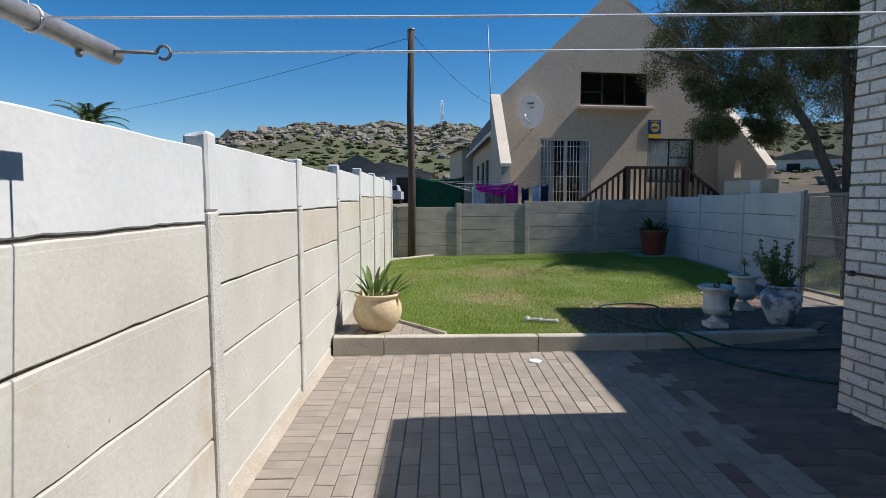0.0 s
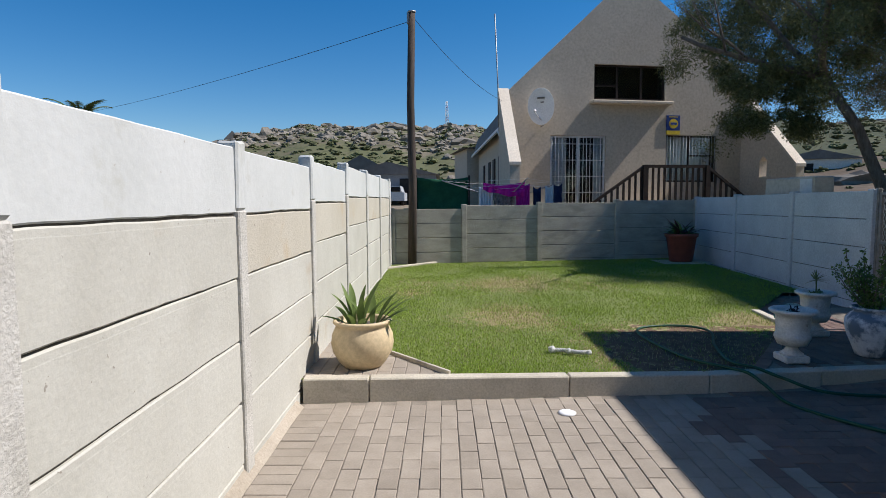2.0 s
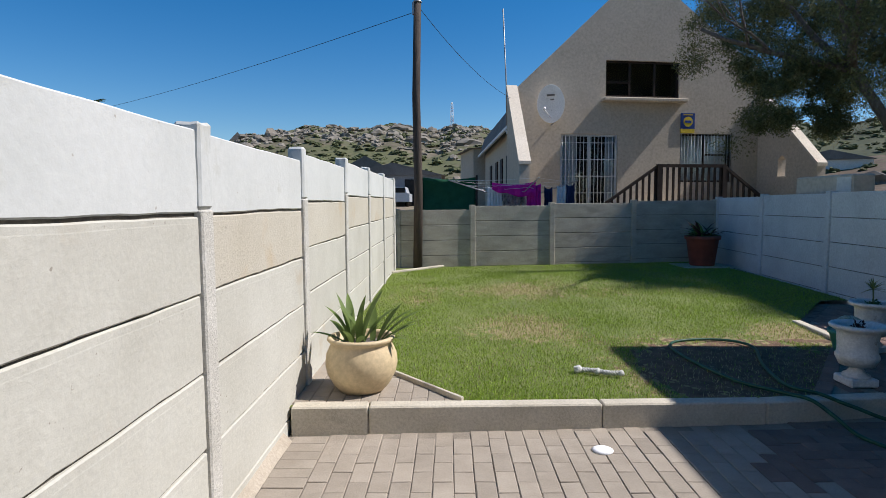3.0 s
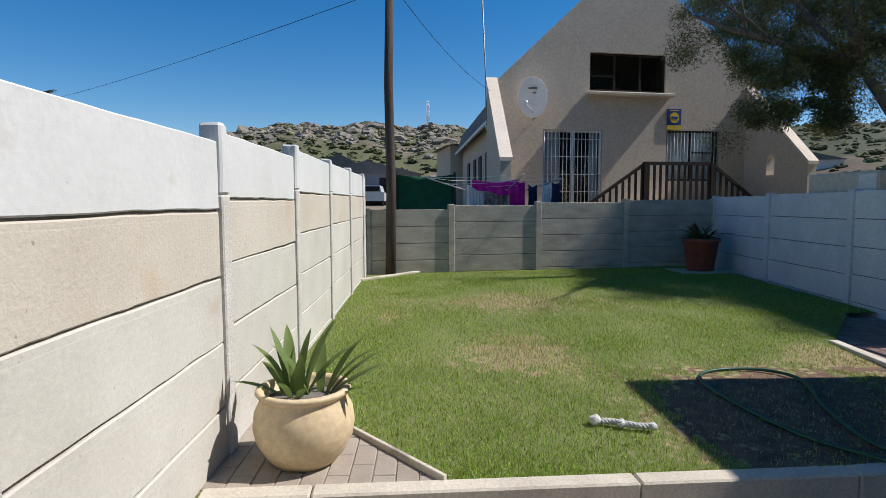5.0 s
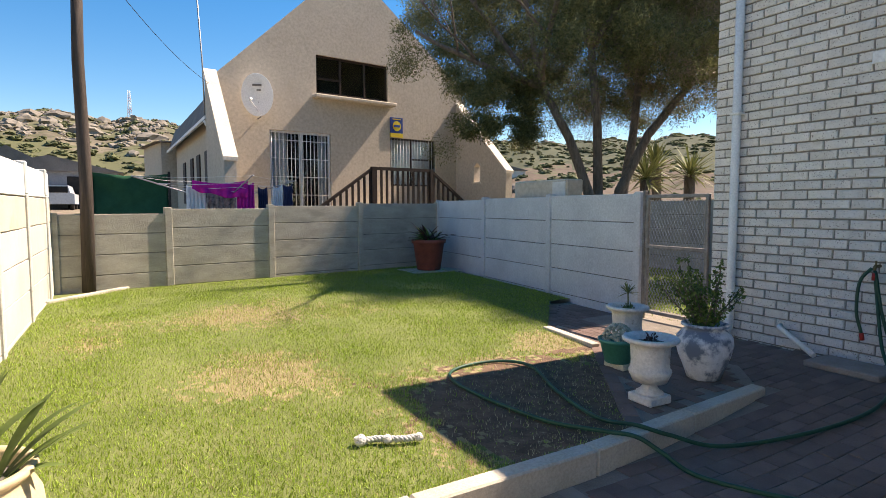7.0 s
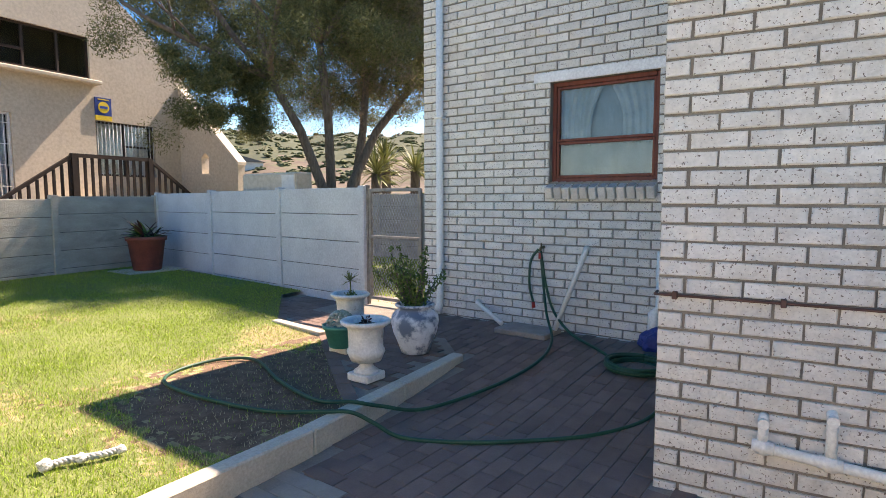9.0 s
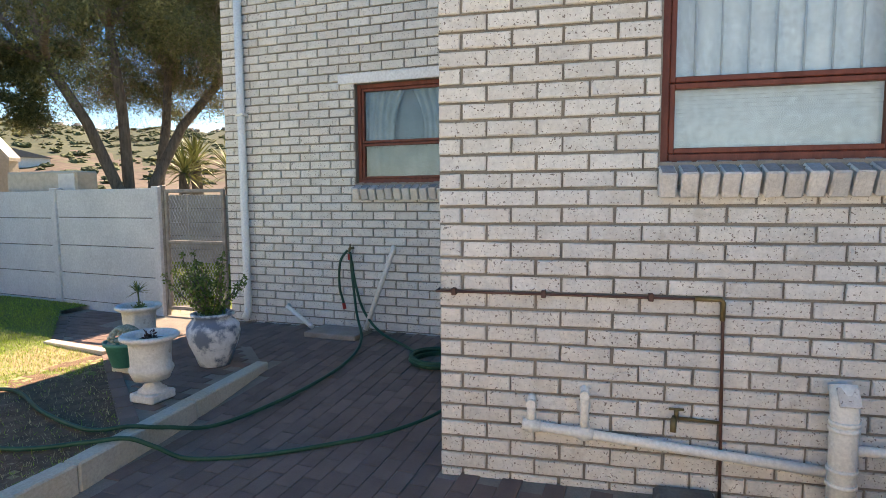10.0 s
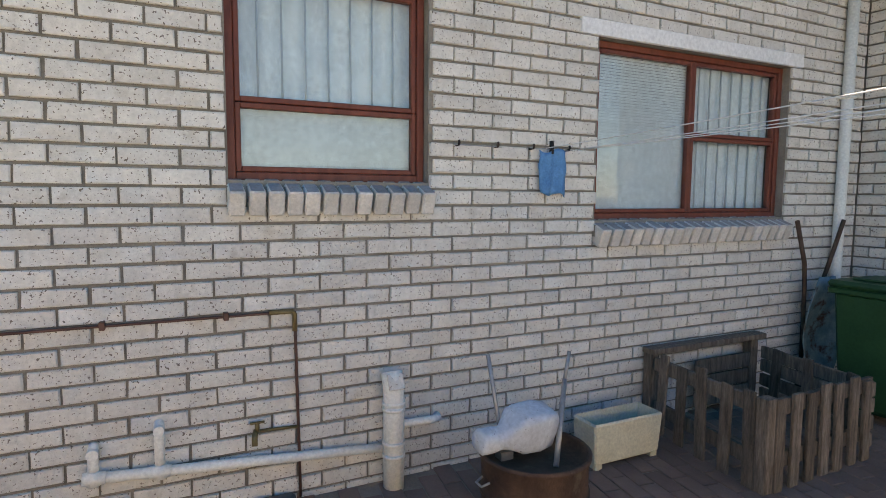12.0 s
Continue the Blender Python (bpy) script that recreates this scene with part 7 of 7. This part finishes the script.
pts_g, pts_d = [], []
N = 380000
xs = LEFT_X + 0.02 + rg.random(N) * (5.6 - LEFT_X)
fs = rg.random(N) ** 1.35
for x, f in zip(xs.tolist(), fs.tolist()):
    y0, y1 = kerb_y(x) + 0.11, back_y(x) - 0.03
    y = y0 + (y1 - y0) * f
    if (x > 4.3 and y < 8.4) or (x > 3.6 and y < 6.9) or (x > 2.6 and inside(PLATFORM, x, y)) or (x < 0.3 and y < 7 and inside(CORNER, x, y)) or y > 12.35 + 1.14 * (x + 0.92):
        continue
    w = straw(x, y)
    q = rq.random()
    bare = x > 1.45 and y < 7.5 and w > 0.45
    if bare:
        if q < 0.06:
            pts_d.append((x, y))
        elif q > 0.97:
            pts_g.append((x, y))
    elif q < w * 0.9 - 0.08:
        pts_d.append((x, y))
    elif q > 0.9 * w:
        pts_g.append((x, y))


def blades(pts_, h, wd, flat, seed):
    r_ = np.random.default_rng(seed)
    p = np.array(pts_)
    n = len(p)
    z = np.array([lawn_z(a_, b_) for a_, b_ in pts_]) - 0.004
    a = r_.random(n) * 6.283
    lean = flat * r_.random(n)
    ln = h * r_.uniform(0.5, 1.35, n)
    t = r_.random(n) * 6.283
    base = np.stack([p[:, 0], p[:, 1], z], 1)
    sd = np.stack([np.cos(a), np.sin(a), np.zeros(n)], 1) * (wd * r_.uniform(0.6, 1.3, n))[:, None]
    tip = base + np.stack([np.cos(t) * np.sin(lean), np.sin(t) * np.sin(lean), np.cos(lean)], 1) * ln[:, None]
    v_ = np.stack([base - sd, base + sd, tip], 1).reshape(-1, 3)
    return v_, np.arange(n * 3).reshape(n, 3)


M["grass"] = leafy("grass_blade", (0.185, 0.295, 0.030), (0.325, 0.425, 0.066), 0.5, 0.35)
M["dry_grass"] = leafy("dry_blade", (0.38, 0.31, 0.15), (0.52, 0.43, 0.24), 0.3, 0.3)
v, f = blades(pts_g, 0.030, 0.0030, 1.3, 1)
tagged(new("grass", quick_mesh("grass", v, f, M["grass"])), "short green grass blades of the lawn", "grass", kind="stuff")
side = [(rq.uniform(5.7, 10.3), rq.uniform(7.4, 13.5)) for _ in range(26000)]
v, f = blades(side, 0.045, 0.006, 1.1, 3)
v[:, 2] -= np.repeat(np.array([lawn_z(a_, b_) - 0.10 for a_, b_ in side]), 3)
tagged(new("grass", quick_mesh("grass", v, f, M["grass"])), "sunlit grass blades beyond the gate", "grass", kind="stuff")
v, f = blades(pts_d, 0.03, 0.0034, 1.5, 2)
tagged(new("dry_grass", quick_mesh("dry_grass", v, f, M["dry_grass"])), "straw-coloured dry grass in worn patches", "grass", kind="stuff")
